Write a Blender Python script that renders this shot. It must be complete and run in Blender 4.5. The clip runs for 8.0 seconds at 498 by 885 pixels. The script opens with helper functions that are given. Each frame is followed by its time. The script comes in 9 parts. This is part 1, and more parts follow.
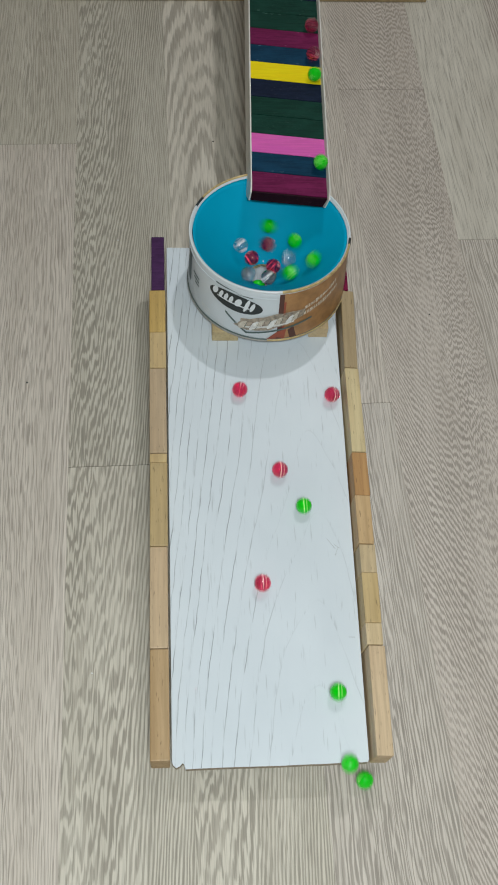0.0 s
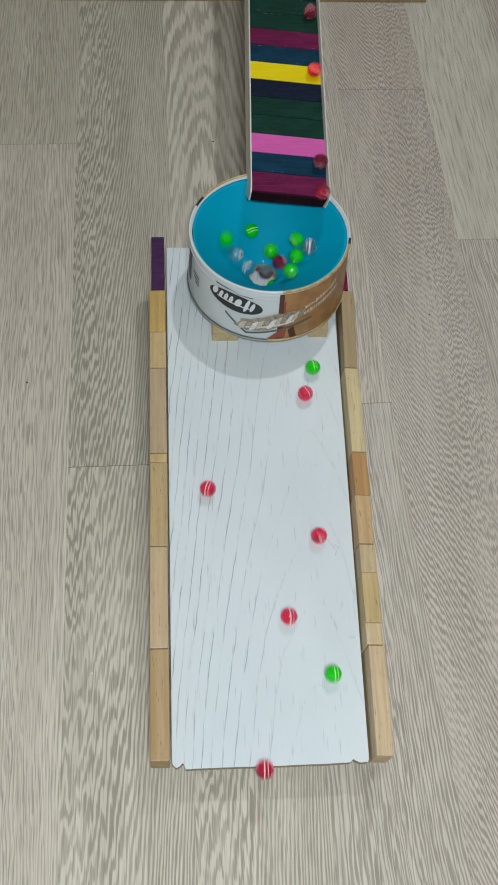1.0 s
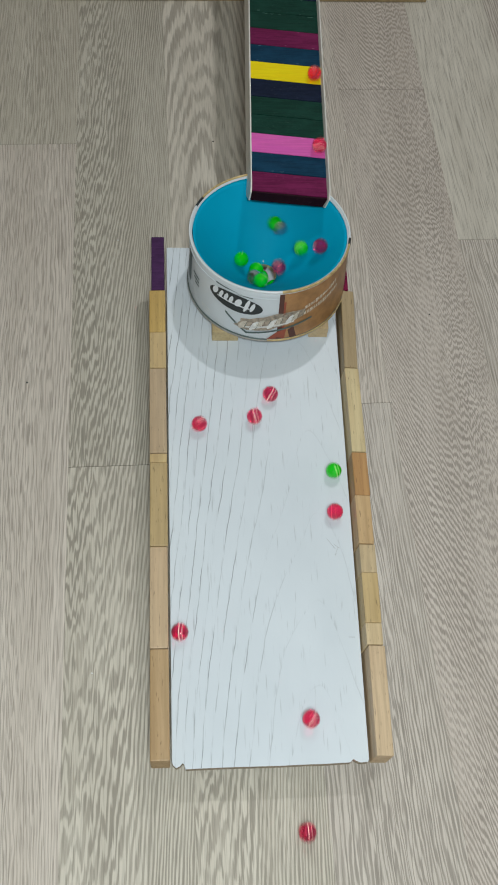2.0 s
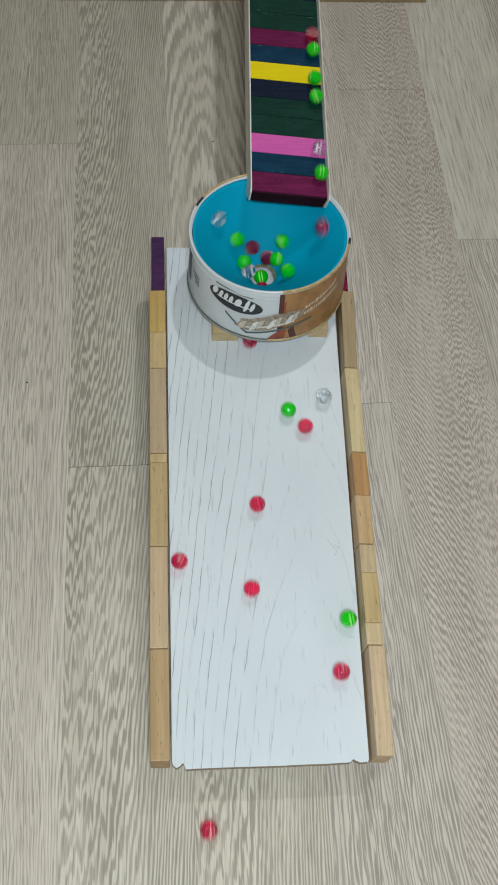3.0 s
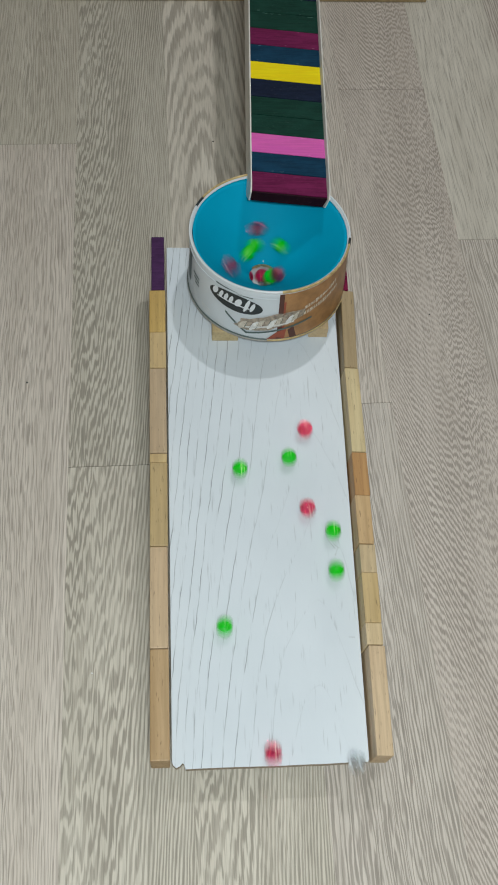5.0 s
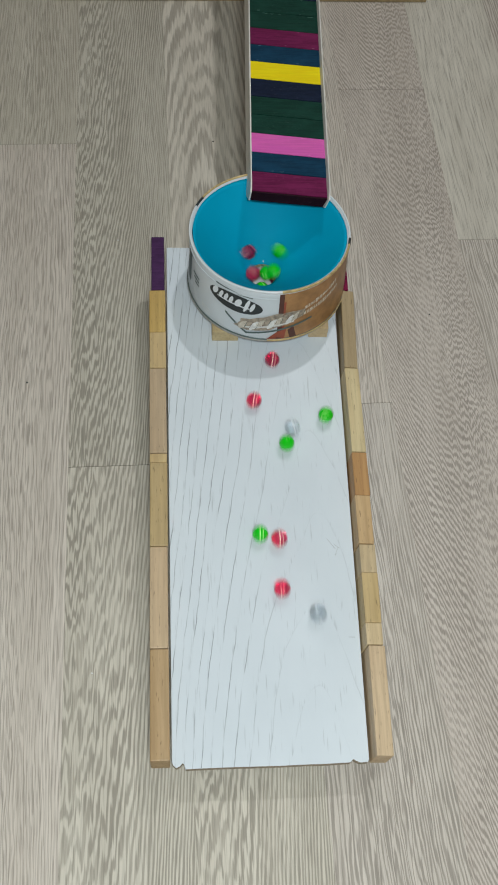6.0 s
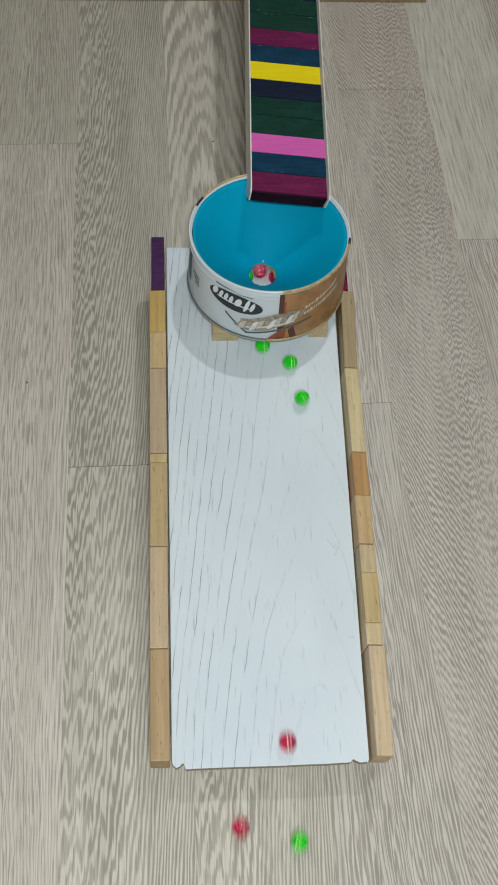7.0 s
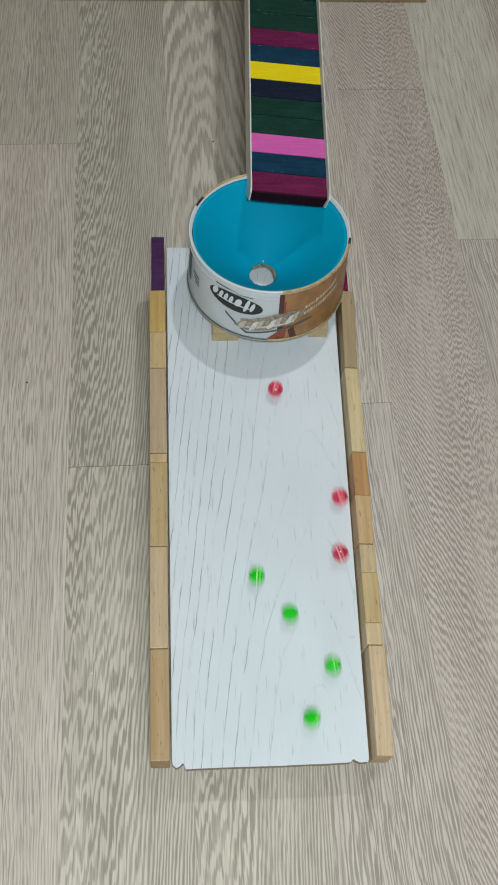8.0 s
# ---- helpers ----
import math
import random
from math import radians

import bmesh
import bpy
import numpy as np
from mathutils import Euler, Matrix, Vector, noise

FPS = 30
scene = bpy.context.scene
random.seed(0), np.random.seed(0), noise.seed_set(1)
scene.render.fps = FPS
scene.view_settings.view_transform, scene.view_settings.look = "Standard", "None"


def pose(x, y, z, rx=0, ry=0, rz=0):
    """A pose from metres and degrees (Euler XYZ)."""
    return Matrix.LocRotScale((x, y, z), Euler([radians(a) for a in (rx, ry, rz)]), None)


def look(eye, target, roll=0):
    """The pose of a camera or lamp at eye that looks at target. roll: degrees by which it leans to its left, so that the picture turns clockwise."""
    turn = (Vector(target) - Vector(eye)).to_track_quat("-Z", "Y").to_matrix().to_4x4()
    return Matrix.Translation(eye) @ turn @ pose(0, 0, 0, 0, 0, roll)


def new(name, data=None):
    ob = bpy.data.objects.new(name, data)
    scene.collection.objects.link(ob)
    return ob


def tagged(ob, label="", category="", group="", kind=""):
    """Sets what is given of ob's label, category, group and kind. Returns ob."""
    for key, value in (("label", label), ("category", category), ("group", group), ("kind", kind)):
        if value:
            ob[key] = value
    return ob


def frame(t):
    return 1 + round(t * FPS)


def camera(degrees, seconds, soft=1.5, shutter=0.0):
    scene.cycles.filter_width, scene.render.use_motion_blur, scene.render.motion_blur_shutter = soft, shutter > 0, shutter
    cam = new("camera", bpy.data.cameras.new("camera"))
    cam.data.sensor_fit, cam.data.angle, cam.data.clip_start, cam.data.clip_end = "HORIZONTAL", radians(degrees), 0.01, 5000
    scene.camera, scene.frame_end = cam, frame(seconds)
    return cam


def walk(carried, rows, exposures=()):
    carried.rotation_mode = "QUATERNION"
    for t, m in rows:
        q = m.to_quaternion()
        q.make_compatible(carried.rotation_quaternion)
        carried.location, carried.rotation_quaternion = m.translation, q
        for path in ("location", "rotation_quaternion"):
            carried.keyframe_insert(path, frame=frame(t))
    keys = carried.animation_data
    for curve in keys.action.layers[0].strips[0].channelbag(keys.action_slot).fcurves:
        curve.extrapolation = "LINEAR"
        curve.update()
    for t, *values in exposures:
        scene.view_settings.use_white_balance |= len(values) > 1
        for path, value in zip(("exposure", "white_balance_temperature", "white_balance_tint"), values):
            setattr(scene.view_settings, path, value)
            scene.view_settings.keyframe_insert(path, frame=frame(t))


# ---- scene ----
EYE, AIM = (0.01114, -0.27046, 1.00908), (0.07315, 0.26115, 0.16436)
cam = camera(26.14, 8.0, soft=1.9, shutter=0.62)
walk(cam, [(0.0, look(EYE, AIM, 5.3)), (8.0, look(EYE, AIM, 5.3))], exposures=[(0.0, 0.0), (8.0, 0.0)])


# ---- world and light ----
world = bpy.data.worlds.new("world")
scene.world = world
world.use_nodes = True
sky = world.node_tree.nodes.new("ShaderNodeTexSky")
sky.sky_type, sky.sun_disc, sky.sun_elevation, sky.sun_rotation = "NISHITA", False, radians(40), radians(160)
world.node_tree.links.new(sky.outputs[0], world.node_tree.nodes["Background"].inputs["Color"])
world.node_tree.nodes["Background"].inputs["Strength"].default_value = 0.1


def area(name, m, power, colour, width, height=0, shape="RECTANGLE"):
    data = bpy.data.lights.new(name, "AREA")
    data.energy, data.color, data.shape, data.size = power, colour, shape, width
    if height:
        data.size_y = height
    ob = new(name, data)
    ob.matrix_world = m
    return ob


LAMP = (0.53, 1.60, 2.40)
area("ceiling_lamp_light", pose(LAMP[0], LAMP[1], LAMP[2] - 0.035), 16.5, (0.95, 0.985, 1.0), 0.09, shape="DISK")
# unseen fill light, added to brighten the near end of the board
FILL = (0.04, -0.60, 1.50)
area("fill_pendant_light", pose(FILL[0], FILL[1], FILL[2] - 0.006), 25.0, (0.895, 0.985, 1.0), 0.24, shape="DISK")


# ---- materials ----
class Nodes:
    def __init__(self, name):
        self.mat = bpy.data.materials.new(name)
        self.mat.use_nodes = True
        self.tree = self.mat.node_tree
        self.bsdf = self.tree.nodes["Principled BSDF"]

    def add(self, kind, **props):
        n = self.tree.nodes.new(kind)
        for k, v in props.items():
            if k == "operation":
                n.operation = v
            elif k == "blend_type":
                n.blend_type = v
            elif k == "data_type":
                n.data_type = v
        return n

    def link(self, a, b):
        self.tree.links.new(a, b)

    def value(self, sock, v):
        if isinstance(v, (int, float)):
            sock.default_value = v
        else:
            self.link(v, sock)

    def math(self, op, a, b=0.0, c=None):
        n = self.add("ShaderNodeMath", operation=op)
        self.value(n.inputs[0], a)
        self.value(n.inputs[1], b)
        if c is not None:
            self.value(n.inputs[2], c)
        return n.outputs[0]

    def coords(self, scale=(1, 1, 1), shift=True):
        tc = self.add("ShaderNodeTexCoord")
        mp = self.add("ShaderNodeMapping")
        mp.inputs["Scale"].default_value = scale
        src = tc.outputs["Object"]
        if shift:
            info = self.add("ShaderNodeObjectInfo")
            va = self.add("ShaderNodeVectorMath", operation="ADD")
            sc = self.add("ShaderNodeVectorMath", operation="SCALE")
            cv = self.add("ShaderNodeCombineXYZ")
            self.link(info.outputs["Random"], cv.inputs[0])
            self.link(self.math("MULTIPLY", info.outputs["Random"], 7.3), cv.inputs[1])
            self.link(self.math("MULTIPLY", info.outputs["Random"], 3.1), cv.inputs[2])
            sc.inputs["Scale"].default_value = 9.0
            self.link(cv.outputs[0], sc.inputs[0])
            self.link(src, va.inputs[0])
            self.link(sc.outputs[0], va.inputs[1])
            src = va.outputs[0]
        self.link(src, mp.inputs[0])
        return mp.outputs[0]

    def noise(self, vec, scale, detail=3.0, rough=0.55):
        n = self.add("ShaderNodeTexNoise")
        self.link(vec, n.inputs["Vector"])
        n.inputs["Scale"].default_value = scale
        n.inputs["Detail"].default_value = detail
        n.inputs["Roughness"].default_value = rough
        return n.outputs["Fac"]

    def ramp(self, fac, stops):
        n = self.add("ShaderNodeValToRGB")
        els = n.color_ramp.elements
        while len(els) < len(stops):
            els.new(0.5)
        for e, (p, c) in zip(els, stops):
            e.position = p
            e.color = (*c, 1) if not isinstance(c, (int, float)) else (c, c, c, 1)
        self.value(n.inputs[0], fac)
        return n.outputs["Color"]

    def mix(self, fac, a, b, mode="MIX"):
        n = self.add("ShaderNodeMix", data_type="RGBA", blend_type=mode)
        self.value(n.inputs["Factor"], fac)
        for sock, v in ((n.inputs[6], a), (n.inputs[7], b)):
            if isinstance(v, tuple):
                sock.default_value = (*v, 1)
            else:
                self.link(v, sock)
        return n.outputs[2]

    def bump(self, height, strength, distance=0.001):
        n = self.add("ShaderNodeBump")
        n.inputs["Strength"].default_value = strength
        n.inputs["Distance"].default_value = distance
        self.link(height, n.inputs["Height"])
        self.link(n.outputs[0], self.bsdf.inputs["Normal"])

    def done(self, colour, rough=0.5, metal=0.0, coat=0.0, spec=0.5):
        if isinstance(colour, tuple):
            self.bsdf.inputs["Base Color"].default_value = (*colour, 1)
        else:
            self.link(colour, self.bsdf.inputs["Base Color"])
        self.value(self.bsdf.inputs["Roughness"], rough)
        self.bsdf.inputs["Metallic"].default_value = metal
        self.bsdf.inputs["Specular IOR Level"].default_value = spec
        self.bsdf.inputs["Coat Weight"].default_value = coat
        return self.mat


def laminate(name, centre, curve, along, across, jag, contrast, tint=(1, 1, 1), swell=14.0):
    """Taupe oak laminate. The growth rings are contours of a curved cut: centre and curve make the arches,
    along and across slant the straight grain, jag makes the torn zigzags, contrast the strength of the figure."""
    n = Nodes(name)
    info = n.add("ShaderNodeObjectInfo")
    sep = n.add("ShaderNodeSeparateXYZ")
    n.link(n.coords((1, 1, 1), shift=False), sep.inputs[0])
    off = n.math("SUBTRACT", sep.outputs[0], centre)
    rings = n.math("ADD", n.math("MULTIPLY", n.math("MULTIPLY", off, off), curve), n.math("MULTIPLY", sep.outputs[1], along))
    rings = n.math("ADD", rings, n.math("MULTIPLY", sep.outputs[0], across))
    rings = n.math("ADD", rings, n.math("MULTIPLY", n.noise(n.coords((9, 1.6, 1)), 1.0, 1.0, 0.4), swell))
    torn = n.ramp(n.math("MULTIPLY", n.math("ABSOLUTE", off), 10.0), [(0.15, jag), (0.75, jag * 0.34)])
    rings = n.math("ADD", rings, n.math("MULTIPLY", n.noise(n.coords((190, 15, 1)), 1.0, 2.0, 0.6), torn))
    rings = n.math("ADD", rings, n.math("MULTIPLY", n.noise(n.coords((55, 6, 1)), 1.0, 1.0), jag * 0.6))
    line = n.math("ADD", n.math("MULTIPLY", n.math("SINE", n.math("MULTIPLY", rings, 6.2832)), 0.5), 0.5)
    line = n.ramp(line, [(0.22, 0.0), (0.80, 1.0)])
    pores = n.noise(n.coords((1150, 26, 1)), 1.0, 1.5, 0.5)
    patch = n.ramp(n.noise(n.coords((20, 3.5, 1)), 1.0, 2.0), [(0.32, 0.35), (0.60, 1.0)])
    ground = n.ramp(n.noise(n.coords((34, 3.0, 1)), 1.0, 3.0), [(0.3, (0.500, 0.452, 0.396)), (0.7, (0.590, 0.541, 0.482))])
    figure = n.math("MULTIPLY", n.math("MULTIPLY", line, patch), contrast)
    dark = n.mix(figure, ground, (0.235, 0.207, 0.176))
    streak = n.math("MULTIPLY", n.ramp(pores, [(0.36, 0.75), (0.54, 0.0)]), n.ramp(line, [(0.0, 0.45), (1.0, 1.0)]))
    col = n.mix(streak, dark, (0.250, 0.222, 0.190))
    tone = n.math("ADD", n.math("MULTIPLY", info.outputs["Random"], 0.10), 0.96)
    bright = n.add("ShaderNodeVectorMath", operation="SCALE")
    n.link(n.mix(1.0, col, tint, "MULTIPLY"), bright.inputs[0])
    n.link(tone, bright.inputs["Scale"])
    n.bump(n.math("SUBTRACT", 1.0, n.math("MULTIPLY", line, streak)), 0.25, 0.0004)
    return n.done(bright.outputs[0], n.ramp(pores, [(0.3, 0.50), (0.7, 0.40)]), spec=0.32)


def white_board():
    """White wood-print melamine: thin grey broken growth rings that arch over the middle of the board."""
    n = Nodes("white_woodgrain_melamine")
    sep = n.add("ShaderNodeSeparateXYZ")
    n.link(n.coords((1, 1, 1), shift=False), sep.inputs[0])
    wave = n.math("MULTIPLY", n.math("SUBTRACT", n.noise(n.coords((26, 24, 1), shift=False), 1.0, 2.0, 0.6), 0.5), 0.0048)
    off = n.math("SUBTRACT", n.math("ADD", sep.outputs[0], wave), 0.142)
    swell = n.noise(n.coords((9, 3.0, 1), shift=False), 1.0, 1.0, 0.4)
    v = n.math("ADD", n.math("MULTIPLY", n.math("MULTIPLY", off, off), 420.0), n.math("MULTIPLY", sep.outputs[1], 11.5))
    v = n.math("ADD", v, n.math("MULTIPLY", n.math("SQRT", n.math("ADD", n.math("MULTIPLY", off, off), 0.00002)), 13.0))
    v = n.math("ADD", v, n.math("MULTIPLY", swell, 2.2))
    steep = n.math("ADD", n.math("MULTIPLY", n.math("ABSOLUTE", off), 840.0), 24.0)
    saw = n.math("MULTIPLY", n.math("DIVIDE", n.math("FRACT", v), steep), 100.0)
    thin = n.ramp(saw, [(0.0, 0.0), (0.010, 1.0), (0.050, 0.8), (0.085, 0.0)])
    broken = n.ramp(n.noise(n.coords((60, 17, 1), shift=False), 1.0, 3.0, 0.6), [(0.42, 0.06), (0.58, 1.0)])
    dashes = n.math("MULTIPLY", n.ramp(saw, [(0.0, 0.0), (0.06, 0.8), (0.30, 0.0)]), n.ramp(n.noise(n.coords((520, 34, 1), shift=False), 1.0, 2.0), [(0.56, 0.0), (0.68, 0.75)]))
    fine = n.ramp(n.noise(n.coords((400, 24, 1), shift=False), 1.0, 2.0), [(0.635, 0.0), (0.75, 0.42)])
    soil = n.ramp(n.noise(n.coords((9, 6, 1), shift=False), 1.0, 4.0), [(0.3, (0.548, 0.588, 0.622)), (0.7, (0.610, 0.650, 0.684))])
    faint = n.ramp(n.math("MULTIPLY", n.math("ABSOLUTE", off), 10.0), [(0.22, 0.10), (0.85, 0.85)])
    mask = n.math("MAXIMUM", n.math("MULTIPLY", n.math("MULTIPLY", thin, broken), faint), n.math("MULTIPLY", dashes, 0.55))
    col = n.mix(mask, soil, (0.13, 0.14, 0.15))
    col = n.mix(fine, col, (0.24, 0.25, 0.26))
    pits = n.noise(n.coords((240, 90, 1), shift=False), 1.0, 3.0)
    n.bump(n.math("ADD", n.math("SUBTRACT", 1.0, mask), n.math("MULTIPLY", pits, 0.7)), 0.32, 0.0003)
    return n.done(col, n.ramp(n.noise(n.coords((30, 20, 1), shift=False), 1.0, 3.0), [(0.3, 0.36), (0.7, 0.46)]), spec=0.22)


def wood(name, light, dark, rough=0.55):
    n = Nodes(name)
    info = n.add("ShaderNodeObjectInfo")
    grain = n.noise(n.coords((320, 14, 320)), 1.0, 4.0, 0.6)
    broad = n.noise(n.coords((60, 5, 60)), 1.0, 2.0)
    col = n.mix(n.ramp(broad, [(0.3, 0.0), (0.7, 1.0)]), light, dark)
    col = n.mix(n.ramp(grain, [(0.36, 0.38), (0.60, 0.0)]), col, tuple(c * 0.6 for c in dark))
    specks = n.ramp(n.noise(n.coords((900, 90, 900)), 1.0, 2.0), [(0.64, 0.0), (0.72, 0.8)])
    col = n.mix(specks, col, tuple(c * 0.35 for c in dark))
    tone = n.math("ADD", n.math("MULTIPLY", info.outputs["Random"], 0.24), 0.88)
    s = n.add("ShaderNodeVectorMath", operation="SCALE")
    n.link(col, s.inputs[0])
    n.link(tone, s.inputs["Scale"])
    n.bump(grain, 0.35, 0.0004)
    return n.done(s.outputs[0], rough)


def painted(name, colour, rough=0.5, wear=0.35):
    """Felt-pen stain on wood: the grain and rubbed spots show through."""
    n = Nodes(name)
    grain = n.noise(n.coords((26, 480, 480)), 1.0, 4.0, 0.65)
    spots = n.noise(n.coords((240, 420, 240)), 1.0, 4.0, 0.75)
    broad = n.noise(n.coords((22, 60, 22)), 1.0, 2.0)
    col = n.mix(n.ramp(grain, [(0.38, wear * 1.3), (0.60, 0.0)]), colour, tuple(c * 0.35 for c in colour))
    col = n.mix(n.math("MULTIPLY", n.ramp(spots, [(0.56, 0.0), (0.70, 1.0)]), n.ramp(broad, [(0.40, wear * 0.2), (0.66, wear * 1.1)])), col, tuple(min(1, c * 1.9 + 0.05) for c in colour))
    blot = n.ramp(n.noise(n.coords((34, 95, 34)), 1.0, 3.0, 0.6), [(0.46, 0.0), (0.68, 0.6)])
    col = n.mix(blot, col, tuple(min(0.9, c * 1.35 + 0.003) for c in colour) if max(colour) < 0.4 else (colour[0] * 0.92, colour[1] * 0.82, colour[2]))
    n.bump(grain, 0.3, 0.0004)
    return n.done(col, 0.62, spec=0.09)


def plain(name, colour, rough=0.5, metal=0.0, coat=0.0, grain=60.0, spread=0.12, spec=0.5):
    n = Nodes(name)
    f = n.noise(n.coords((1, 1, 1)), grain, 4.0)
    col = n.mix(n.ramp(f, [(0.3, 0.0), (0.7, 1.0)]), tuple(c * (1 - spread) for c in colour), tuple(min(1, c * (1 + spread * 0.6)) for c in colour))
    n.bump(f, 0.08, 0.0003)
    return n.done(col, rough, metal, coat, spec)


def glass_marble(name, colour, stripe, clear=0.75, ior=1.3):
    """Coloured glass with a lighter twisted ribbon that also paints in the lamps' highlight streaks."""
    n = Nodes(name)
    tc = n.add("ShaderNodeTexCoord")
    sep = n.add("ShaderNodeSeparateXYZ")
    n.link(tc.outputs["Object"], sep.inputs[0])
    twist = n.math("ADD", sep.outputs[0], n.math("MULTIPLY", n.math("SINE", n.math("MULTIPLY", sep.outputs[2], 330.0)), 0.0004))
    band = n.ramp(n.math("ABSOLUTE", n.math("MULTIPLY", twist, 125.0)), [(0.032, 1.0), (0.080, 0.0)])
    second = n.ramp(n.math("ABSOLUTE", n.math("MULTIPLY", n.math("SUBTRACT", twist, 0.0030), 125.0)), [(0.02, 0.8), (0.065, 0.0)])
    half = n.math("GREATER_THAN", sep.outputs[1], -0.003)
    mask = n.math("MULTIPLY", n.math("MAXIMUM", band, second), half)
    col = n.mix(mask, colour, stripe)
    n.link(n.math("MULTIPLY", n.math("SUBTRACT", 1.0, mask), clear), n.bsdf.inputs["Transmission Weight"])
    n.bsdf.inputs["IOR"].default_value = ior
    n.bsdf.inputs["Coat IOR"].default_value = 1.65
    return n.done(col, 0.06, coat=1.0, spec=0.4)


M_BOARD = white_board()
OAK = {
    "fine": laminate("fine_oak_laminate", 0.0, 0.0, 3.0, 310.0, 3.4, 0.46, (1.0, 0.970, 0.950), 16.0),
    "dull": laminate("dull_oak_laminate", 0.0, 0.0, 3.0, 310.0, 3.0, 0.45, (0.89, 0.885, 0.83), 16.0),
    "dense": laminate("dense_oak_laminate", 0.0, 0.0, 5.0, 285.0, 3.4, 0.74, (1.0, 0.98, 0.97), 12.0),
    "pale": laminate("pale_oak_laminate", 0.02, 300.0, 4.0, 160.0, 2.0, 0.14, (0.98, 0.985, 0.955), 14.0),
    "zigzag": laminate("zigzag_oak_laminate", 0.060, 1050.0, -84.0, -60.0, 5.2, 0.72, (1.0, 0.960, 0.950), 12.0),
    "flame": laminate("flame_oak_laminate", -0.054, 1300.0, -24.0, 90.0, 3.2, 0.80, (0.985, 0.985, 0.935), 9.0),
    "arch": laminate("arch_oak_laminate", -0.012, 1200.0, 9.0, 0.0, 1.5, 0.66, (1.0, 0.995, 0.955), 9.0),
    "ripple": laminate("ripple_oak_laminate", -0.066, 1000.0, -30.0, 140.0, 3.6, 0.75, (0.94, 0.945, 0.895), 9.0),
}
M_EDGE = plain("raw_chipboard_edge", (0.33, 0.27, 0.20), 0.8, grain=400, spread=0.4)
M_PINE = wood("pale_pine", (0.55, 0.42, 0.25), (0.46, 0.33, 0.18))
M_BEECH = wood("golden_beech", (0.51, 0.38, 0.19), (0.43, 0.29, 0.13))
M_CREAM = wood("cream_pine", (0.62, 0.50, 0.28), (0.50, 0.37, 0.19))
M_BROWN = wood("reddish_brown_wood", (0.47, 0.26, 0.10), (0.35, 0.17, 0.05))
M_GOLDEN = wood("golden_yellow_pine", (0.56, 0.38, 0.12), (0.46, 0.28, 0.07))
M_GINGER = wood("ginger_wood", (0.50, 0.34, 0.18), (0.40, 0.25, 0.11))
M_OLIVE = wood("dull_brown_wood", (0.40, 0.30, 0.16), (0.32, 0.22, 0.11))
M_ROSE = wood("pinkish_tan_wood", (0.51, 0.375, 0.235), (0.44, 0.31, 0.185))
M_STRAW = wood("straw_brown_wood", (0.49, 0.36, 0.185), (0.41, 0.285, 0.125))
M_PURPLE = painted("purple_stain", (0.060, 0.022, 0.075))
M_MAROON = painted("maroon_stain", (0.160, 0.006, 0.040))
STAIN = {
    "green": painted("dark_green_stain", (0.005, 0.038, 0.026)),
    "blue": painted("dark_blue_stain", (0.003, 0.034, 0.072)),
    "navy": painted("navy_stain", (0.006, 0.012, 0.032)),
    "maroon": painted("plum_stain", (0.140, 0.010, 0.060)),
    "pink": painted("pink_paint", (0.680, 0.120, 0.420), wear=0.15),
    "yellow": painted("yellow_paint", (0.860, 0.680, 0.006), wear=0.12),
}
# colours the dark chips, and the shade painted on the chute's front end
M_SHADE_CHIP = painted("black_plum_shade_and_chip", (0.020, 0.004, 0.009))
CHIP = {"green": plain("rubbed_green", (0.050, 0.130, 0.100), 0.7), "blue": plain("rubbed_blue", (0.06, 0.13, 0.19), 0.7), "navy": plain("rubbed_navy", (0.05, 0.06, 0.10), 0.7),
        "maroon": plain("rubbed_plum", (0.30, 0.10, 0.17), 0.7), "pink": plain("rubbed_pink", (0.75, 0.30, 0.52), 0.7)}
M_SCUFF = plain("grey_scuff", (0.42, 0.44, 0.45), 0.6, grain=900, spread=0.4)
M_RAIL = plain("white_plastic_edge", (0.66, 0.63, 0.58), 0.45)
M_TUB = plain("white_glossy_card", (0.56, 0.60, 0.63), 0.36, grain=25, spread=0.06)
M_RIM = plain("white_plastic_rim", (0.68, 0.71, 0.73), 0.32, grain=30, spread=0.05)
M_FOOT = plain("grey_card_edge", (0.30, 0.29, 0.27), 0.5, grain=200, spread=0.3)
M_TAN = plain("caramel_print", (0.340, 0.175, 0.070), 0.38, grain=90, spread=0.3)
M_CHOC = plain("chocolate_print", (0.085, 0.028, 0.018), 0.4)
M_RUST = plain("rust_print", (0.270, 0.060, 0.030), 0.4)
M_INK = plain("black_print", (0.018, 0.024, 0.026), 0.4)
M_TEAL = plain("grey_green_print", (0.075, 0.110, 0.105), 0.4)
M_BEIGE = plain("pastry_print", (0.330, 0.275, 0.215), 0.4, grain=260, spread=0.5)
M_CREAMY = plain("cream_print", (0.540, 0.490, 0.410), 0.4, grain=300, spread=0.3)
M_PALE = plain("pale_print", (0.66, 0.66, 0.64), 0.4, grain=120, spread=0.25)
M_LETTER = plain("faded_letter_print", (0.60, 0.52, 0.42), 0.4, grain=300, spread=0.4)
M_GOLD = plain("gold_print", (0.50, 0.36, 0.16), 0.35, grain=200, spread=0.4)
M_FUNNEL = plain("glossy_blue_paper", (0.0, 0.300, 0.470), 0.6, grain=12, spread=0.08, spec=0.05)
M_TORN = plain("torn_paper_edge", (0.42, 0.40, 0.22), 0.8, grain=600, spread=0.6)
M_WALL = plain("wall_paint", (0.46, 0.44, 0.40), 0.8, grain=8, spread=0.04)
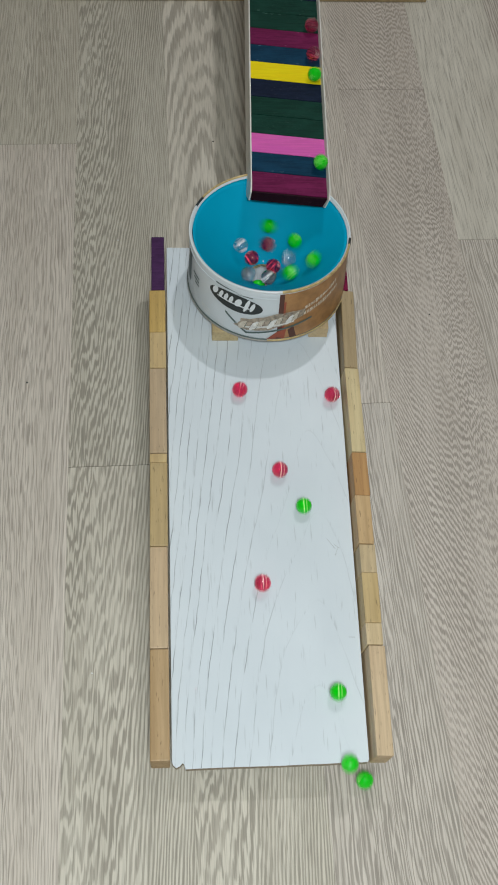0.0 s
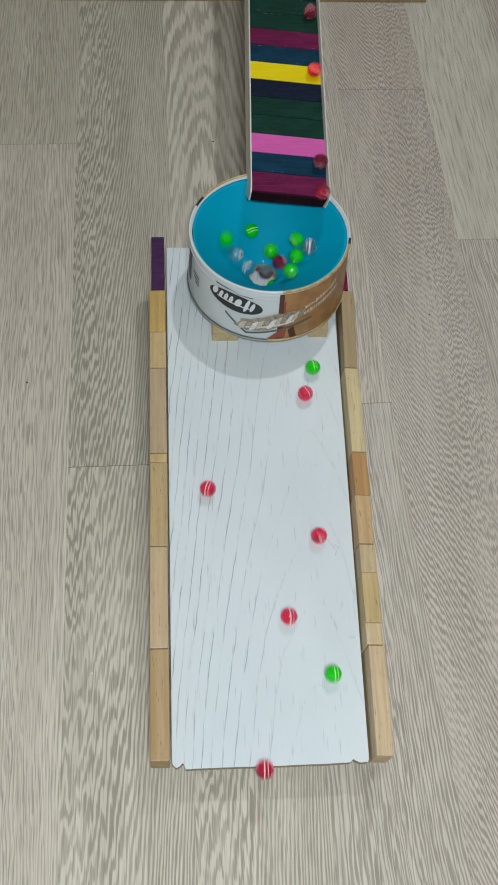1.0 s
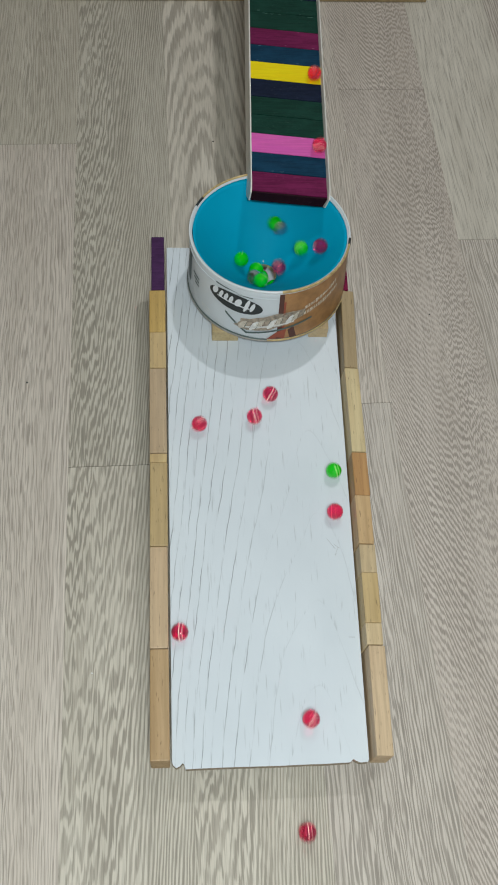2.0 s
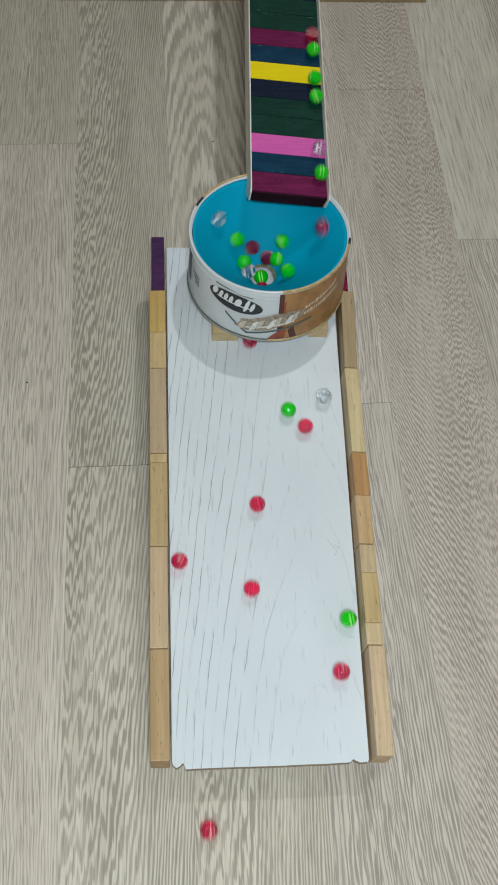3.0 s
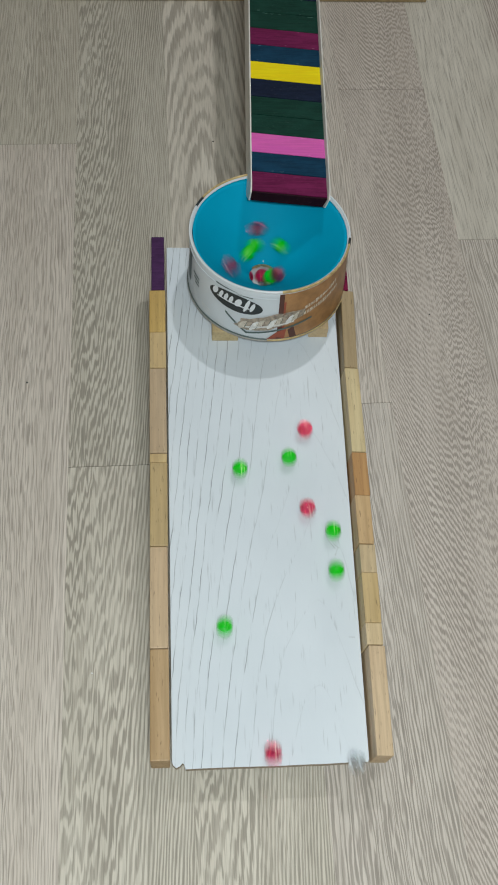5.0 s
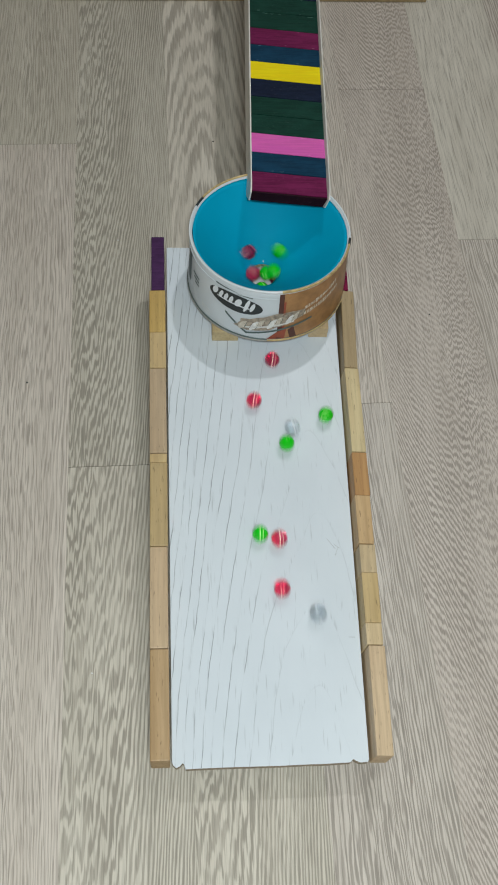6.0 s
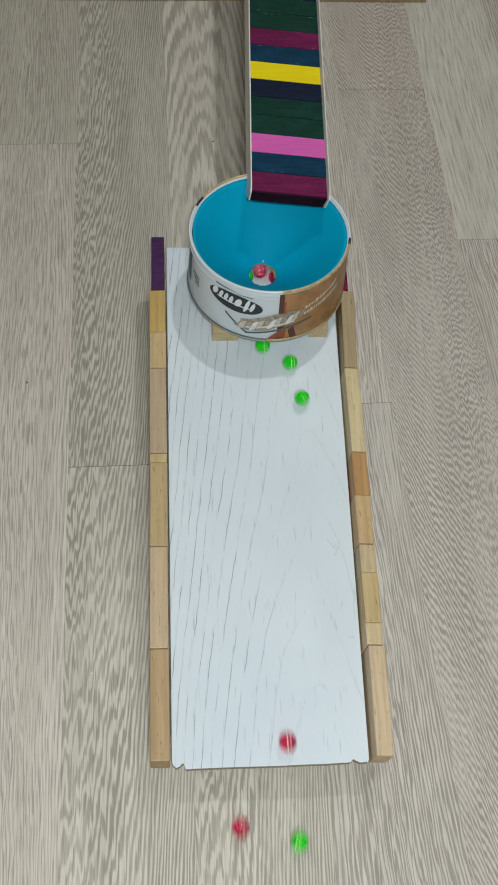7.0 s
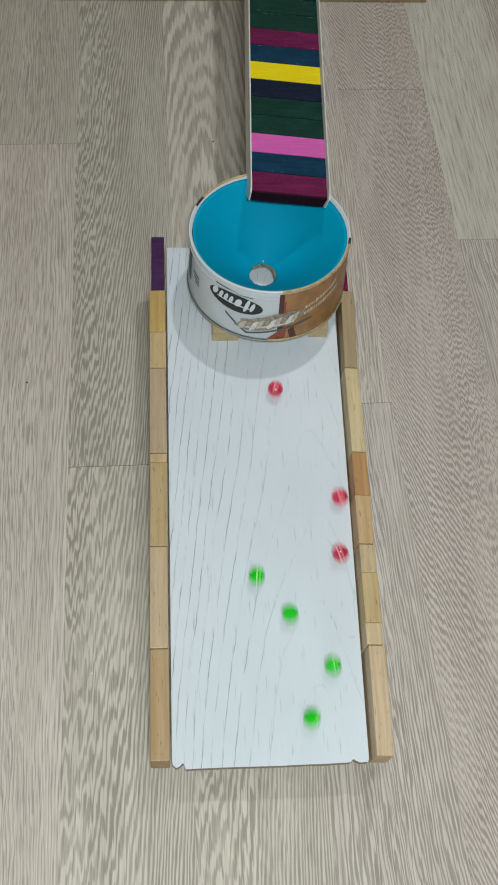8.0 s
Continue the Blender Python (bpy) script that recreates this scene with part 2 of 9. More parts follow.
M_CEIL = plain("ceiling_paint", (0.82, 0.82, 0.80), 0.85, grain=8, spread=0.03)
M_LAMP = plain("lamp_enamel", (0.80, 0.80, 0.78), 0.4)
GLASS = {
    "green": glass_marble("green_glass", (0.000, 0.660, 0.003), (0.45, 0.95, 0.26), 0.22),
    "red": glass_marble("red_glass", (1.000, 0.062, 0.225), (0.97, 0.70, 0.66), 0.90, 1.16),
    "clear": glass_marble("clear_glass", (0.66, 0.70, 0.725), (0.95, 0.96, 0.97), 0.96, 1.43),
}


# ---- mesh tools ----
def part(name, bm, material, parent=None, label="", smooth=False):
    """Links a bmesh as one mesh object, under a parent if given."""
    me = bpy.data.meshes.new(name)
    bmesh.ops.recalc_face_normals(bm, faces=bm.faces[:])
    bm.to_mesh(me)
    bm.free()
    me.materials.append(material)
    if smooth:
        for p in me.polygons:
            p.use_smooth = True
    ob = new(name, me)
    if parent:
        ob.parent = parent
    if label:
        tagged(ob, label)
    return ob


def box(sx, sy, sz, bevel=0.0, segments=2):
    """A box with its base centre at the origin."""
    bm = bmesh.new()
    bmesh.ops.create_cube(bm, size=1.0)
    bmesh.ops.transform(bm, matrix=Matrix.Translation((0, 0, sz / 2)) @ Matrix.Diagonal((sx, sy, sz, 1)), verts=bm.verts)
    if bevel:
        bmesh.ops.bevel(bm, geom=bm.edges[:], offset=bevel, segments=segments, profile=0.6, affect="EDGES")
    return bm


def prism(outline, depth):
    """A flat outline given a thickness downwards."""
    bm = bmesh.new()
    top = [bm.verts.new((x, y, 0)) for x, y in outline]
    face = bm.faces.new(top)
    res = bmesh.ops.extrude_face_region(bm, geom=[face])
    bmesh.ops.translate(bm, vec=(0, 0, -depth), verts=[v for v in res["geom"] if isinstance(v, bmesh.types.BMVert)])
    return bm


def grid(points, closed=False):
    """A quad sheet through rows of points."""
    bm = bmesh.new()
    rows = [[bm.verts.new(p) for p in row] for row in points]
    for a, b in zip(rows[:-1], rows[1:]):
        n = len(a)
        for i in range(n if closed else n - 1):
            j = (i + 1) % n
            bm.faces.new((a[i], a[j], b[j], b[i]))
    return bm


# ---- floor, walls, ceiling ----
X0, X1, Y0, Y1, HIGH = -1.7, 2.3, -1.6, 2.7, 2.45


def slab(name, sx, sy, sz, x, y, z, material, label, category):
    ob = part(name, box(sx, sy, sz), material)
    ob.matrix_world = pose(x, y, z)
    return tagged(ob, label, category, kind="structure")


floor = slab("floor", X1 - X0, Y1 - Y0, 0.1, (X0 + X1) / 2, (Y0 + Y1) / 2, -0.112, M_EDGE, "taupe oak laminate floor of long narrow planks", "floor")
ceiling = slab("ceiling", X1 - X0, Y1 - Y0, 0.1, (X0 + X1) / 2, (Y0 + Y1) / 2, HIGH, M_CEIL, "plain white painted ceiling", "ceiling")
slab("wall_north", X1 - X0 + 0.3, 0.15, HIGH, (X0 + X1) / 2, Y1 + 0.075, 0, M_WALL, "plain off-white painted wall", "wall")
slab("wall_east", 0.15, Y1 - Y0, HIGH, X1 + 0.075, (Y0 + Y1) / 2, 0, M_WALL, "plain off-white painted wall", "wall")
slab("wall_west", 0.15, Y1 - Y0, HIGH, X0 - 0.075, (Y0 + Y1) / 2, 0, M_WALL, "plain off-white painted wall", "wall")


slab("wall_south", X1 - X0 + 0.3, 0.15, HIGH, (X0 + X1) / 2, Y0 - 0.075, 0, M_WALL, "plain off-white painted wall", "wall")

# ---- white ramp board ----
RISE, NEAR, TAPER, WIDE = 3.5, 0.032, 0.0103, 0.180
BOARD = pose(0, 0, NEAR, RISE)


def ramp_board():
    far = 0.592
    a = TAPER * far
    outline = [(0.0, 0.003), (0.0015, 0.0), (0.004, -0.0022), (0.0075, -0.0006), (0.0095, 0.0022), (0.0112, 0.0008), (0.0125, -0.0034)]
    outline += [(0.04 + 0.02 * i, -0.0030 + 0.0003 * i + random.uniform(-0.0004, 0.0004)) for i in range(6)]
    outline += [(0.1625, -0.0008), (0.1655, 0.0022), (0.168, 0.0004), (0.172, -0.0012), (0.1785, -0.0006), (WIDE, 0.002), (WIDE + a, far), (-a, far)]
    bm = prism(outline, 0.008)
    sides = [e for e in bm.edges if e.calc_length() > 0.3 and all(abs(v.co.z) < 1e-6 for v in e.verts)]
    bmesh.ops.bevel(bm, geom=sides, offset=0.0008, segments=3, profile=0.6, affect="EDGES")
    ob = part("ramp_board", bm, M_BOARD)
    ob.data.materials.append(M_EDGE)
    for p in ob.data.polygons:
        if abs(p.normal.z) < 0.5 and p.normal.y < -0.3:
            p.material_index = 1
    ob.matrix_world = BOARD
    tagged(ob, "white wood-grain laminate board sloping gently over the floor", "board")
    for x, y, h in ((0.045, 0.045, 0.0262), (0.135, 0.045, 0.0262), (0.045, 0.555, 0.0574), (0.14, 0.555, 0.0574)):
        foot = part("wooden_block", box(0.05, 0.018, h - 0.0005, 0.0012), M_BEECH)
        foot.matrix_world = pose(x, y, 0)
        tagged(foot, "short wooden block on the floor propping up the white board", "block", "props under the board")


ramp_board()

# scuffs and pencil marks on the board
for x, y, a, long in ((0.160, 0.2155, 35, 0.014), (0.166, 0.2125, 50, 0.008), (0.1735, 0.1175, 88, 0.006), (0.165, 0.2065, -20, 0.010)):
    mark = part("scuff_mark", box(0.0005, long, 0.00012), M_SCUFF)
    mark.matrix_world = BOARD @ pose(x, y, 0.00002, 0, 0, a)
    tagged(mark, "thin grey scuff on the white board", "scuff", "scuffs on the board")

# ---- wooden side rails ----
LONG, RAILW, TOP, TALL, GAP = 0.10346, 0.0176, 0.0186, 0.030, 0.0016


def rail_block(side, start, length, pieces, label, width=RAILW, shift=0.0, top=TOP, lean=0.0, tilt=0.0, group="wooden rail blocks"):
    """A rail block; pieces: its glued lengths, as a share of the block and a wood, from the near end."""
    mid = start + length / 2
    x = -TAPER * mid - GAP - width / 2 - shift if side < 0 else WIDE + TAPER * mid + GAP + width / 2 + shift
    m = BOARD @ pose(x, mid, top - TALL, 0, tilt, -side * math.degrees(TAPER) + lean)
    whole = length - 0.0008

    def lump(long):
        bm = box(width, long, TALL, 0.0011)
        for v in bm.verts:
            v.co += Vector((noise.noise(v.co * 30 + Vector((start * 90, side, 0))) * 0.0005, 0, 0))
        return bm
    if len(pieces) == 1:
        ob = part("wooden_block", lump(whole), pieces[0][1])
    else:
        ob, y = new("wooden_block"), -whole / 2
        for share, wood_ in pieces:
            long = share * whole
            piece = part("lamella", lump(long - 0.00015), wood_, ob)
            piece.location = (random.uniform(-0.0002, 0.0002), y + long / 2, random.uniform(-0.0002, 0.0001))
            y += long
    ob.matrix_world = m
    return tagged(ob, label, "block", group)


LEFT = (((1, M_GINGER),), ((1, M_ROSE),), ((0.9, M_STRAW), (0.1, M_BEECH)), ((1, M_ROSE),), ((0.45, M_BEECH), (0.55, M_GOLDEN)))
for i, pieces in enumerate(LEFT):
    rail_block(-1, i * LONG, LONG, pieces, "natural wooden block with worn edges along the white board")
RIGHT = ((((1, M_ROSE),), "pale natural wooden block along the white board", -0.0001, 0.0, 0.0160),
         (((0.21, M_PINE), (0.50, M_STRAW), (0.29, M_PINE)), "block of three glued wood lengths along the white board", -0.0011, 0.0, 0.0162),
         (((0.52, M_GINGER), (0.48, M_BROWN)), "half reddish brown, half pale wooden block along the white board", -0.0012, 0.0, 0.0157),
         (((1, M_CREAM),), "cream-coloured pine block along the white board", -0.0012, 0.5, 0.0153), (((1, M_OLIVE),), "dull brown wooden block beside the ice cream tub", 0.0, -1.4, 0.0146))
for i, (pieces, words, shift, lean, width) in enumerate(RIGHT):
    rail_block(1, i * LONG, LONG, pieces, words, width=width, shift=shift, lean=lean, tilt=5.0)
rail_block(-1, 5 * LONG, 0.076, ((1, M_PURPLE),), "dark purple painted wooden block beside the white board", width=0.0145, shift=0.001)
rail_block(1, 5 * LONG, 0.076, ((1, M_MAROON),), "dark red painted wooden block beside the tub", width=0.0145, shift=-0.002)

# ---- tub ----
BASE, RIMC, BR, TR = Vector((0.107, 0.5345, 0.0782)), Vector((0.1077, 0.545, 0.146)), 0.0885, 0.0868


def skin(a, v, out=0.0):
    """A place on the tub's wall: a in degrees round it, v from 0 at the base to 1 at the rim."""
    c, r = BASE.lerp(RIMC, v), BR + (TR - BR) * v + out
    return Vector((c.x + r * math.cos(radians(a)), c.y + r * math.sin(radians(a)), c.z))


def hoop(parent, name, v, rad, material, out=0.0, label="", start=0, sweep=360):
    """A rounded ring round the tub."""
    pts = []
    for i in range(97):
        a = start + sweep * i / 96
        c, o = skin(a, v, out), (skin(a, v, 1.0) - skin(a, v)).normalized()
        pts.append([c + (o * math.cos(b) + Vector((0, 0, 1)) * math.sin(b) * 1.4) * rad for b in [2 * math.pi * k / 8 for k in range(8)]])
    return part(name, grid(pts, True), material, parent, label, True)


def print_patch(parent, name, a0, a1, v0, v1, material, out=0.0004, label=""):
    rows = [[skin(a0 + (a1 - a0) * i / 24, v0 + (v1 - v0) * k / 4, out) for i in range(25)] for k in range(5)]
    return part(name, grid(rows), material, parent, label, True)


def print_shape(parent, name, outline, material, out, label=""):
    """A printed shape: an outline in degrees and heights, fanned from its middle."""
    bm = bmesh.new()
    ca, cv = sum(p[0] for p in outline) / len(outline), sum(p[1] for p in outline) / len(outline)
    rings = []
    for f in (1.0, 0.66, 0.33):
        rings.append([bm.verts.new(skin(ca + (a - ca) * f, cv + (v - cv) * f, out)) for a, v in outline])
    for p, q in zip(rings[:-1], rings[1:]):
        for i in range(len(p)):
            j = (i + 1) % len(p)
            bm.faces.new((p[i], p[j], q[j], q[i]))
    mid = bm.verts.new(skin(ca, cv, out))
    for i in range(len(outline)):
        bm.faces.new((rings[-1][i], rings[-1][(i + 1) % len(outline)], mid))
    return part(name, bm, material, parent, label, True)


def oval(a, v, ra, rv, slope=0.0, n=28, rough=0.0):
    pts = []
    for i in range(n):
        t = 2 * math.pi * i / n
        k = 1 + random.uniform(-rough, rough)
        pts.append((a + ra * k * math.cos(t), v + rv * k * math.sin(t) + slope * ra * math.cos(t)))
    return pts


def bar(a0, v0, a1, v1, thick, n=10):
    """A printed stroke between two places, as an outline."""
    top = [(a0 + (a1 - a0) * i / n, v0 + (v1 - v0) * i / n + thick / 2) for i in range(n + 1)]
    low = [(a, v - thick) for a, v in reversed(top)]
    return top + low


def tub():
    ob = new("ice_cream_tub")
    tagged(ob, "round white and caramel cardboard ice cream tub on two wooden blocks", "tub")
    rows = []
    for v, out in ((0.0, -0.0008), (0.03, 0.0), (0.3, 0.0), (0.6, 0.0), (0.9, 0.0), (1.0, 0.0), (1.0, -0.0018), (0.5, -0.0018), (0.0, -0.0018)):
        rows.append([skin(360 * i / 96, v, out) for i in range(96)])
    part("wall", grid(rows, True), M_TUB, ob, "white printed cardboard wall", True)
    ring = [[Vector((BASE.x + r * math.cos(2 * math.pi * i / 96), BASE.y + r * math.sin(2 * math.pi * i / 96), BASE.z + 0.002)) for i in range(96)] for r in (0.0855, 0.026)]
    part("base", grid(ring, True), M_TUB, ob, "white base with a hole")
    hoop(ob, "rim", 1.0, 0.0012, M_RIM, 0.0006, "rolled white rim")
    hoop(ob, "shoulder", 0.86, 0.0006, M_TUB, 0.0003, "", 14, 260)
    hoop(ob, "foot_ring", 0.015, 0.0010, M_FOOT, 0.0002, "grey rolled foot ring")
    hoop(ob, "foot_line", 0.045, 0.0007, M_TEAL, 0.0002, "thin dark line round the foot")
    tan = print_patch(ob, "caramel_panel", -84, -4, 0.045, 0.955, M_TAN, label="caramel brown printed panel")
    print_patch(tan, "stripe", -85.5, -82.0, 0.05, 0.955, M_CHOC, 0.0006)
    print_patch(tan, "stripe", -82.0, -80.5, 0.05, 0.80, M_RUST, 0.0007)
    print_patch(tan, "seam", -9, -6.5, 0.03, 0.98, M_CHOC, 0.0008)
    print_shape(tan, "stripe", [(-93, 0.05), (-80, 0.05), (-79, 0.26), (-86, 0.20)], M_RUST, 0.0008)
    print_shape(tan, "stripe", [(-76, 0.05), (-71, 0.05), (-74, 0.30), (-78, 0.22)], M_CHOC, 0.0008)
    # rim print on the back of the tub
    hoop(ob, "rim_print", 1.0, 0.00135, M_GOLD, 0.0006, "caramel printed part of the rim", 92, 62)
    hoop(ob, "rim_print", 1.0, 0.00135, M_GOLD, 0.0006, "caramel printed part of the rim", -84, 76)
    hoop(ob, "rim_mark", 1.0, 0.0014, M_INK, 0.0006, "", 146, 10)
    hoop(ob, "rim_mark", 1.0, 0.0014, M_INK, 0.0006, "", -13, 6)
    hoop(ob, "foot_print", 0.03, 0.0012, M_GOLD, 0.0003, "caramel printed part of the foot", -92, 104)
    # trade mark as plain shapes
    mark = print_shape(ob, "trade_mark", oval(-117.5, 0.665, 21, 0.165, -0.0012), M_INK, 0.0006, "dark oval mark with pale slanting shapes")
    for a, w, h in ((-133, 2.3, 0.075), (-127.8, 1.5, 0.070), (-123.8, 1.5, 0.074), (-119.8, 1.5, 0.070), (-114.2, 2.5, 0.078), (-108.0, 1.5, 0.125), (-103.9, 1.5, 0.085)):
        v = 0.70 - 0.0026 * (a + 118)
        print_shape(mark, "mark_shape", [(p + (q - v) * 14, q) for p, q in oval(a, v, w, h, n=16)], M_RIM, 0.0010)
    print_shape(mark, "mark_shape", bar(-131, 0.665, -106, 0.625, 0.022), M_RIM, 0.0011)
    print_shape(ob, "print_bar", bar(-133, 0.885, -104, 0.845, 0.030), M_TEAL, 0.0006)
    # plate with pastry
    print_shape(ob, "print_line", bar(-124, 0.42, -107, 0.135, 0.045), M_TEAL, 0.0006, "dark edge of a printed plate")
    print_shape(ob, "print_line", bar(-107.5, 0.145, -60, 0.36, 0.035), M_TEAL, 0.0011, "dark edge of a printed plate")
    pastry = print_shape(ob, "pastry_print", oval(-91, 0.40, 24, 0.150, 0.0052, rough=0.12), M_BEIGE, 0.0009, "beige printed pastry picture")
    for k in range(11):
        a = -110 + 4.1 * k
        v = 0.29 + 0.0051 * (a + 110) + 0.02 * math.sin(k * 2.1)
        leaf = [(p + (q - v) * 26, q) for p, q in oval(a, v, 2.5, 0.105 - 0.004 * abs(k - 4), n=14, rough=0.08)]
        print_shape(pastry, "pastry_print", leaf, (M_CREAMY, M_BEIGE, M_PALE)[k % 3], 0.0012)
        print_shape(pastry, "pastry_line", bar(a + 0.9, v - 0.07, a + 3.2, v + 0.06, 0.020, 4), M_CHOC if k % 2 else M_TEAL, 0.0014)
    print_shape(ob, "print_line", bar(-108, 0.265, -74, 0.40, 0.028), M_PALE, 0.0015, "pale rim of a printed plate")
    # two lines of writing too small to read, as bars
    for a0, a1, v in ((-66, -38, 0.60), (-71, -36, 0.47)):
        a = a0
        while a < a1:
            w = random.uniform(0.7, 1.9)
            t = (a - a0) / (a1 - a0)
            print_shape(tan, "print_bar", bar(a, v + t * 0.18, a + w, v + t * 0.18 + 0.012, random.uniform(0.04, 0.085), 4), M_LETTER, 0.0009)
            a += w + random.uniform(0.4, 0.9)
    for k in range(3):
        print_shape(ob, "print_bar", bar(-160 + k * 1.5, 0.62 - 0.07 * k, -151, 0.60 - 0.07 * k, 0.03, 5), M_TEAL, 0.0006)
        print_shape(ob, "print_bar", bar(-146, 0.25 - 0.05 * k, -137, 0.23 - 0.05 * k, 0.016, 5), M_PALE, 0.0006)
    print_patch(ob, "print_patch", -173, -165, 0.30, 0.85, M_TEAL, 0.0006)


tub()
HOLE, HOLER, MOUTH, MOUTHR = Vector((0.103, 0.537, 0.082)), 0.015, Vector((0.1077, 0.545, 0.1438)), 0.0845


def funnel():
    ob = new("paper_funnel")
    tagged(ob, "glossy bright blue paper funnel inside the tub", "funnel")

    def ring(u, lift=0.0):
        c, r = HOLE.lerp(MOUTH, u), HOLER + (MOUTHR - HOLER) * u
        pts = []
        for i in range(96):
            t = 2 * math.pi * i / 96
            w = 1 + 0.006 * math.sin(3 * t + 1) * u + (0.05 * noise.noise((math.cos(t) * 3, math.sin(t) * 3, 0)) if u < 0.02 else 0)
            pts.append(Vector((c.x + r * w * math.cos(t), c.y + r * w * math.sin(t), c.z + lift)))
        return pts
    us = [0, 0.05, 0.15, 0.3, 0.5, 0.7, 0.85, 0.95, 1.0]
    rows = [ring(u) for u in us] + [ring(u, -0.0007) for u in reversed(us)]
    rows.append(rows[0])
    bm = grid(rows, True)
    bmesh.ops.remove_doubles(bm, verts=bm.verts[:], dist=1e-6)
    part("cone", bm, M_FUNNEL, ob, "", True)
    torn = []
    for i in range(30):
        t = radians(-20 + 160 * i / 29)
        r = HOLER + 0.0006
        p = Vector((HOLE.x + r * math.cos(t), HOLE.y + r * math.sin(t), HOLE.z + 0.0016))
        torn.append([p, p + Vector((-math.cos(t), -math.sin(t), -0.4)) * random.uniform(0.0015, 0.0034)])
    bm = grid(torn)
    bmesh.ops.solidify(bm, geom=bm.faces[:], thickness=0.0004)
    part("torn_edge", bm, M_TORN, ob, "torn pale paper edge of the hole")
    for t, r in ((92, 0.074), (80, 0.0745), (86, 0.018)):
        u = (r - HOLER) / (MOUTHR - HOLER)
        c = HOLE.lerp(MOUTH, u)
        p = Vector((c.x + r * math.cos(radians(t)), c.y + r * math.sin(radians(t)), c.z + 0.0006))
        q = Matrix.Translation(p) @ pose(0, 0, 0, 41)
        bm = box(0.0008, 0.004 if t == 92 else 0.002, 0.0004)
        bm.transform(q)
        part("scuff", bm, M_PALE, ob, "small white scuff in the paper")


funnel()
# blocks that hold the tub clear of the board
for x0, x1, y, mat in ((0.0445, 0.0735, 0.50, M_CREAM), (0.152, 0.1735, 0.505, M_PINE)):
    b = part("wooden_block", box(x1 - x0, 0.078, 0.0176, 0.0012), mat)
    b.matrix_world = BOARD @ pose((x0 + x1) / 2, y, 0.0002)
    tagged(b, "short wooden block lying on the white board under the tub", "block", "props under the tub")

# ---- coloured slat chute ----
PITCH, CHUTE_Y, CHUTE_Z, SLOPE = 0.0286, 0.5862, 0.1606, 4.0
CHUTE = pose(0.1302, CHUTE_Y, CHUTE_Z, SLOPE, 0, -1.45)
ORDER = ["maroon", "blue", "pink", "green", "green", "navy", "yellow", "blue", "maroon", "green", "green", "navy", "maroon", "blue", "yellow", "green", "pink", "navy", "green", "blue", "maroon", "green", "navy", "pink", "blue", "green"]
WORDS = {"maroon": "plum red stained slat", "blue": "dark blue stained slat", "pink": "bright pink painted slat", "green": "dark green stained slat", "navy": "navy blue stained slat", "yellow": "bright yellow painted slat"}


def chute():
    ob = new("slat_chute")
    tagged(ob, "narrow chute of coloured wooden slats between thin white rails", "chute")
    ob.matrix_world = CHUTE
    wide, skew = 0.0835, math.tan(radians(5.2))
    rand = random.Random(8)
    for i, colour in enumerate(ORDER):
        bm = box(wide, PITCH - 0.0007, 0.010, 0.0007)
        for v in bm.verts:
            v.co.y -= v.co.x * skew
            v.co.z += 0.0003 * math.sin(i * 12.9)
        s = part("slat", bm, STAIN[colour], ob, WORDS[colour])
        s.location = (random.uniform(-0.0003, 0.0003), (i + 0.5) * PITCH, -0.010)
        if 0 < i < 13:
            for _ in range({"yellow": 3, "green": 7}.get(colour, 3)):
                cx, edge = rand.uniform(-0.036, 0.036), rand.choice((-1, 1))
                bm = box(rand.uniform(0.0012, 0.0045), rand.uniform(0.0003, 0.0007), 0.00015)
                bmesh.ops.translate(bm, vec=(cx, edge * (PITCH / 2 - 0.0016 - rand.random() * 0.0008) - cx * skew, 0.0101), verts=bm.verts[:])
                part("chip", bm, M_SHADE_CHIP if colour == "yellow" else CHIP[colour], s, "dark chip" if colour == "yellow" else "pale rubbed chip")
    # shade on the last slat's front face, put in as a blackish strip
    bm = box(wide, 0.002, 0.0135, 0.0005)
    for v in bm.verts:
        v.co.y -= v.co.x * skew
    face = part("end_strip", bm, M_SHADE_CHIP, ob, "blackish plum strip that paints the shade on the chute's front")
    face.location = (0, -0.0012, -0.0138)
    run = PITCH * len(ORDER)
    for side in (-1, 1):
        profile = [(-0.005 - side * 0.004, 0.0025), (0.004 - side * 0.004, 0.006), (run, 0.006), (run, -0.026), (0.014 - side * 0.004, -0.026), (-0.006 - side * 0.004, -0.010)]
        bm = bmesh.new()
        f = bm.faces.new([bm.verts.new((0, y, z)) for y, z in profile])
        r = bmesh.ops.extrude_face_region(bm, geom=[f])
        bmesh.ops.translate(bm, vec=(0.0014, 0, 0), verts=[v for v in r["geom"] if isinstance(v, bmesh.types.BMVert)])
        rail = part("rail", bm, M_RAIL, ob, "thin off-white edge strip")
        rail.location = (side * (wide / 2 + 0.0009) - 0.0007, 0, 0)
        rail.rotation_euler = (0, radians(6 if side < 0 else 17), 0)


chute()
leg = part("wooden_block", box(0.09, 0.025, 0.188, 0.0015), M_PINE)
leg.matrix_world = pose(0.145, 1.28, 0)
tagged(leg, "upright wooden block under the high end of the chute", "block")


strip = part("wooden_strip", box(0.56, 0.03, 0.010, 0.001), M_OLIVE)
strip.matrix_world = pose(0.105, 1.164, 0, 0, 0, 1.2)
tagged(strip, "thin brown wooden strip lying on the floor under the chute", "strip")


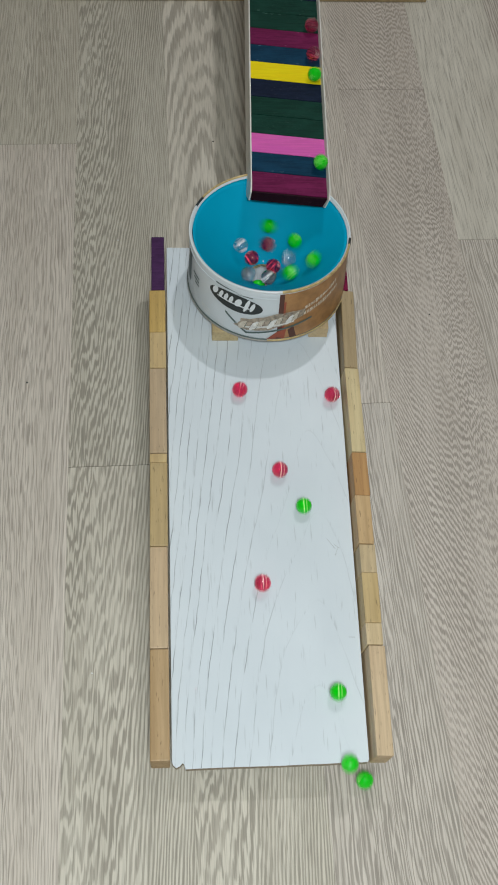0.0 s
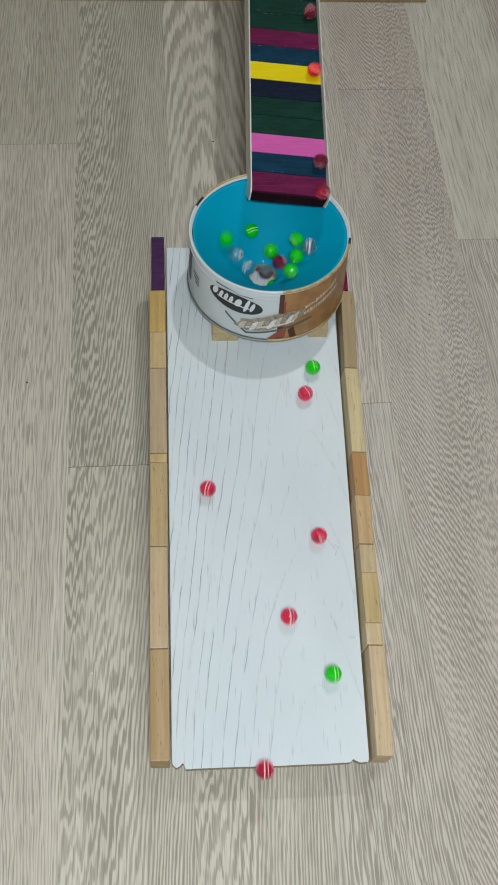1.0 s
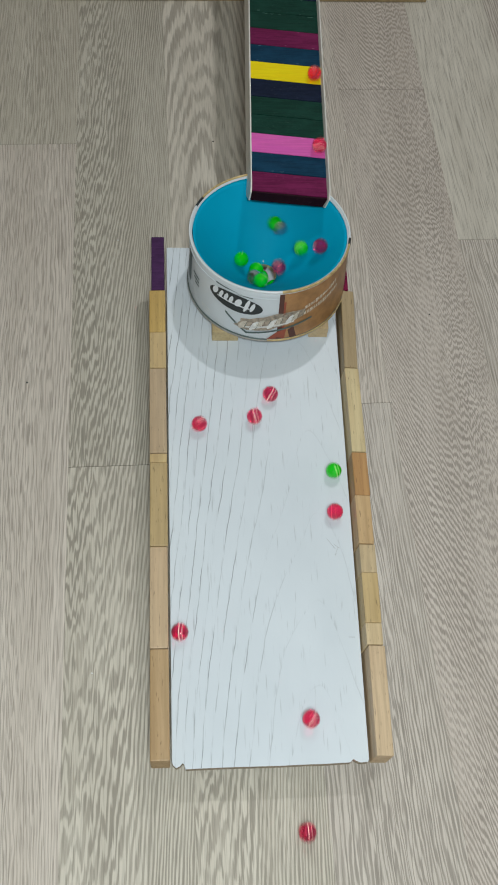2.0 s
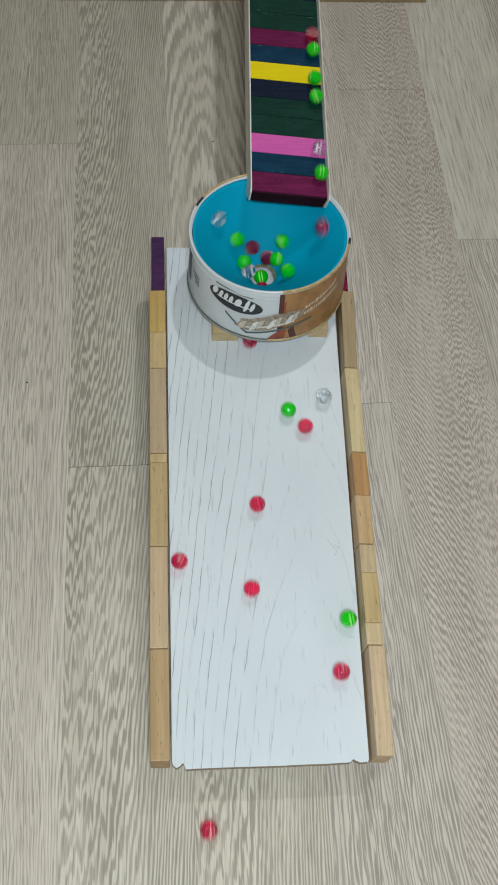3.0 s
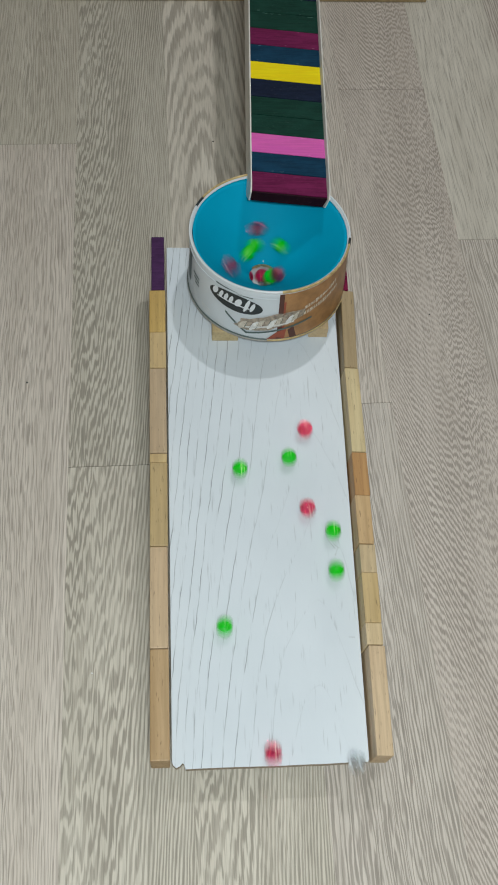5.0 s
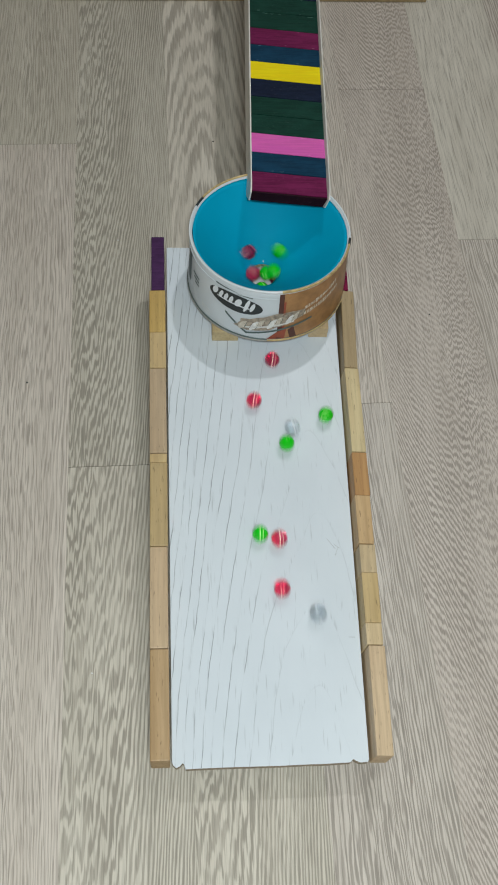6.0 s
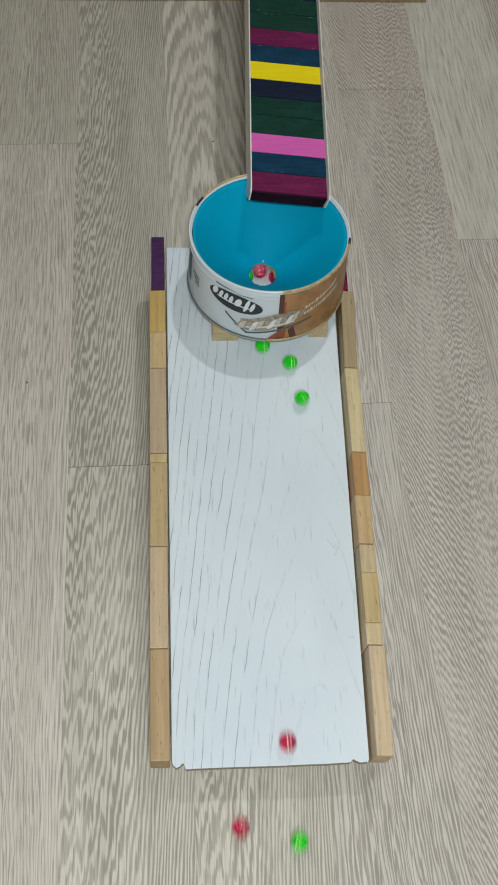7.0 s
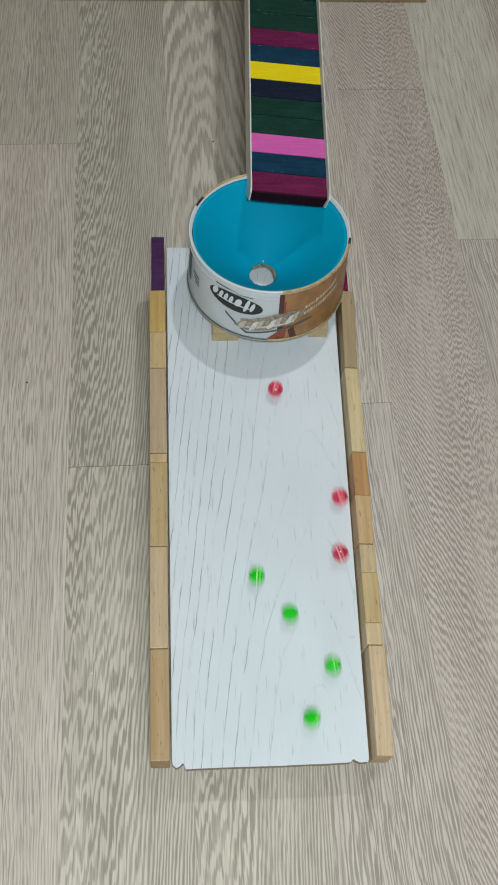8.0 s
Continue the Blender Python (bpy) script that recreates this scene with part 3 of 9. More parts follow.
# ---- lamps ----
def ceiling_lamp():
    ob = new("ceiling_lamp")
    ob.matrix_world = pose(LAMP[0], LAMP[1], LAMP[2])
    tagged(ob, "round white ceiling lamp fixed to the ceiling", "lamp")
    bm = bmesh.new()
    bmesh.ops.create_cone(bm, cap_ends=True, segments=48, radius1=0.15, radius2=0.13, depth=0.05)
    bmesh.ops.translate(bm, vec=(0, 0, 0.025), verts=bm.verts[:])
    part("housing", bm, M_LAMP, ob, "", True)


ceiling_lamp()


# body of the added fill lamp, out of view above the camera
def fill_pendant():
    ob = new("fill_pendant")
    ob.matrix_world = pose(*FILL)
    tagged(ob, "unseen fill lamp, added as a broad white pendant on a cord from the ceiling", "lamp")
    rows = []
    for r, z in ((0.150, -0.012), (0.152, 0.0), (0.146, 0.03), (0.10, 0.085), (0.04, 0.115), (0.012, 0.125), (0.012, 0.118), (0.036, 0.108), (0.094, 0.078), (0.139, 0.027), (0.146, -0.012)):
        rows.append([Vector((r * math.cos(2 * math.pi * i / 48), r * math.sin(2 * math.pi * i / 48), z)) for i in range(48)])
    part("shade", grid(rows, True), M_LAMP, ob, "", True)
    bm = box(0.006, 0.006, HIGH - FILL[2] - 0.12)
    bmesh.ops.translate(bm, vec=(0, 0, 0.12), verts=bm.verts[:])
    part("cord", bm, M_INK, ob, "thin black cord")


fill_pendant()

# ---- marbles ----
RAD = 0.0084
BALL = {}


def marble(kind):
    """A new glass marble; those of one kind share a mesh."""
    words = {"green": "bright green glass marble with a pale twisted stripe doubling as its highlight", "red": "red glass marble with a pale twisted stripe doubling as its highlight", "clear": "clear glass marble with white stripes inside doubling as its highlights"}
    if kind not in BALL:
        bm = bmesh.new()
        bmesh.ops.create_uvsphere(bm, u_segments=28, v_segments=18, radius=RAD)
        me = bpy.data.meshes.new("marble")
        bm.to_mesh(me)
        bm.free()
        me.materials.append(GLASS[kind])
        for p in me.polygons:
            p.use_smooth = True
        BALL[kind] = me
    return tagged(new("marble", BALL[kind]), words[kind], "marble", "rolling glass marbles")


def rolled(knots):
    """Rows of poses for a ball that rolls through knots (seconds, x, y, z)."""
    ts = np.array([k[0] for k in knots])
    ps = np.array([k[1:] for k in knots])
    if ts[0] > 0:
        ts, ps = np.insert(ts, 0, 0.0), np.vstack([ps[:1], ps])
    if ts[-1] < 8:
        ts, ps = np.append(ts, 8.0), np.vstack([ps, ps[-1:]])
    d = np.diff(ps, axis=0) / np.diff(ts)[:, None]
    slope = np.zeros_like(ps)
    for i in range(1, len(ts) - 1):
        a, b = d[i - 1], d[i]
        w0, w1 = ts[i] - ts[i - 1], ts[i + 1] - ts[i]
        s = (a * w1 + b * w0) / (w0 + w1)
        lim = 3 * np.minimum(np.abs(a), np.abs(b))
        slope[i] = np.where(a * b <= 0, 0, np.clip(s, -lim, lim))
    slope[0], slope[-1] = d[0], d[-1]
    places, turns, turn, settled = [], [], Matrix.Identity(4), None
    for f in range(241):
        t = f / 30
        i = min(max(int(np.searchsorted(ts, t, "right")) - 1, 0), len(ts) - 2)
        h = ts[i + 1] - ts[i]
        u = min(max((t - ts[i]) / h, 0), 1)
        p = Vector((1 + 2 * u) * (1 - u) ** 2 * ps[i] + u * (1 - u) ** 2 * h * slope[i] + u * u * (3 - 2 * u) * ps[i + 1] + u * u * (u - 1) * h * slope[i + 1])
        if places:
            flat = Vector((p.x - places[-1].x, p.y - places[-1].y, 0))
            if flat.length > 1e-6:
                turn = Matrix.Rotation(min(flat.length / RAD, 1.3), 4, Vector((-flat.y, flat.x, 0)).normalized()) @ turn
            if settled is None and flat.length > 0.002 and 0.0 < p.y < 0.42 and p.z < 0.075:
                settled = turn.copy()
        places.append(p)
        turns.append(turn.copy())
    # down the board a marble's ribbon lies near its rolling plane, painting a highlight streak
    start = Matrix.Rotation(random.uniform(0, 6), 4, Vector((random.random(), 1, random.random())))
    if settled is not None:
        start = settled.inverted() @ Matrix.Rotation(random.uniform(-0.25, 0.25), 4, "Z") @ Matrix.Rotation(random.uniform(0, 6), 4, "X")
    rows = []
    for f in range(241):
        resting = 0 < f < 240 and (places[f] - places[f - 1]).length < 1e-5 and (places[f + 1] - places[f]).length < 1e-5
        if not resting:
            rows.append((f / 30, Matrix.Translation(places[f]) @ turns[f] @ start))
    return rows


# ---- crumbs on the floor ----
for x, y, r, dark in ((-0.165, 0.447, 0.0011, 1), (0.312, 0.547, 0.0010, 1), (0.236, 0.87, 0.0009, 0), (-0.068, 0.665, 0.0010, 0), (-0.078, 0.10, 0.0008, 0), (0.055, 0.845, 0.0012, 1)):
    bm = bmesh.new()
    bmesh.ops.create_icosphere(bm, subdivisions=2, radius=r)
    for v in bm.verts:
        v.co *= 1 + 0.3 * noise.noise(v.co * 900 + Vector((x * 90, y * 90, 0)))
        v.co.z *= 0.5
    crumb = part("crumb", bm, M_INK if dark else M_PALE)
    crumb.location = (x, y, r * 0.4)
    tagged(crumb, "tiny dark crumb of dirt on the laminate floor" if dark else "tiny pale crumb of dust on the laminate floor", "crumb", "crumbs on the floor")


# ---- floor planks, laid along the room ----
def planks():
    """Laminate planks in staggered columns, each a piece of its own."""
    wide, lean = 0.1222, -1.75
    shapes = {}
    rand = random.Random(5)
    breaks = {0: [0.836], 1: [0.3359], 2: [0.255], 3: [0.416], 4: [0.955], 5: [0.6716]}
    figures = {0: ("fine", "dull"), 1: ("flame", "ripple"), 2: ("flame", "arch"), 3: ("dense", "fine"), 4: ("zigzag", "zigzag"), 5: ("dense", "pale")}
    kinds = list(OAK)
    for k in range(-13, 20):
        x = -0.1025 + (k - 0.5) * wide
        cuts = breaks.get(k)
        if cuts is None:
            cuts = [rand.uniform(-0.6, 0.6) if rand.random() < 0.5 else rand.uniform(1.2, 1.9)]
        ys = sorted(cuts)
        while ys[0] > Y0:
            ys.insert(0, ys[0] - 1.25)
        while ys[-1] < Y1:
            ys.append(ys[-1] + 1.25)
        for a, b in zip(ys[:-1], ys[1:]):
            kind = figures[k][0 if a < cuts[0] - 0.01 else 1] if k in figures else rand.choice(kinds)
            a, b = max(a, Y0), min(b, Y1)
            if b - a < 0.05:
                continue
            length = round(b - a, 4)
            if (length, kind) not in shapes:
                bm = box(wide - 0.0001, length - 0.0001, 0.012, 0.00012, 1)
                me = bpy.data.meshes.new("plank")
                bm.to_mesh(me)
                bm.free()
                me.materials.append(OAK[kind])
                shapes[length, kind] = me
            mid = (a + b) / 2
            xx = x + math.tan(radians(-lean)) * -mid
            if not X0 + 0.05 < xx < X1 - 0.05:
                continue
            ob = new("plank", shapes[length, kind])
            ob.parent = floor
            ob.matrix_world = pose(xx, mid, -0.012, 0, 0, -lean)


planks()


def motions():
    """The rolling of every marble: seconds and centre in metres."""
    walk(marble('green'), rolled([
        (0.00, 0.0980, 0.5280, 0.0728), (0.40, 0.0980, 0.5280, 0.0728), (0.70, 0.1290, 0.4521, 0.0681), (0.80, 0.1401, 0.4386, 0.0672),
        (0.90, 0.1476, 0.4290, 0.0667), (1.00, 0.1539, 0.4195, 0.0661), (1.50, 0.1696, 0.3694, 0.0630), (1.70, 0.1661, 0.3376, 0.0611),
        (2.25, 0.1690, 0.2565, 0.0561), (2.80, 0.1696, 0.1749, 0.0511), (3.00, 0.1701, 0.1325, 0.0485), (3.20, 0.1700, 0.0967, 0.0463),
        (3.50, 0.1698, 0.0430, 0.0430), (3.60, 0.1698, 0.0116, 0.0411), (3.63, 0.1701, -0.0090, 0.0396), (3.70, 0.1707, -0.0546, 0.0084),
        (3.80, 0.1710, -0.0993, 0.0084), (3.90, 0.1713, -0.1417, 0.0084), (4.05, 0.1716, -0.1885, 0.0084), (4.40, 0.1719, -0.2332, 0.0084),
        (5.00, 0.1721, -0.2600, 0.0084),]))
    walk(marble('green'), rolled([
        (0.00, 0.1160, 0.5280, 0.0728), (2.10, 0.1160, 0.5280, 0.0728), (2.40, 0.1221, 0.4528, 0.0681), (2.80, 0.1252, 0.4036, 0.0651),
        (3.00, 0.1244, 0.3661, 0.0628), (3.50, 0.1237, 0.2852, 0.0579), (3.60, 0.1245, 0.2582, 0.0562), (3.70, 0.1251, 0.1970, 0.0525),
        (3.80, 0.1295, 0.1486, 0.0495), (3.90, 0.1348, 0.1028, 0.0467), (4.00, 0.1420, 0.0515, 0.0436), (4.10, 0.1466, -0.0005, 0.0404),
        (4.20, 0.1502, -0.0347, 0.0084), (4.30, 0.1536, -0.0798, 0.0084), (4.40, 0.1568, -0.1227, 0.0084), (4.55, 0.1604, -0.1701, 0.0084),
        (4.90, 0.1638, -0.2153, 0.0084), (5.50, 0.1658, -0.2424, 0.0084),]))
    walk(marble('green'), rolled([
        (0.00, 0.1340, 0.5280, 0.0728), (3.20, 0.1340, 0.5280, 0.0728), (3.50, 0.0965, 0.4536, 0.0682), (3.60, 0.1028, 0.4402, 0.0673),
        (3.70, 0.1071, 0.3972, 0.0647), (3.80, 0.1117, 0.3647, 0.0627), (3.90, 0.1177, 0.3284, 0.0605), (4.00, 0.1245, 0.2891, 0.0581),
        (4.10, 0.1327, 0.2499, 0.0557), (4.20, 0.1368, 0.2230, 0.0541), (4.30, 0.1452, 0.1782, 0.0513), (4.40, 0.1536, 0.1322, 0.0485),
        (4.50, 0.1642, 0.0853, 0.0456), (4.60, 0.1678, 0.0378, 0.0427), (4.68, 0.1682, -0.0090, 0.0396), (4.70, 0.1683, -0.0240, 0.0084),
        (4.80, 0.1649, -0.0840, 0.0084), (4.90, 0.1616, -0.1409, 0.0084), (5.05, 0.1580, -0.2038, 0.0084), (5.40, 0.1545, -0.2638, 0.0084),
        (6.00, 0.1524, -0.2997, 0.0084),]))
    walk(marble('green'), rolled([
        (0.00, 0.0800, 0.5460, 0.0739), (3.30, 0.0800, 0.5460, 0.0739), (3.60, 0.1158, 0.4513, 0.0680), (3.70, 0.1303, 0.4195, 0.0661),
        (3.80, 0.1421, 0.3878, 0.0641), (3.90, 0.1570, 0.3541, 0.0621), (4.00, 0.1700, 0.3179, 0.0599), (4.10, 0.1685, 0.2809, 0.0576),
        (4.20, 0.1684, 0.2559, 0.0561), (4.30, 0.1671, 0.2165, 0.0537), (4.40, 0.1679, 0.1749, 0.0511), (4.50, 0.1704, 0.1291, 0.0483),
        (4.60, 0.1700, 0.0841, 0.0456), (4.70, 0.1707, 0.0218, 0.0417), (4.76, 0.1720, -0.0090, 0.0396), (4.80, 0.1730, -0.0302, 0.0084),
        (4.90, 0.1715, -0.0889, 0.0084), (5.00, 0.1701, -0.1446, 0.0084), (5.15, 0.1685, -0.2062, 0.0084), (5.50, 0.1670, -0.2649, 0.0084),
        (6.10, 0.1661, -0.3001, 0.0084),]))
    walk(marble('green'), rolled([
        (0.00, 0.1310, 0.5160, 0.1114), (0.03, 0.1211, 0.5092, 0.1104), (0.07, 0.1096, 0.5063, 0.1094), (0.10, 0.0981, 0.5074, 0.1084),
        (0.13, 0.0880, 0.5124, 0.1074), (0.17, 0.0804, 0.5204, 0.1064), (0.20, 0.0763, 0.5304, 0.1054), (0.23, 0.0763, 0.5410, 0.1044),
        (0.27, 0.0802, 0.5506, 0.1034), (0.30, 0.0874, 0.5577, 0.1024), (0.33, 0.0966, 0.5614, 0.1014), (0.37, 0.1063, 0.5610, 0.1004),
        (0.40, 0.1149, 0.5568, 0.0994), (0.43, 0.1208, 0.5495, 0.0984), (0.47, 0.1230, 0.5405, 0.0975), (0.50, 0.1211, 0.5317, 0.0965),
        (0.53, 0.1185, 0.5261, 0.0967), (0.57, 0.1141, 0.5215, 0.0969), (0.60, 0.1084, 0.5187, 0.0971), (0.63, 0.1020, 0.5179, 0.0973),
        (0.67, 0.0957, 0.5191, 0.0975), (0.70, 0.0901, 0.5224, 0.0977), (0.73, 0.0857, 0.5273, 0.0979), (0.77, 0.0832, 0.5334, 0.0982),
        (0.80, 0.0826, 0.5400, 0.0984), (0.83, 0.0842, 0.5465, 0.0986), (0.87, 0.0877, 0.5523, 0.0988), (0.90, 0.0929, 0.5566, 0.0990),
        (0.93, 0.0992, 0.5592, 0.0992), (0.97, 0.1060, 0.5598, 0.0994), (1.00, 0.1127, 0.5582, 0.0996), (1.03, 0.1141, 0.5558, 0.0985),
        (1.07, 0.1152, 0.5533, 0.0973), (1.10, 0.1160, 0.5507, 0.0962), (1.13, 0.1165, 0.5481, 0.0950), (1.17, 0.1166, 0.5455, 0.0939),
        (1.20, 0.1163, 0.5429, 0.0927), (1.23, 0.1156, 0.5405, 0.0916), (1.27, 0.1147, 0.5384, 0.0904), (1.33, 0.1020, 0.5420, 0.0737),
        (3.82, 0.1020, 0.5420, 0.0737), (4.00, 0.0996, 0.4528, 0.0681), (4.10, 0.0977, 0.4379, 0.0672), (4.20, 0.0940, 0.4232, 0.0663),
        (4.30, 0.0898, 0.3937, 0.0645), (4.40, 0.0839, 0.3649, 0.0627), (4.50, 0.0787, 0.3354, 0.0609), (4.60, 0.0729, 0.3014, 0.0588),
        (4.70, 0.0651, 0.2537, 0.0559), (5.00, 0.0505, 0.1266, 0.0482), (5.20, 0.0430, 0.0251, 0.0420), (5.27, 0.0407, -0.0090, 0.0396),
        (5.30, 0.0396, -0.0268, 0.0084), (5.40, 0.0364, -0.0803, 0.0084), (5.50, 0.0334, -0.1312, 0.0084), (5.65, 0.0301, -0.1873, 0.0084),
        (6.00, 0.0270, -0.2409, 0.0084), (6.60, 0.0251, -0.2730, 0.0084),]))
    walk(marble('green'), rolled([
        (0.00, 0.1384, 0.5597, 0.1147), (0.03, 0.1403, 0.5529, 0.1137), (0.07, 0.1409, 0.5459, 0.1127), (0.10, 0.1402, 0.5391, 0.1117),
        (0.13, 0.1384, 0.5325, 0.1107), (0.17, 0.1354, 0.5265, 0.1097), (0.20, 0.1313, 0.5213, 0.1086), (0.23, 0.1265, 0.5170, 0.1076),
        (0.27, 0.1209, 0.5138, 0.1066), (0.30, 0.1150, 0.5118, 0.1056), (0.33, 0.1090, 0.5111, 0.1046), (0.37, 0.1030, 0.5116, 0.1036),
        (0.40, 0.0975, 0.5134, 0.1026), (0.43, 0.0926, 0.5162, 0.1016), (0.47, 0.0886, 0.5200, 0.1005), (0.50, 0.0857, 0.5245, 0.0995),
        (0.53, 0.0817, 0.5307, 0.1002), (0.57, 0.0798, 0.5380, 0.1009), (0.60, 0.0803, 0.5457, 0.1016), (0.63, 0.0831, 0.5530, 0.1023),
        (0.67, 0.0881, 0.5592, 0.1030), (0.70, 0.0948, 0.5637, 0.1037), (0.73, 0.1026, 0.5661, 0.1044), (0.77, 0.1109, 0.5662, 0.1051),
        (0.80, 0.1189, 0.5638, 0.1058), (0.83, 0.1259, 0.5592, 0.1065), (0.87, 0.1315, 0.5528, 0.1072), (0.90, 0.1351, 0.5450, 0.1079),
        (0.93, 0.1365, 0.5365, 0.1086), (0.97, 0.1354, 0.5278, 0.1093), (1.00, 0.1320, 0.5196, 0.1100), (1.03, 0.1245, 0.5144, 0.1082),
        (1.07, 0.1162, 0.5115, 0.1063), (1.10, 0.1077, 0.5109, 0.1045), (1.13, 0.0998, 0.5128, 0.1027), (1.17, 0.0931, 0.5168, 0.1009),
        (1.20, 0.0883, 0.5223, 0.0990), (1.23, 0.0858, 0.5288, 0.0972), (1.27, 0.0857, 0.5354, 0.0954), (1.30, 0.0881, 0.5411, 0.0935),
        (1.33, 0.0922, 0.5450, 0.0917), (1.37, 0.0972, 0.5465, 0.0899), (1.40, 0.1016, 0.5457, 0.0881), (1.43, 0.1046, 0.5431, 0.0862),
        (1.47, 0.1063, 0.5405, 0.0851), (1.50, 0.1078, 0.5387, 0.0851), (1.53, 0.1083, 0.5371, 0.0851), (1.57, 0.1084, 0.5354, 0.0851),
        (1.60, 0.1080, 0.5337, 0.0851), (1.63, 0.1071, 0.5323, 0.0851), (1.67, 0.1059, 0.5311, 0.0851), (1.70, 0.1044, 0.5303, 0.0851),
        (1.73, 0.1027, 0.5300, 0.0851), (1.77, 0.1010, 0.5301, 0.0851), (1.80, 0.0993, 0.5304, 0.0854), (1.83, 0.0976, 0.5313, 0.0857),
        (1.87, 0.0962, 0.5327, 0.0860), (1.90, 0.0952, 0.5346, 0.0864), (1.93, 0.0947, 0.5367, 0.0867), (1.97, 0.0949, 0.5390, 0.0870),
        (2.00, 0.0957, 0.5413, 0.0873), (2.03, 0.0972, 0.5433, 0.0876), (2.07, 0.0993, 0.5449, 0.0879), (2.10, 0.1018, 0.5459, 0.0883),
        (2.13, 0.1046, 0.5461, 0.0886), (2.17, 0.1074, 0.5456, 0.0889), (2.20, 0.1101, 0.5442, 0.0892), (2.23, 0.1122, 0.5420, 0.0895),
        (2.27, 0.1138, 0.5393, 0.0898), (2.30, 0.1145, 0.5361, 0.0901), (2.33, 0.1142, 0.5328, 0.0905), (2.37, 0.1130, 0.5296, 0.0908),
        (2.40, 0.1109, 0.5268, 0.0911), (2.43, 0.1079, 0.5247, 0.0914), (2.47, 0.1044, 0.5235, 0.0917), (2.50, 0.1006, 0.5232, 0.0920),
        (2.53, 0.0968, 0.5242, 0.0924), (2.57, 0.0933, 0.5261, 0.0927), (2.60, 0.0904, 0.5290, 0.0930), (2.63, 0.0884, 0.5326, 0.0933),
        (2.67, 0.0875, 0.5367, 0.0936), (2.70, 0.0876, 0.5410, 0.0939), (2.73, 0.0889, 0.5451, 0.0942), (2.77, 0.0912, 0.5488, 0.0946),
        (2.80, 0.0944, 0.5518, 0.0949), (2.83, 0.0982, 0.5539, 0.0952), (2.87, 0.1026, 0.5550, 0.0955), (2.90, 0.1071, 0.5550, 0.0958),
        (2.93, 0.1115, 0.5539, 0.0961), (2.97, 0.1155, 0.5517, 0.0965), (3.00, 0.1188, 0.5485, 0.0968), (3.03, 0.1192, 0.5458, 0.0959),
        (3.07, 0.1192, 0.5431, 0.0950), (3.10, 0.1188, 0.5405, 0.0940), (3.13, 0.1180, 0.5380, 0.0931), (3.16, 0.1169, 0.5358, 0.0922),
        (3.20, 0.1155, 0.5338, 0.0913), (3.23, 0.1139, 0.5322, 0.0904), (3.29, 0.1190, 0.5420, 0.0737), (4.02, 0.1190, 0.5420, 0.0737),
        (4.20, 0.1301, 0.4498, 0.0679), (4.30, 0.1332, 0.4269, 0.0665), (4.40, 0.1387, 0.4029, 0.0651), (4.50, 0.1444, 0.3765, 0.0634),
        (4.60, 0.1493, 0.3473, 0.0617), (4.70, 0.1573, 0.3060, 0.0591), (5.00, 0.1623, 0.1827, 0.0516), (5.25, 0.1576, 0.0485, 0.0434),
        (5.34, 0.1573, -0.0090, 0.0396), (5.40, 0.1571, -0.0449, 0.0084), (5.50, 0.1568, -0.1040, 0.0084), (5.65, 0.1565, -0.1693, 0.0084),
        (6.00, 0.1562, -0.2316, 0.0084), (6.60, 0.1560, -0.2689, 0.0084),]))
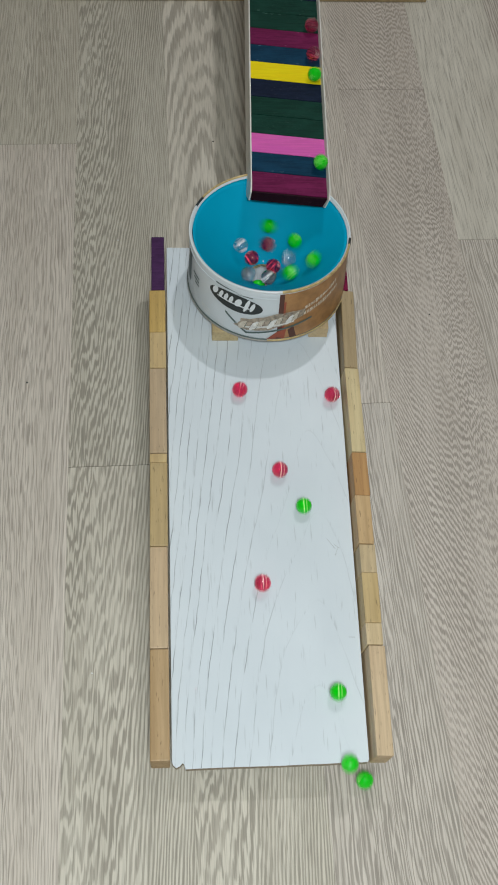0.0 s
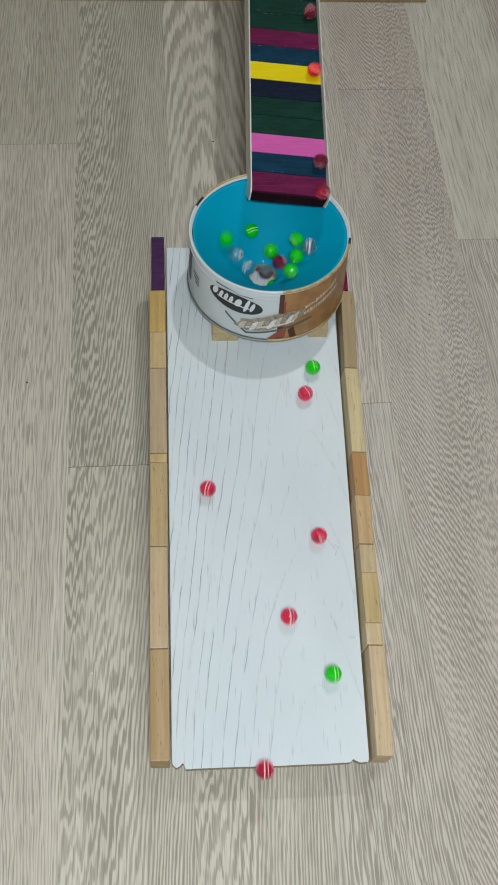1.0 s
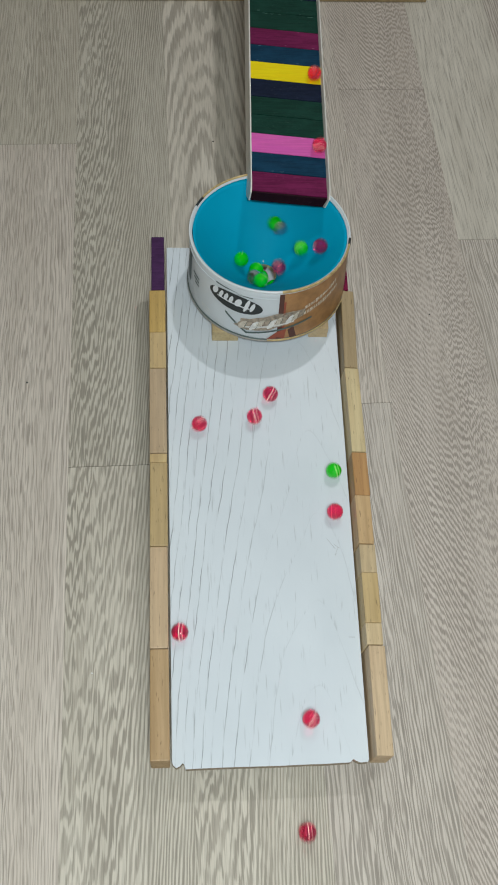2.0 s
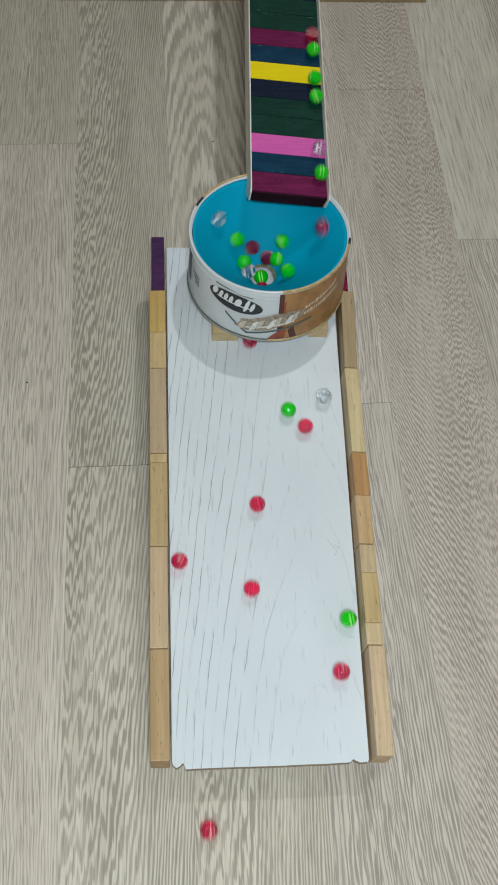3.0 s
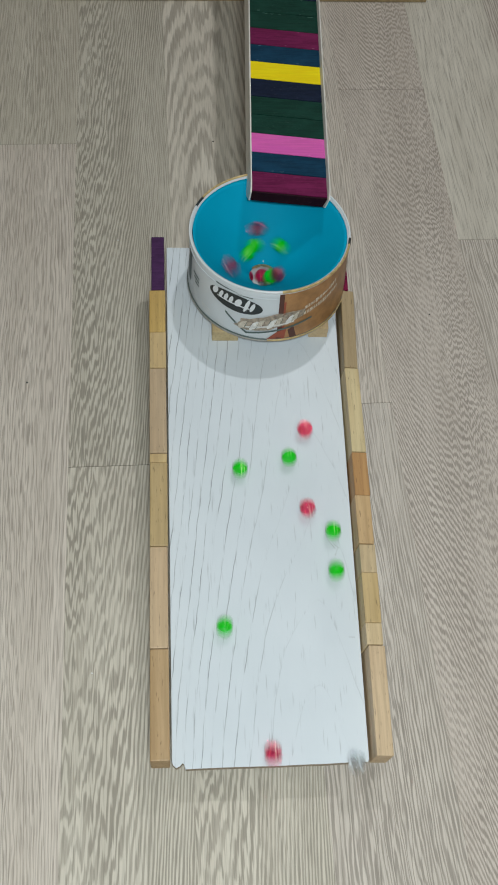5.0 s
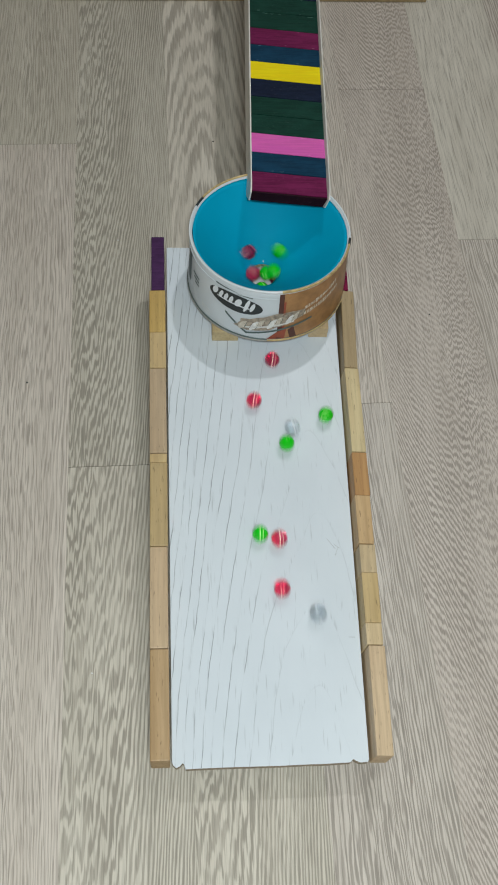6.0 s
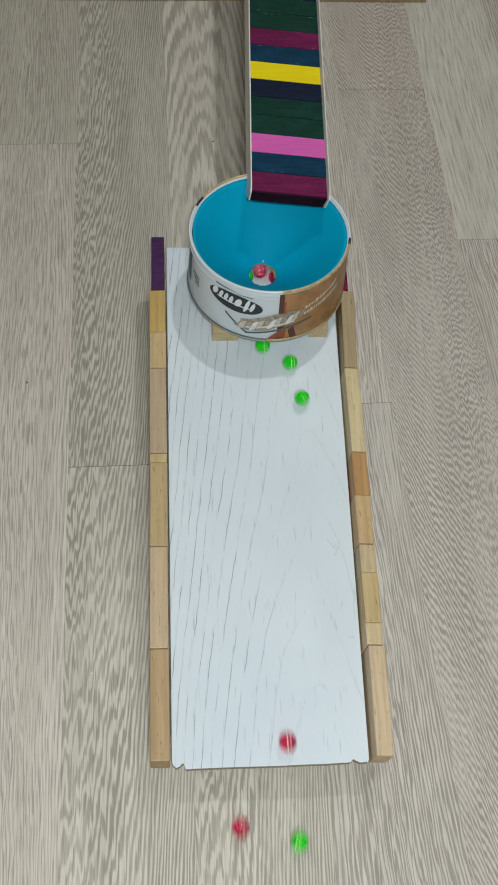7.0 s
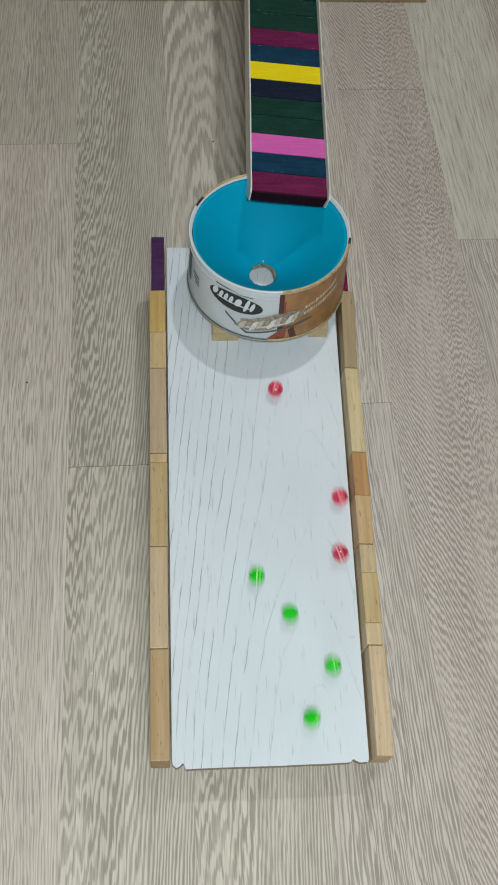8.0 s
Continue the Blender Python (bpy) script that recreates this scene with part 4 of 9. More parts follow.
    walk(marble('green'), rolled([
        (0.00, 0.1102, 0.5804, 0.1161), (0.03, 0.1216, 0.5766, 0.1157), (0.07, 0.1314, 0.5695, 0.1153), (0.10, 0.1386, 0.5599, 0.1149),
        (0.13, 0.1427, 0.5487, 0.1146), (0.17, 0.1431, 0.5368, 0.1142), (0.20, 0.1400, 0.5254, 0.1138), (0.23, 0.1336, 0.5155, 0.1134),
        (0.27, 0.1245, 0.5081, 0.1130), (0.30, 0.1137, 0.5038, 0.1126), (0.33, 0.1022, 0.5031, 0.1122), (0.37, 0.0911, 0.5059, 0.1119),
        (0.40, 0.0816, 0.5121, 0.1115), (0.43, 0.0745, 0.5208, 0.1111), (0.47, 0.0705, 0.5313, 0.1107), (0.50, 0.0702, 0.5424, 0.1103),
        (0.53, 0.0715, 0.5493, 0.1104), (0.57, 0.0741, 0.5557, 0.1104), (0.60, 0.0780, 0.5615, 0.1105), (0.63, 0.0830, 0.5664, 0.1105),
        (0.67, 0.0889, 0.5702, 0.1106), (0.70, 0.0955, 0.5727, 0.1106), (0.73, 0.1024, 0.5739, 0.1107), (0.77, 0.1094, 0.5736, 0.1107),
        (0.80, 0.1162, 0.5720, 0.1108), (0.83, 0.1225, 0.5690, 0.1108), (0.87, 0.1282, 0.5648, 0.1109), (0.90, 0.1328, 0.5595, 0.1109),
        (0.93, 0.1364, 0.5535, 0.1110), (0.97, 0.1386, 0.5468, 0.1110), (1.00, 0.1395, 0.5398, 0.1111), (1.03, 0.1390, 0.5389, 0.1106),
        (1.07, 0.1384, 0.5381, 0.1102), (1.10, 0.1379, 0.5373, 0.1097), (1.13, 0.1373, 0.5365, 0.1093), (1.17, 0.1367, 0.5357, 0.1089),
        (1.20, 0.1361, 0.5349, 0.1084), (1.23, 0.1354, 0.5342, 0.1080), (1.27, 0.1348, 0.5335, 0.1075), (1.30, 0.1341, 0.5327, 0.1071),
        (1.33, 0.1335, 0.5321, 0.1066), (1.37, 0.1328, 0.5314, 0.1062), (1.40, 0.1321, 0.5308, 0.1058), (1.43, 0.1314, 0.5301, 0.1053),
        (1.47, 0.1306, 0.5295, 0.1049), (1.50, 0.1299, 0.5290, 0.1044), (1.53, 0.1275, 0.5242, 0.1043), (1.57, 0.1241, 0.5199, 0.1042),
        (1.60, 0.1201, 0.5164, 0.1041), (1.63, 0.1154, 0.5138, 0.1040), (1.67, 0.1103, 0.5121, 0.1039), (1.70, 0.1051, 0.5114, 0.1038),
        (1.73, 0.0998, 0.5118, 0.1037), (1.77, 0.0946, 0.5132, 0.1036), (1.80, 0.0899, 0.5156, 0.1035), (1.83, 0.0858, 0.5188, 0.1034),
        (1.87, 0.0824, 0.5228, 0.1033), (1.90, 0.0798, 0.5274, 0.1032), (1.93, 0.0782, 0.5324, 0.1031), (1.97, 0.0777, 0.5376, 0.1030),
        (2.00, 0.0782, 0.5428, 0.1029), (2.03, 0.0797, 0.5477, 0.1028), (2.07, 0.0822, 0.5523, 0.1027), (2.10, 0.0855, 0.5562, 0.1026),
        (2.13, 0.0896, 0.5594, 0.1025), (2.17, 0.0942, 0.5617, 0.1023), (2.20, 0.0992, 0.5630, 0.1022), (2.23, 0.1043, 0.5633, 0.1021),
        (2.27, 0.1093, 0.5625, 0.1020), (2.30, 0.1141, 0.5607, 0.1019), (2.33, 0.1184, 0.5580, 0.1018), (2.37, 0.1221, 0.5545, 0.1017),
        (2.40, 0.1250, 0.5503, 0.1016), (2.43, 0.1269, 0.5456, 0.1015), (2.47, 0.1278, 0.5406, 0.1014), (2.50, 0.1277, 0.5356, 0.1013),
        (2.53, 0.1265, 0.5307, 0.1012), (2.57, 0.1244, 0.5261, 0.1011), (2.60, 0.1214, 0.5221, 0.1010), (2.63, 0.1176, 0.5188, 0.1009),
        (2.67, 0.1132, 0.5164, 0.1008), (2.70, 0.1084, 0.5150, 0.1007), (2.73, 0.1035, 0.5146, 0.1006), (2.77, 0.0986, 0.5152, 0.1005),
        (2.80, 0.0939, 0.5169, 0.1004), (2.83, 0.0898, 0.5195, 0.1003), (2.87, 0.0862, 0.5229, 0.1001), (2.90, 0.0835, 0.5270, 0.1000),
        (2.93, 0.0818, 0.5315, 0.0999), (2.97, 0.0810, 0.5363, 0.0998), (3.00, 0.0813, 0.5411, 0.0997), (3.03, 0.0847, 0.5475, 0.0985),
        (3.07, 0.0901, 0.5522, 0.0973), (3.10, 0.0965, 0.5545, 0.0961), (3.13, 0.1031, 0.5543, 0.0949), (3.17, 0.1090, 0.5516, 0.0937),
        (3.20, 0.1132, 0.5470, 0.0925), (3.23, 0.1151, 0.5413, 0.0913), (3.27, 0.1144, 0.5358, 0.0901), (3.30, 0.1118, 0.5316, 0.0889),
        (3.33, 0.1081, 0.5292, 0.0877), (3.37, 0.1043, 0.5287, 0.0865), (3.40, 0.1012, 0.5298, 0.0853), (3.43, 0.0990, 0.5310, 0.0851),
        (3.47, 0.0972, 0.5329, 0.0851), (3.50, 0.0965, 0.5370, 0.0851), (3.53, 0.1013, 0.5419, 0.0851), (3.57, 0.1075, 0.5390, 0.0851),
        (3.60, 0.1080, 0.5316, 0.0861), (3.63, 0.0998, 0.5280, 0.0875), (3.67, 0.0923, 0.5361, 0.0890), (3.70, 0.0982, 0.5477, 0.0904),
        (3.76, 0.1360, 0.5420, 0.0737), (4.22, 0.1360, 0.5420, 0.0737), (4.40, 0.1297, 0.4416, 0.0674), (4.50, 0.1387, 0.4144, 0.0658),
        (4.60, 0.1454, 0.3829, 0.0638), (4.70, 0.1548, 0.3397, 0.0612), (5.00, 0.1621, 0.2252, 0.0542), (5.30, 0.1590, 0.0805, 0.0453),
        (5.45, 0.1557, -0.0027, 0.0403), (5.55, 0.1569, -0.0596, 0.0084), (5.65, 0.1580, -0.1137, 0.0084), (5.80, 0.1592, -0.1735, 0.0084),
        (6.15, 0.1604, -0.2305, 0.0084), (6.75, 0.1611, -0.2646, 0.0084),]))
    walk(marble('green'), rolled([
        (0.00, 0.1554, 0.5203, 0.1280), (0.03, 0.1481, 0.5099, 0.1269), (0.07, 0.1386, 0.5015, 0.1259), (0.10, 0.1277, 0.4957, 0.1248),
        (0.13, 0.1158, 0.4927, 0.1238), (0.17, 0.1037, 0.4927, 0.1227), (0.20, 0.0921, 0.4955, 0.1217), (0.23, 0.0818, 0.5011, 0.1206),
        (0.27, 0.0733, 0.5090, 0.1196), (0.30, 0.0673, 0.5186, 0.1185), (0.33, 0.0640, 0.5292, 0.1175), (0.37, 0.0636, 0.5402, 0.1164),
        (0.40, 0.0662, 0.5507, 0.1154), (0.43, 0.0715, 0.5599, 0.1143), (0.47, 0.0791, 0.5672, 0.1133), (0.50, 0.0882, 0.5721, 0.1122),
        (0.53, 0.0883, 0.5723, 0.1123), (0.57, 0.0885, 0.5725, 0.1124), (0.60, 0.0886, 0.5727, 0.1125), (0.63, 0.0887, 0.5729, 0.1126),
        (0.67, 0.0888, 0.5731, 0.1128), (0.70, 0.0890, 0.5733, 0.1129), (0.73, 0.0891, 0.5735, 0.1130), (0.77, 0.0892, 0.5737, 0.1131),
        (0.80, 0.0894, 0.5739, 0.1132), (0.83, 0.0895, 0.5741, 0.1133), (0.87, 0.0896, 0.5743, 0.1134), (0.90, 0.0898, 0.5746, 0.1135),
        (0.93, 0.0899, 0.5748, 0.1137), (0.97, 0.0901, 0.5750, 0.1138), (1.00, 0.0902, 0.5752, 0.1139), (1.03, 0.0932, 0.5759, 0.1136),
        (1.07, 0.0962, 0.5764, 0.1134), (1.10, 0.0992, 0.5766, 0.1131), (1.13, 0.1023, 0.5766, 0.1128), (1.17, 0.1053, 0.5764, 0.1126),
        (1.20, 0.1082, 0.5758, 0.1123), (1.23, 0.1111, 0.5751, 0.1121), (1.27, 0.1140, 0.5741, 0.1118), (1.30, 0.1167, 0.5729, 0.1116),
        (1.33, 0.1193, 0.5714, 0.1113), (1.37, 0.1218, 0.5698, 0.1110), (1.40, 0.1241, 0.5680, 0.1108), (1.43, 0.1263, 0.5659, 0.1105),
        (1.47, 0.1282, 0.5637, 0.1103), (1.50, 0.1300, 0.5614, 0.1100), (1.53, 0.1331, 0.5569, 0.1099), (1.57, 0.1355, 0.5519, 0.1099),
        (1.60, 0.1371, 0.5466, 0.1098), (1.63, 0.1378, 0.5412, 0.1097), (1.67, 0.1376, 0.5357, 0.1096), (1.70, 0.1365, 0.5303, 0.1095),
        (1.73, 0.1345, 0.5252, 0.1094), (1.77, 0.1318, 0.5205, 0.1094), (1.80, 0.1283, 0.5163, 0.1093), (1.83, 0.1242, 0.5127, 0.1092),
        (1.87, 0.1195, 0.5099, 0.1091), (1.90, 0.1145, 0.5078, 0.1090), (1.93, 0.1092, 0.5067, 0.1089), (1.97, 0.1038, 0.5064, 0.1089),
        (2.00, 0.0984, 0.5070, 0.1088), (2.03, 0.0932, 0.5084, 0.1087), (2.07, 0.0883, 0.5107, 0.1086), (2.10, 0.0839, 0.5138, 0.1085),
        (2.13, 0.0801, 0.5176, 0.1085), (2.17, 0.0770, 0.5219, 0.1084), (2.20, 0.0746, 0.5267, 0.1083), (2.23, 0.0730, 0.5318, 0.1082),
        (2.27, 0.0724, 0.5371, 0.1081), (2.30, 0.0726, 0.5424, 0.1080), (2.33, 0.0737, 0.5476, 0.1080), (2.37, 0.0756, 0.5525, 0.1079),
        (2.40, 0.0784, 0.5570, 0.1078), (2.43, 0.0819, 0.5610, 0.1077), (2.47, 0.0860, 0.5644, 0.1076), (2.50, 0.0906, 0.5670, 0.1075),
        (2.53, 0.0955, 0.5688, 0.1075), (2.57, 0.1007, 0.5697, 0.1074), (2.60, 0.1060, 0.5697, 0.1073), (2.63, 0.1111, 0.5688, 0.1072),
        (2.67, 0.1161, 0.5671, 0.1071), (2.70, 0.1207, 0.5646, 0.1071), (2.73, 0.1247, 0.5613, 0.1070), (2.77, 0.1282, 0.5573, 0.1069),
        (2.80, 0.1309, 0.5529, 0.1068), (2.83, 0.1328, 0.5480, 0.1067), (2.87, 0.1339, 0.5430, 0.1066), (2.90, 0.1341, 0.5378, 0.1066),
        (2.93, 0.1334, 0.5326, 0.1065), (2.97, 0.1318, 0.5277, 0.1064), (3.00, 0.1294, 0.5231, 0.1063), (3.03, 0.1225, 0.5162, 0.1056),
        (3.07, 0.1138, 0.5120, 0.1049), (3.10, 0.1044, 0.5109, 0.1043), (3.13, 0.0954, 0.5130, 0.1036), (3.17, 0.0877, 0.5179, 0.1029),
        (3.20, 0.0822, 0.5250, 0.1022), (3.23, 0.0797, 0.5334, 0.1015), (3.27, 0.0803, 0.5420, 0.1008), (3.30, 0.0839, 0.5497, 0.1001),
        (3.33, 0.0900, 0.5553, 0.0994), (3.37, 0.0977, 0.5583, 0.0988), (3.40, 0.1058, 0.5581, 0.0981), (3.43, 0.1130, 0.5548, 0.0974),
        (3.47, 0.1184, 0.5490, 0.0967), (3.50, 0.1215, 0.5365, 0.0960), (3.53, 0.1123, 0.5225, 0.0952), (3.56, 0.0962, 0.5222, 0.0944),
        (3.59, 0.0876, 0.5352, 0.0936), (3.63, 0.0942, 0.5487, 0.0928), (3.66, 0.1088, 0.5493, 0.0920), (3.69, 0.1157, 0.5373, 0.0912),
        (3.72, 0.1088, 0.5263, 0.0904), (3.78, 0.0850, 0.5590, 0.0747), (4.42, 0.0850, 0.5590, 0.0747), (4.60, 0.0883, 0.4528, 0.0681),
        (4.70, 0.0825, 0.4102, 0.0655), (5.00, 0.0704, 0.2961, 0.0585), (5.30, 0.0634, 0.1606, 0.0502), (5.60, 0.0605, 0.0096, 0.0410),
        (5.64, 0.0604, -0.0090, 0.0396), (5.72, 0.0602, -0.0495, 0.0084), (5.80, 0.0600, -0.0918, 0.0084), (5.90, 0.0598, -0.1400, 0.0084),
        (6.05, 0.0595, -0.1932, 0.0084), (6.40, 0.0593, -0.2439, 0.0084), (7.00, 0.0591, -0.2743, 0.0084),]))
    walk(marble('green'), rolled([
        (0.00, 0.1665, 0.6247, 0.1717), (0.10, 0.1662, 0.6034, 0.1702), (0.20, 0.1661, 0.5849, 0.1689), (0.30, 0.1661, 0.5721, 0.1680),
        (0.38, 0.1663, 0.5497, 0.1338), (0.41, 0.1534, 0.5051, 0.1334), (0.44, 0.1129, 0.4829, 0.1329), (0.47, 0.0688, 0.4960, 0.1325),
        (0.50, 0.0475, 0.5365, 0.1321), (0.53, 0.0485, 0.5461, 0.1310), (0.57, 0.0511, 0.5552, 0.1300), (0.60, 0.0552, 0.5637, 0.1289),
        (0.63, 0.0606, 0.5713, 0.1278), (0.67, 0.0673, 0.5777, 0.1268), (0.70, 0.0749, 0.5827, 0.1257), (0.73, 0.0831, 0.5863, 0.1247),
        (0.77, 0.0919, 0.5883, 0.1236), (0.80, 0.1007, 0.5886, 0.1226), (0.83, 0.1094, 0.5873, 0.1215), (0.87, 0.1176, 0.5844, 0.1204),
        (0.90, 0.1250, 0.5801, 0.1194), (0.93, 0.1314, 0.5744, 0.1183), (0.97, 0.1366, 0.5677, 0.1173), (1.00, 0.1403, 0.5603, 0.1162),
        (1.03, 0.1447, 0.5500, 0.1164), (1.07, 0.1461, 0.5390, 0.1166), (1.10, 0.1446, 0.5279, 0.1168), (1.13, 0.1401, 0.5176, 0.1170),
        (1.17, 0.1330, 0.5089, 0.1173), (1.20, 0.1238, 0.5023, 0.1175), (1.23, 0.1132, 0.4984, 0.1177), (1.27, 0.1018, 0.4975, 0.1179),
        (1.30, 0.0906, 0.4996, 0.1181), (1.33, 0.0804, 0.5046, 0.1183), (1.37, 0.0717, 0.5122, 0.1185), (1.40, 0.0653, 0.5218, 0.1187),
        (1.43, 0.0617, 0.5327, 0.1189), (1.47, 0.0610, 0.5443, 0.1191), (1.50, 0.0633, 0.5557, 0.1194), (1.53, 0.0667, 0.5624, 0.1191),
        (1.57, 0.0711, 0.5683, 0.1189), (1.60, 0.0765, 0.5734, 0.1187), (1.63, 0.0827, 0.5775, 0.1184), (1.67, 0.0895, 0.5805, 0.1182),
        (1.70, 0.0966, 0.5823, 0.1180), (1.73, 0.1039, 0.5828, 0.1177), (1.77, 0.1112, 0.5820, 0.1175), (1.80, 0.1183, 0.5800, 0.1173),
        (1.83, 0.1249, 0.5768, 0.1171), (1.87, 0.1308, 0.5726, 0.1168), (1.90, 0.1358, 0.5673, 0.1166), (1.93, 0.1399, 0.5613, 0.1164),
        (1.97, 0.1428, 0.5547, 0.1161), (2.00, 0.1445, 0.5477, 0.1159), (2.03, 0.1450, 0.5405, 0.1157), (2.07, 0.1442, 0.5334, 0.1154),
        (2.10, 0.1422, 0.5265, 0.1152), (2.13, 0.1389, 0.5202, 0.1150), (2.17, 0.1347, 0.5145, 0.1148), (2.20, 0.1295, 0.5097, 0.1145),
        (2.23, 0.1235, 0.5059, 0.1143), (2.27, 0.1170, 0.5033, 0.1141), (2.30, 0.1101, 0.5018, 0.1138), (2.33, 0.1031, 0.5017, 0.1136),
        (2.37, 0.0963, 0.5028, 0.1134), (2.40, 0.0898, 0.5052, 0.1131), (2.43, 0.0838, 0.5086, 0.1129), (2.47, 0.0786, 0.5131, 0.1127),
        (2.50, 0.0744, 0.5185, 0.1124), (2.53, 0.0712, 0.5245, 0.1122), (2.57, 0.0693, 0.5310, 0.1120), (2.60, 0.0685, 0.5377, 0.1118),
        (2.63, 0.0691, 0.5444, 0.1115), (2.67, 0.0709, 0.5508, 0.1113), (2.70, 0.0739, 0.5568, 0.1111), (2.73, 0.0779, 0.5621, 0.1108),
        (2.77, 0.0829, 0.5664, 0.1106), (2.80, 0.0886, 0.5698, 0.1104), (2.83, 0.0948, 0.5719, 0.1101), (2.87, 0.1012, 0.5729, 0.1099),
        (2.90, 0.1078, 0.5725, 0.1097), (2.93, 0.1141, 0.5710, 0.1095), (2.97, 0.1199, 0.5682, 0.1092), (3.00, 0.1251, 0.5643, 0.1090),
        (3.03, 0.1309, 0.5563, 0.1082), (3.07, 0.1339, 0.5470, 0.1073), (3.10, 0.1340, 0.5374, 0.1065), (3.13, 0.1311, 0.5284, 0.1056),
        (3.17, 0.1257, 0.5208, 0.1048), (3.20, 0.1183, 0.5154, 0.1040), (3.23, 0.1096, 0.5127, 0.1031), (3.27, 0.1008, 0.5131, 0.1023),
        (3.30, 0.0928, 0.5163, 0.1014), (3.33, 0.0866, 0.5219, 0.1006), (3.37, 0.0828, 0.5291, 0.0998), (3.40, 0.0819, 0.5371, 0.0989),
        (3.43, 0.0840, 0.5446, 0.0981), (3.47, 0.0887, 0.5506, 0.0972), (3.50, 0.1000, 0.5558, 0.0964), (3.53, 0.1157, 0.5498, 0.0955),
        (3.56, 0.1196, 0.5338, 0.0947), (3.60, 0.1085, 0.5222, 0.0938), (3.63, 0.0935, 0.5256, 0.0930), (3.66, 0.0893, 0.5397, 0.0921),
        (3.69, 0.0994, 0.5493, 0.0913), (3.72, 0.1116, 0.5448, 0.0904), (3.78, 0.1020, 0.5590, 0.0747), (4.42, 0.1020, 0.5590, 0.0747),
        (4.60, 0.1058, 0.4528, 0.0681), (4.70, 0.1089, 0.4101, 0.0655), (5.00, 0.1220, 0.3089, 0.0593), (5.30, 0.1310, 0.1831, 0.0516),
        (5.60, 0.1334, 0.0334, 0.0425), (5.68, 0.1338, -0.0090, 0.0396), (5.76, 0.1342, -0.0518, 0.0084), (5.80, 0.1343, -0.0735, 0.0084),
        (5.90, 0.1348, -0.1243, 0.0084), (6.05, 0.1352, -0.1805, 0.0084), (6.40, 0.1357, -0.2339, 0.0084), (7.00, 0.1359, -0.2660, 0.0084),]))
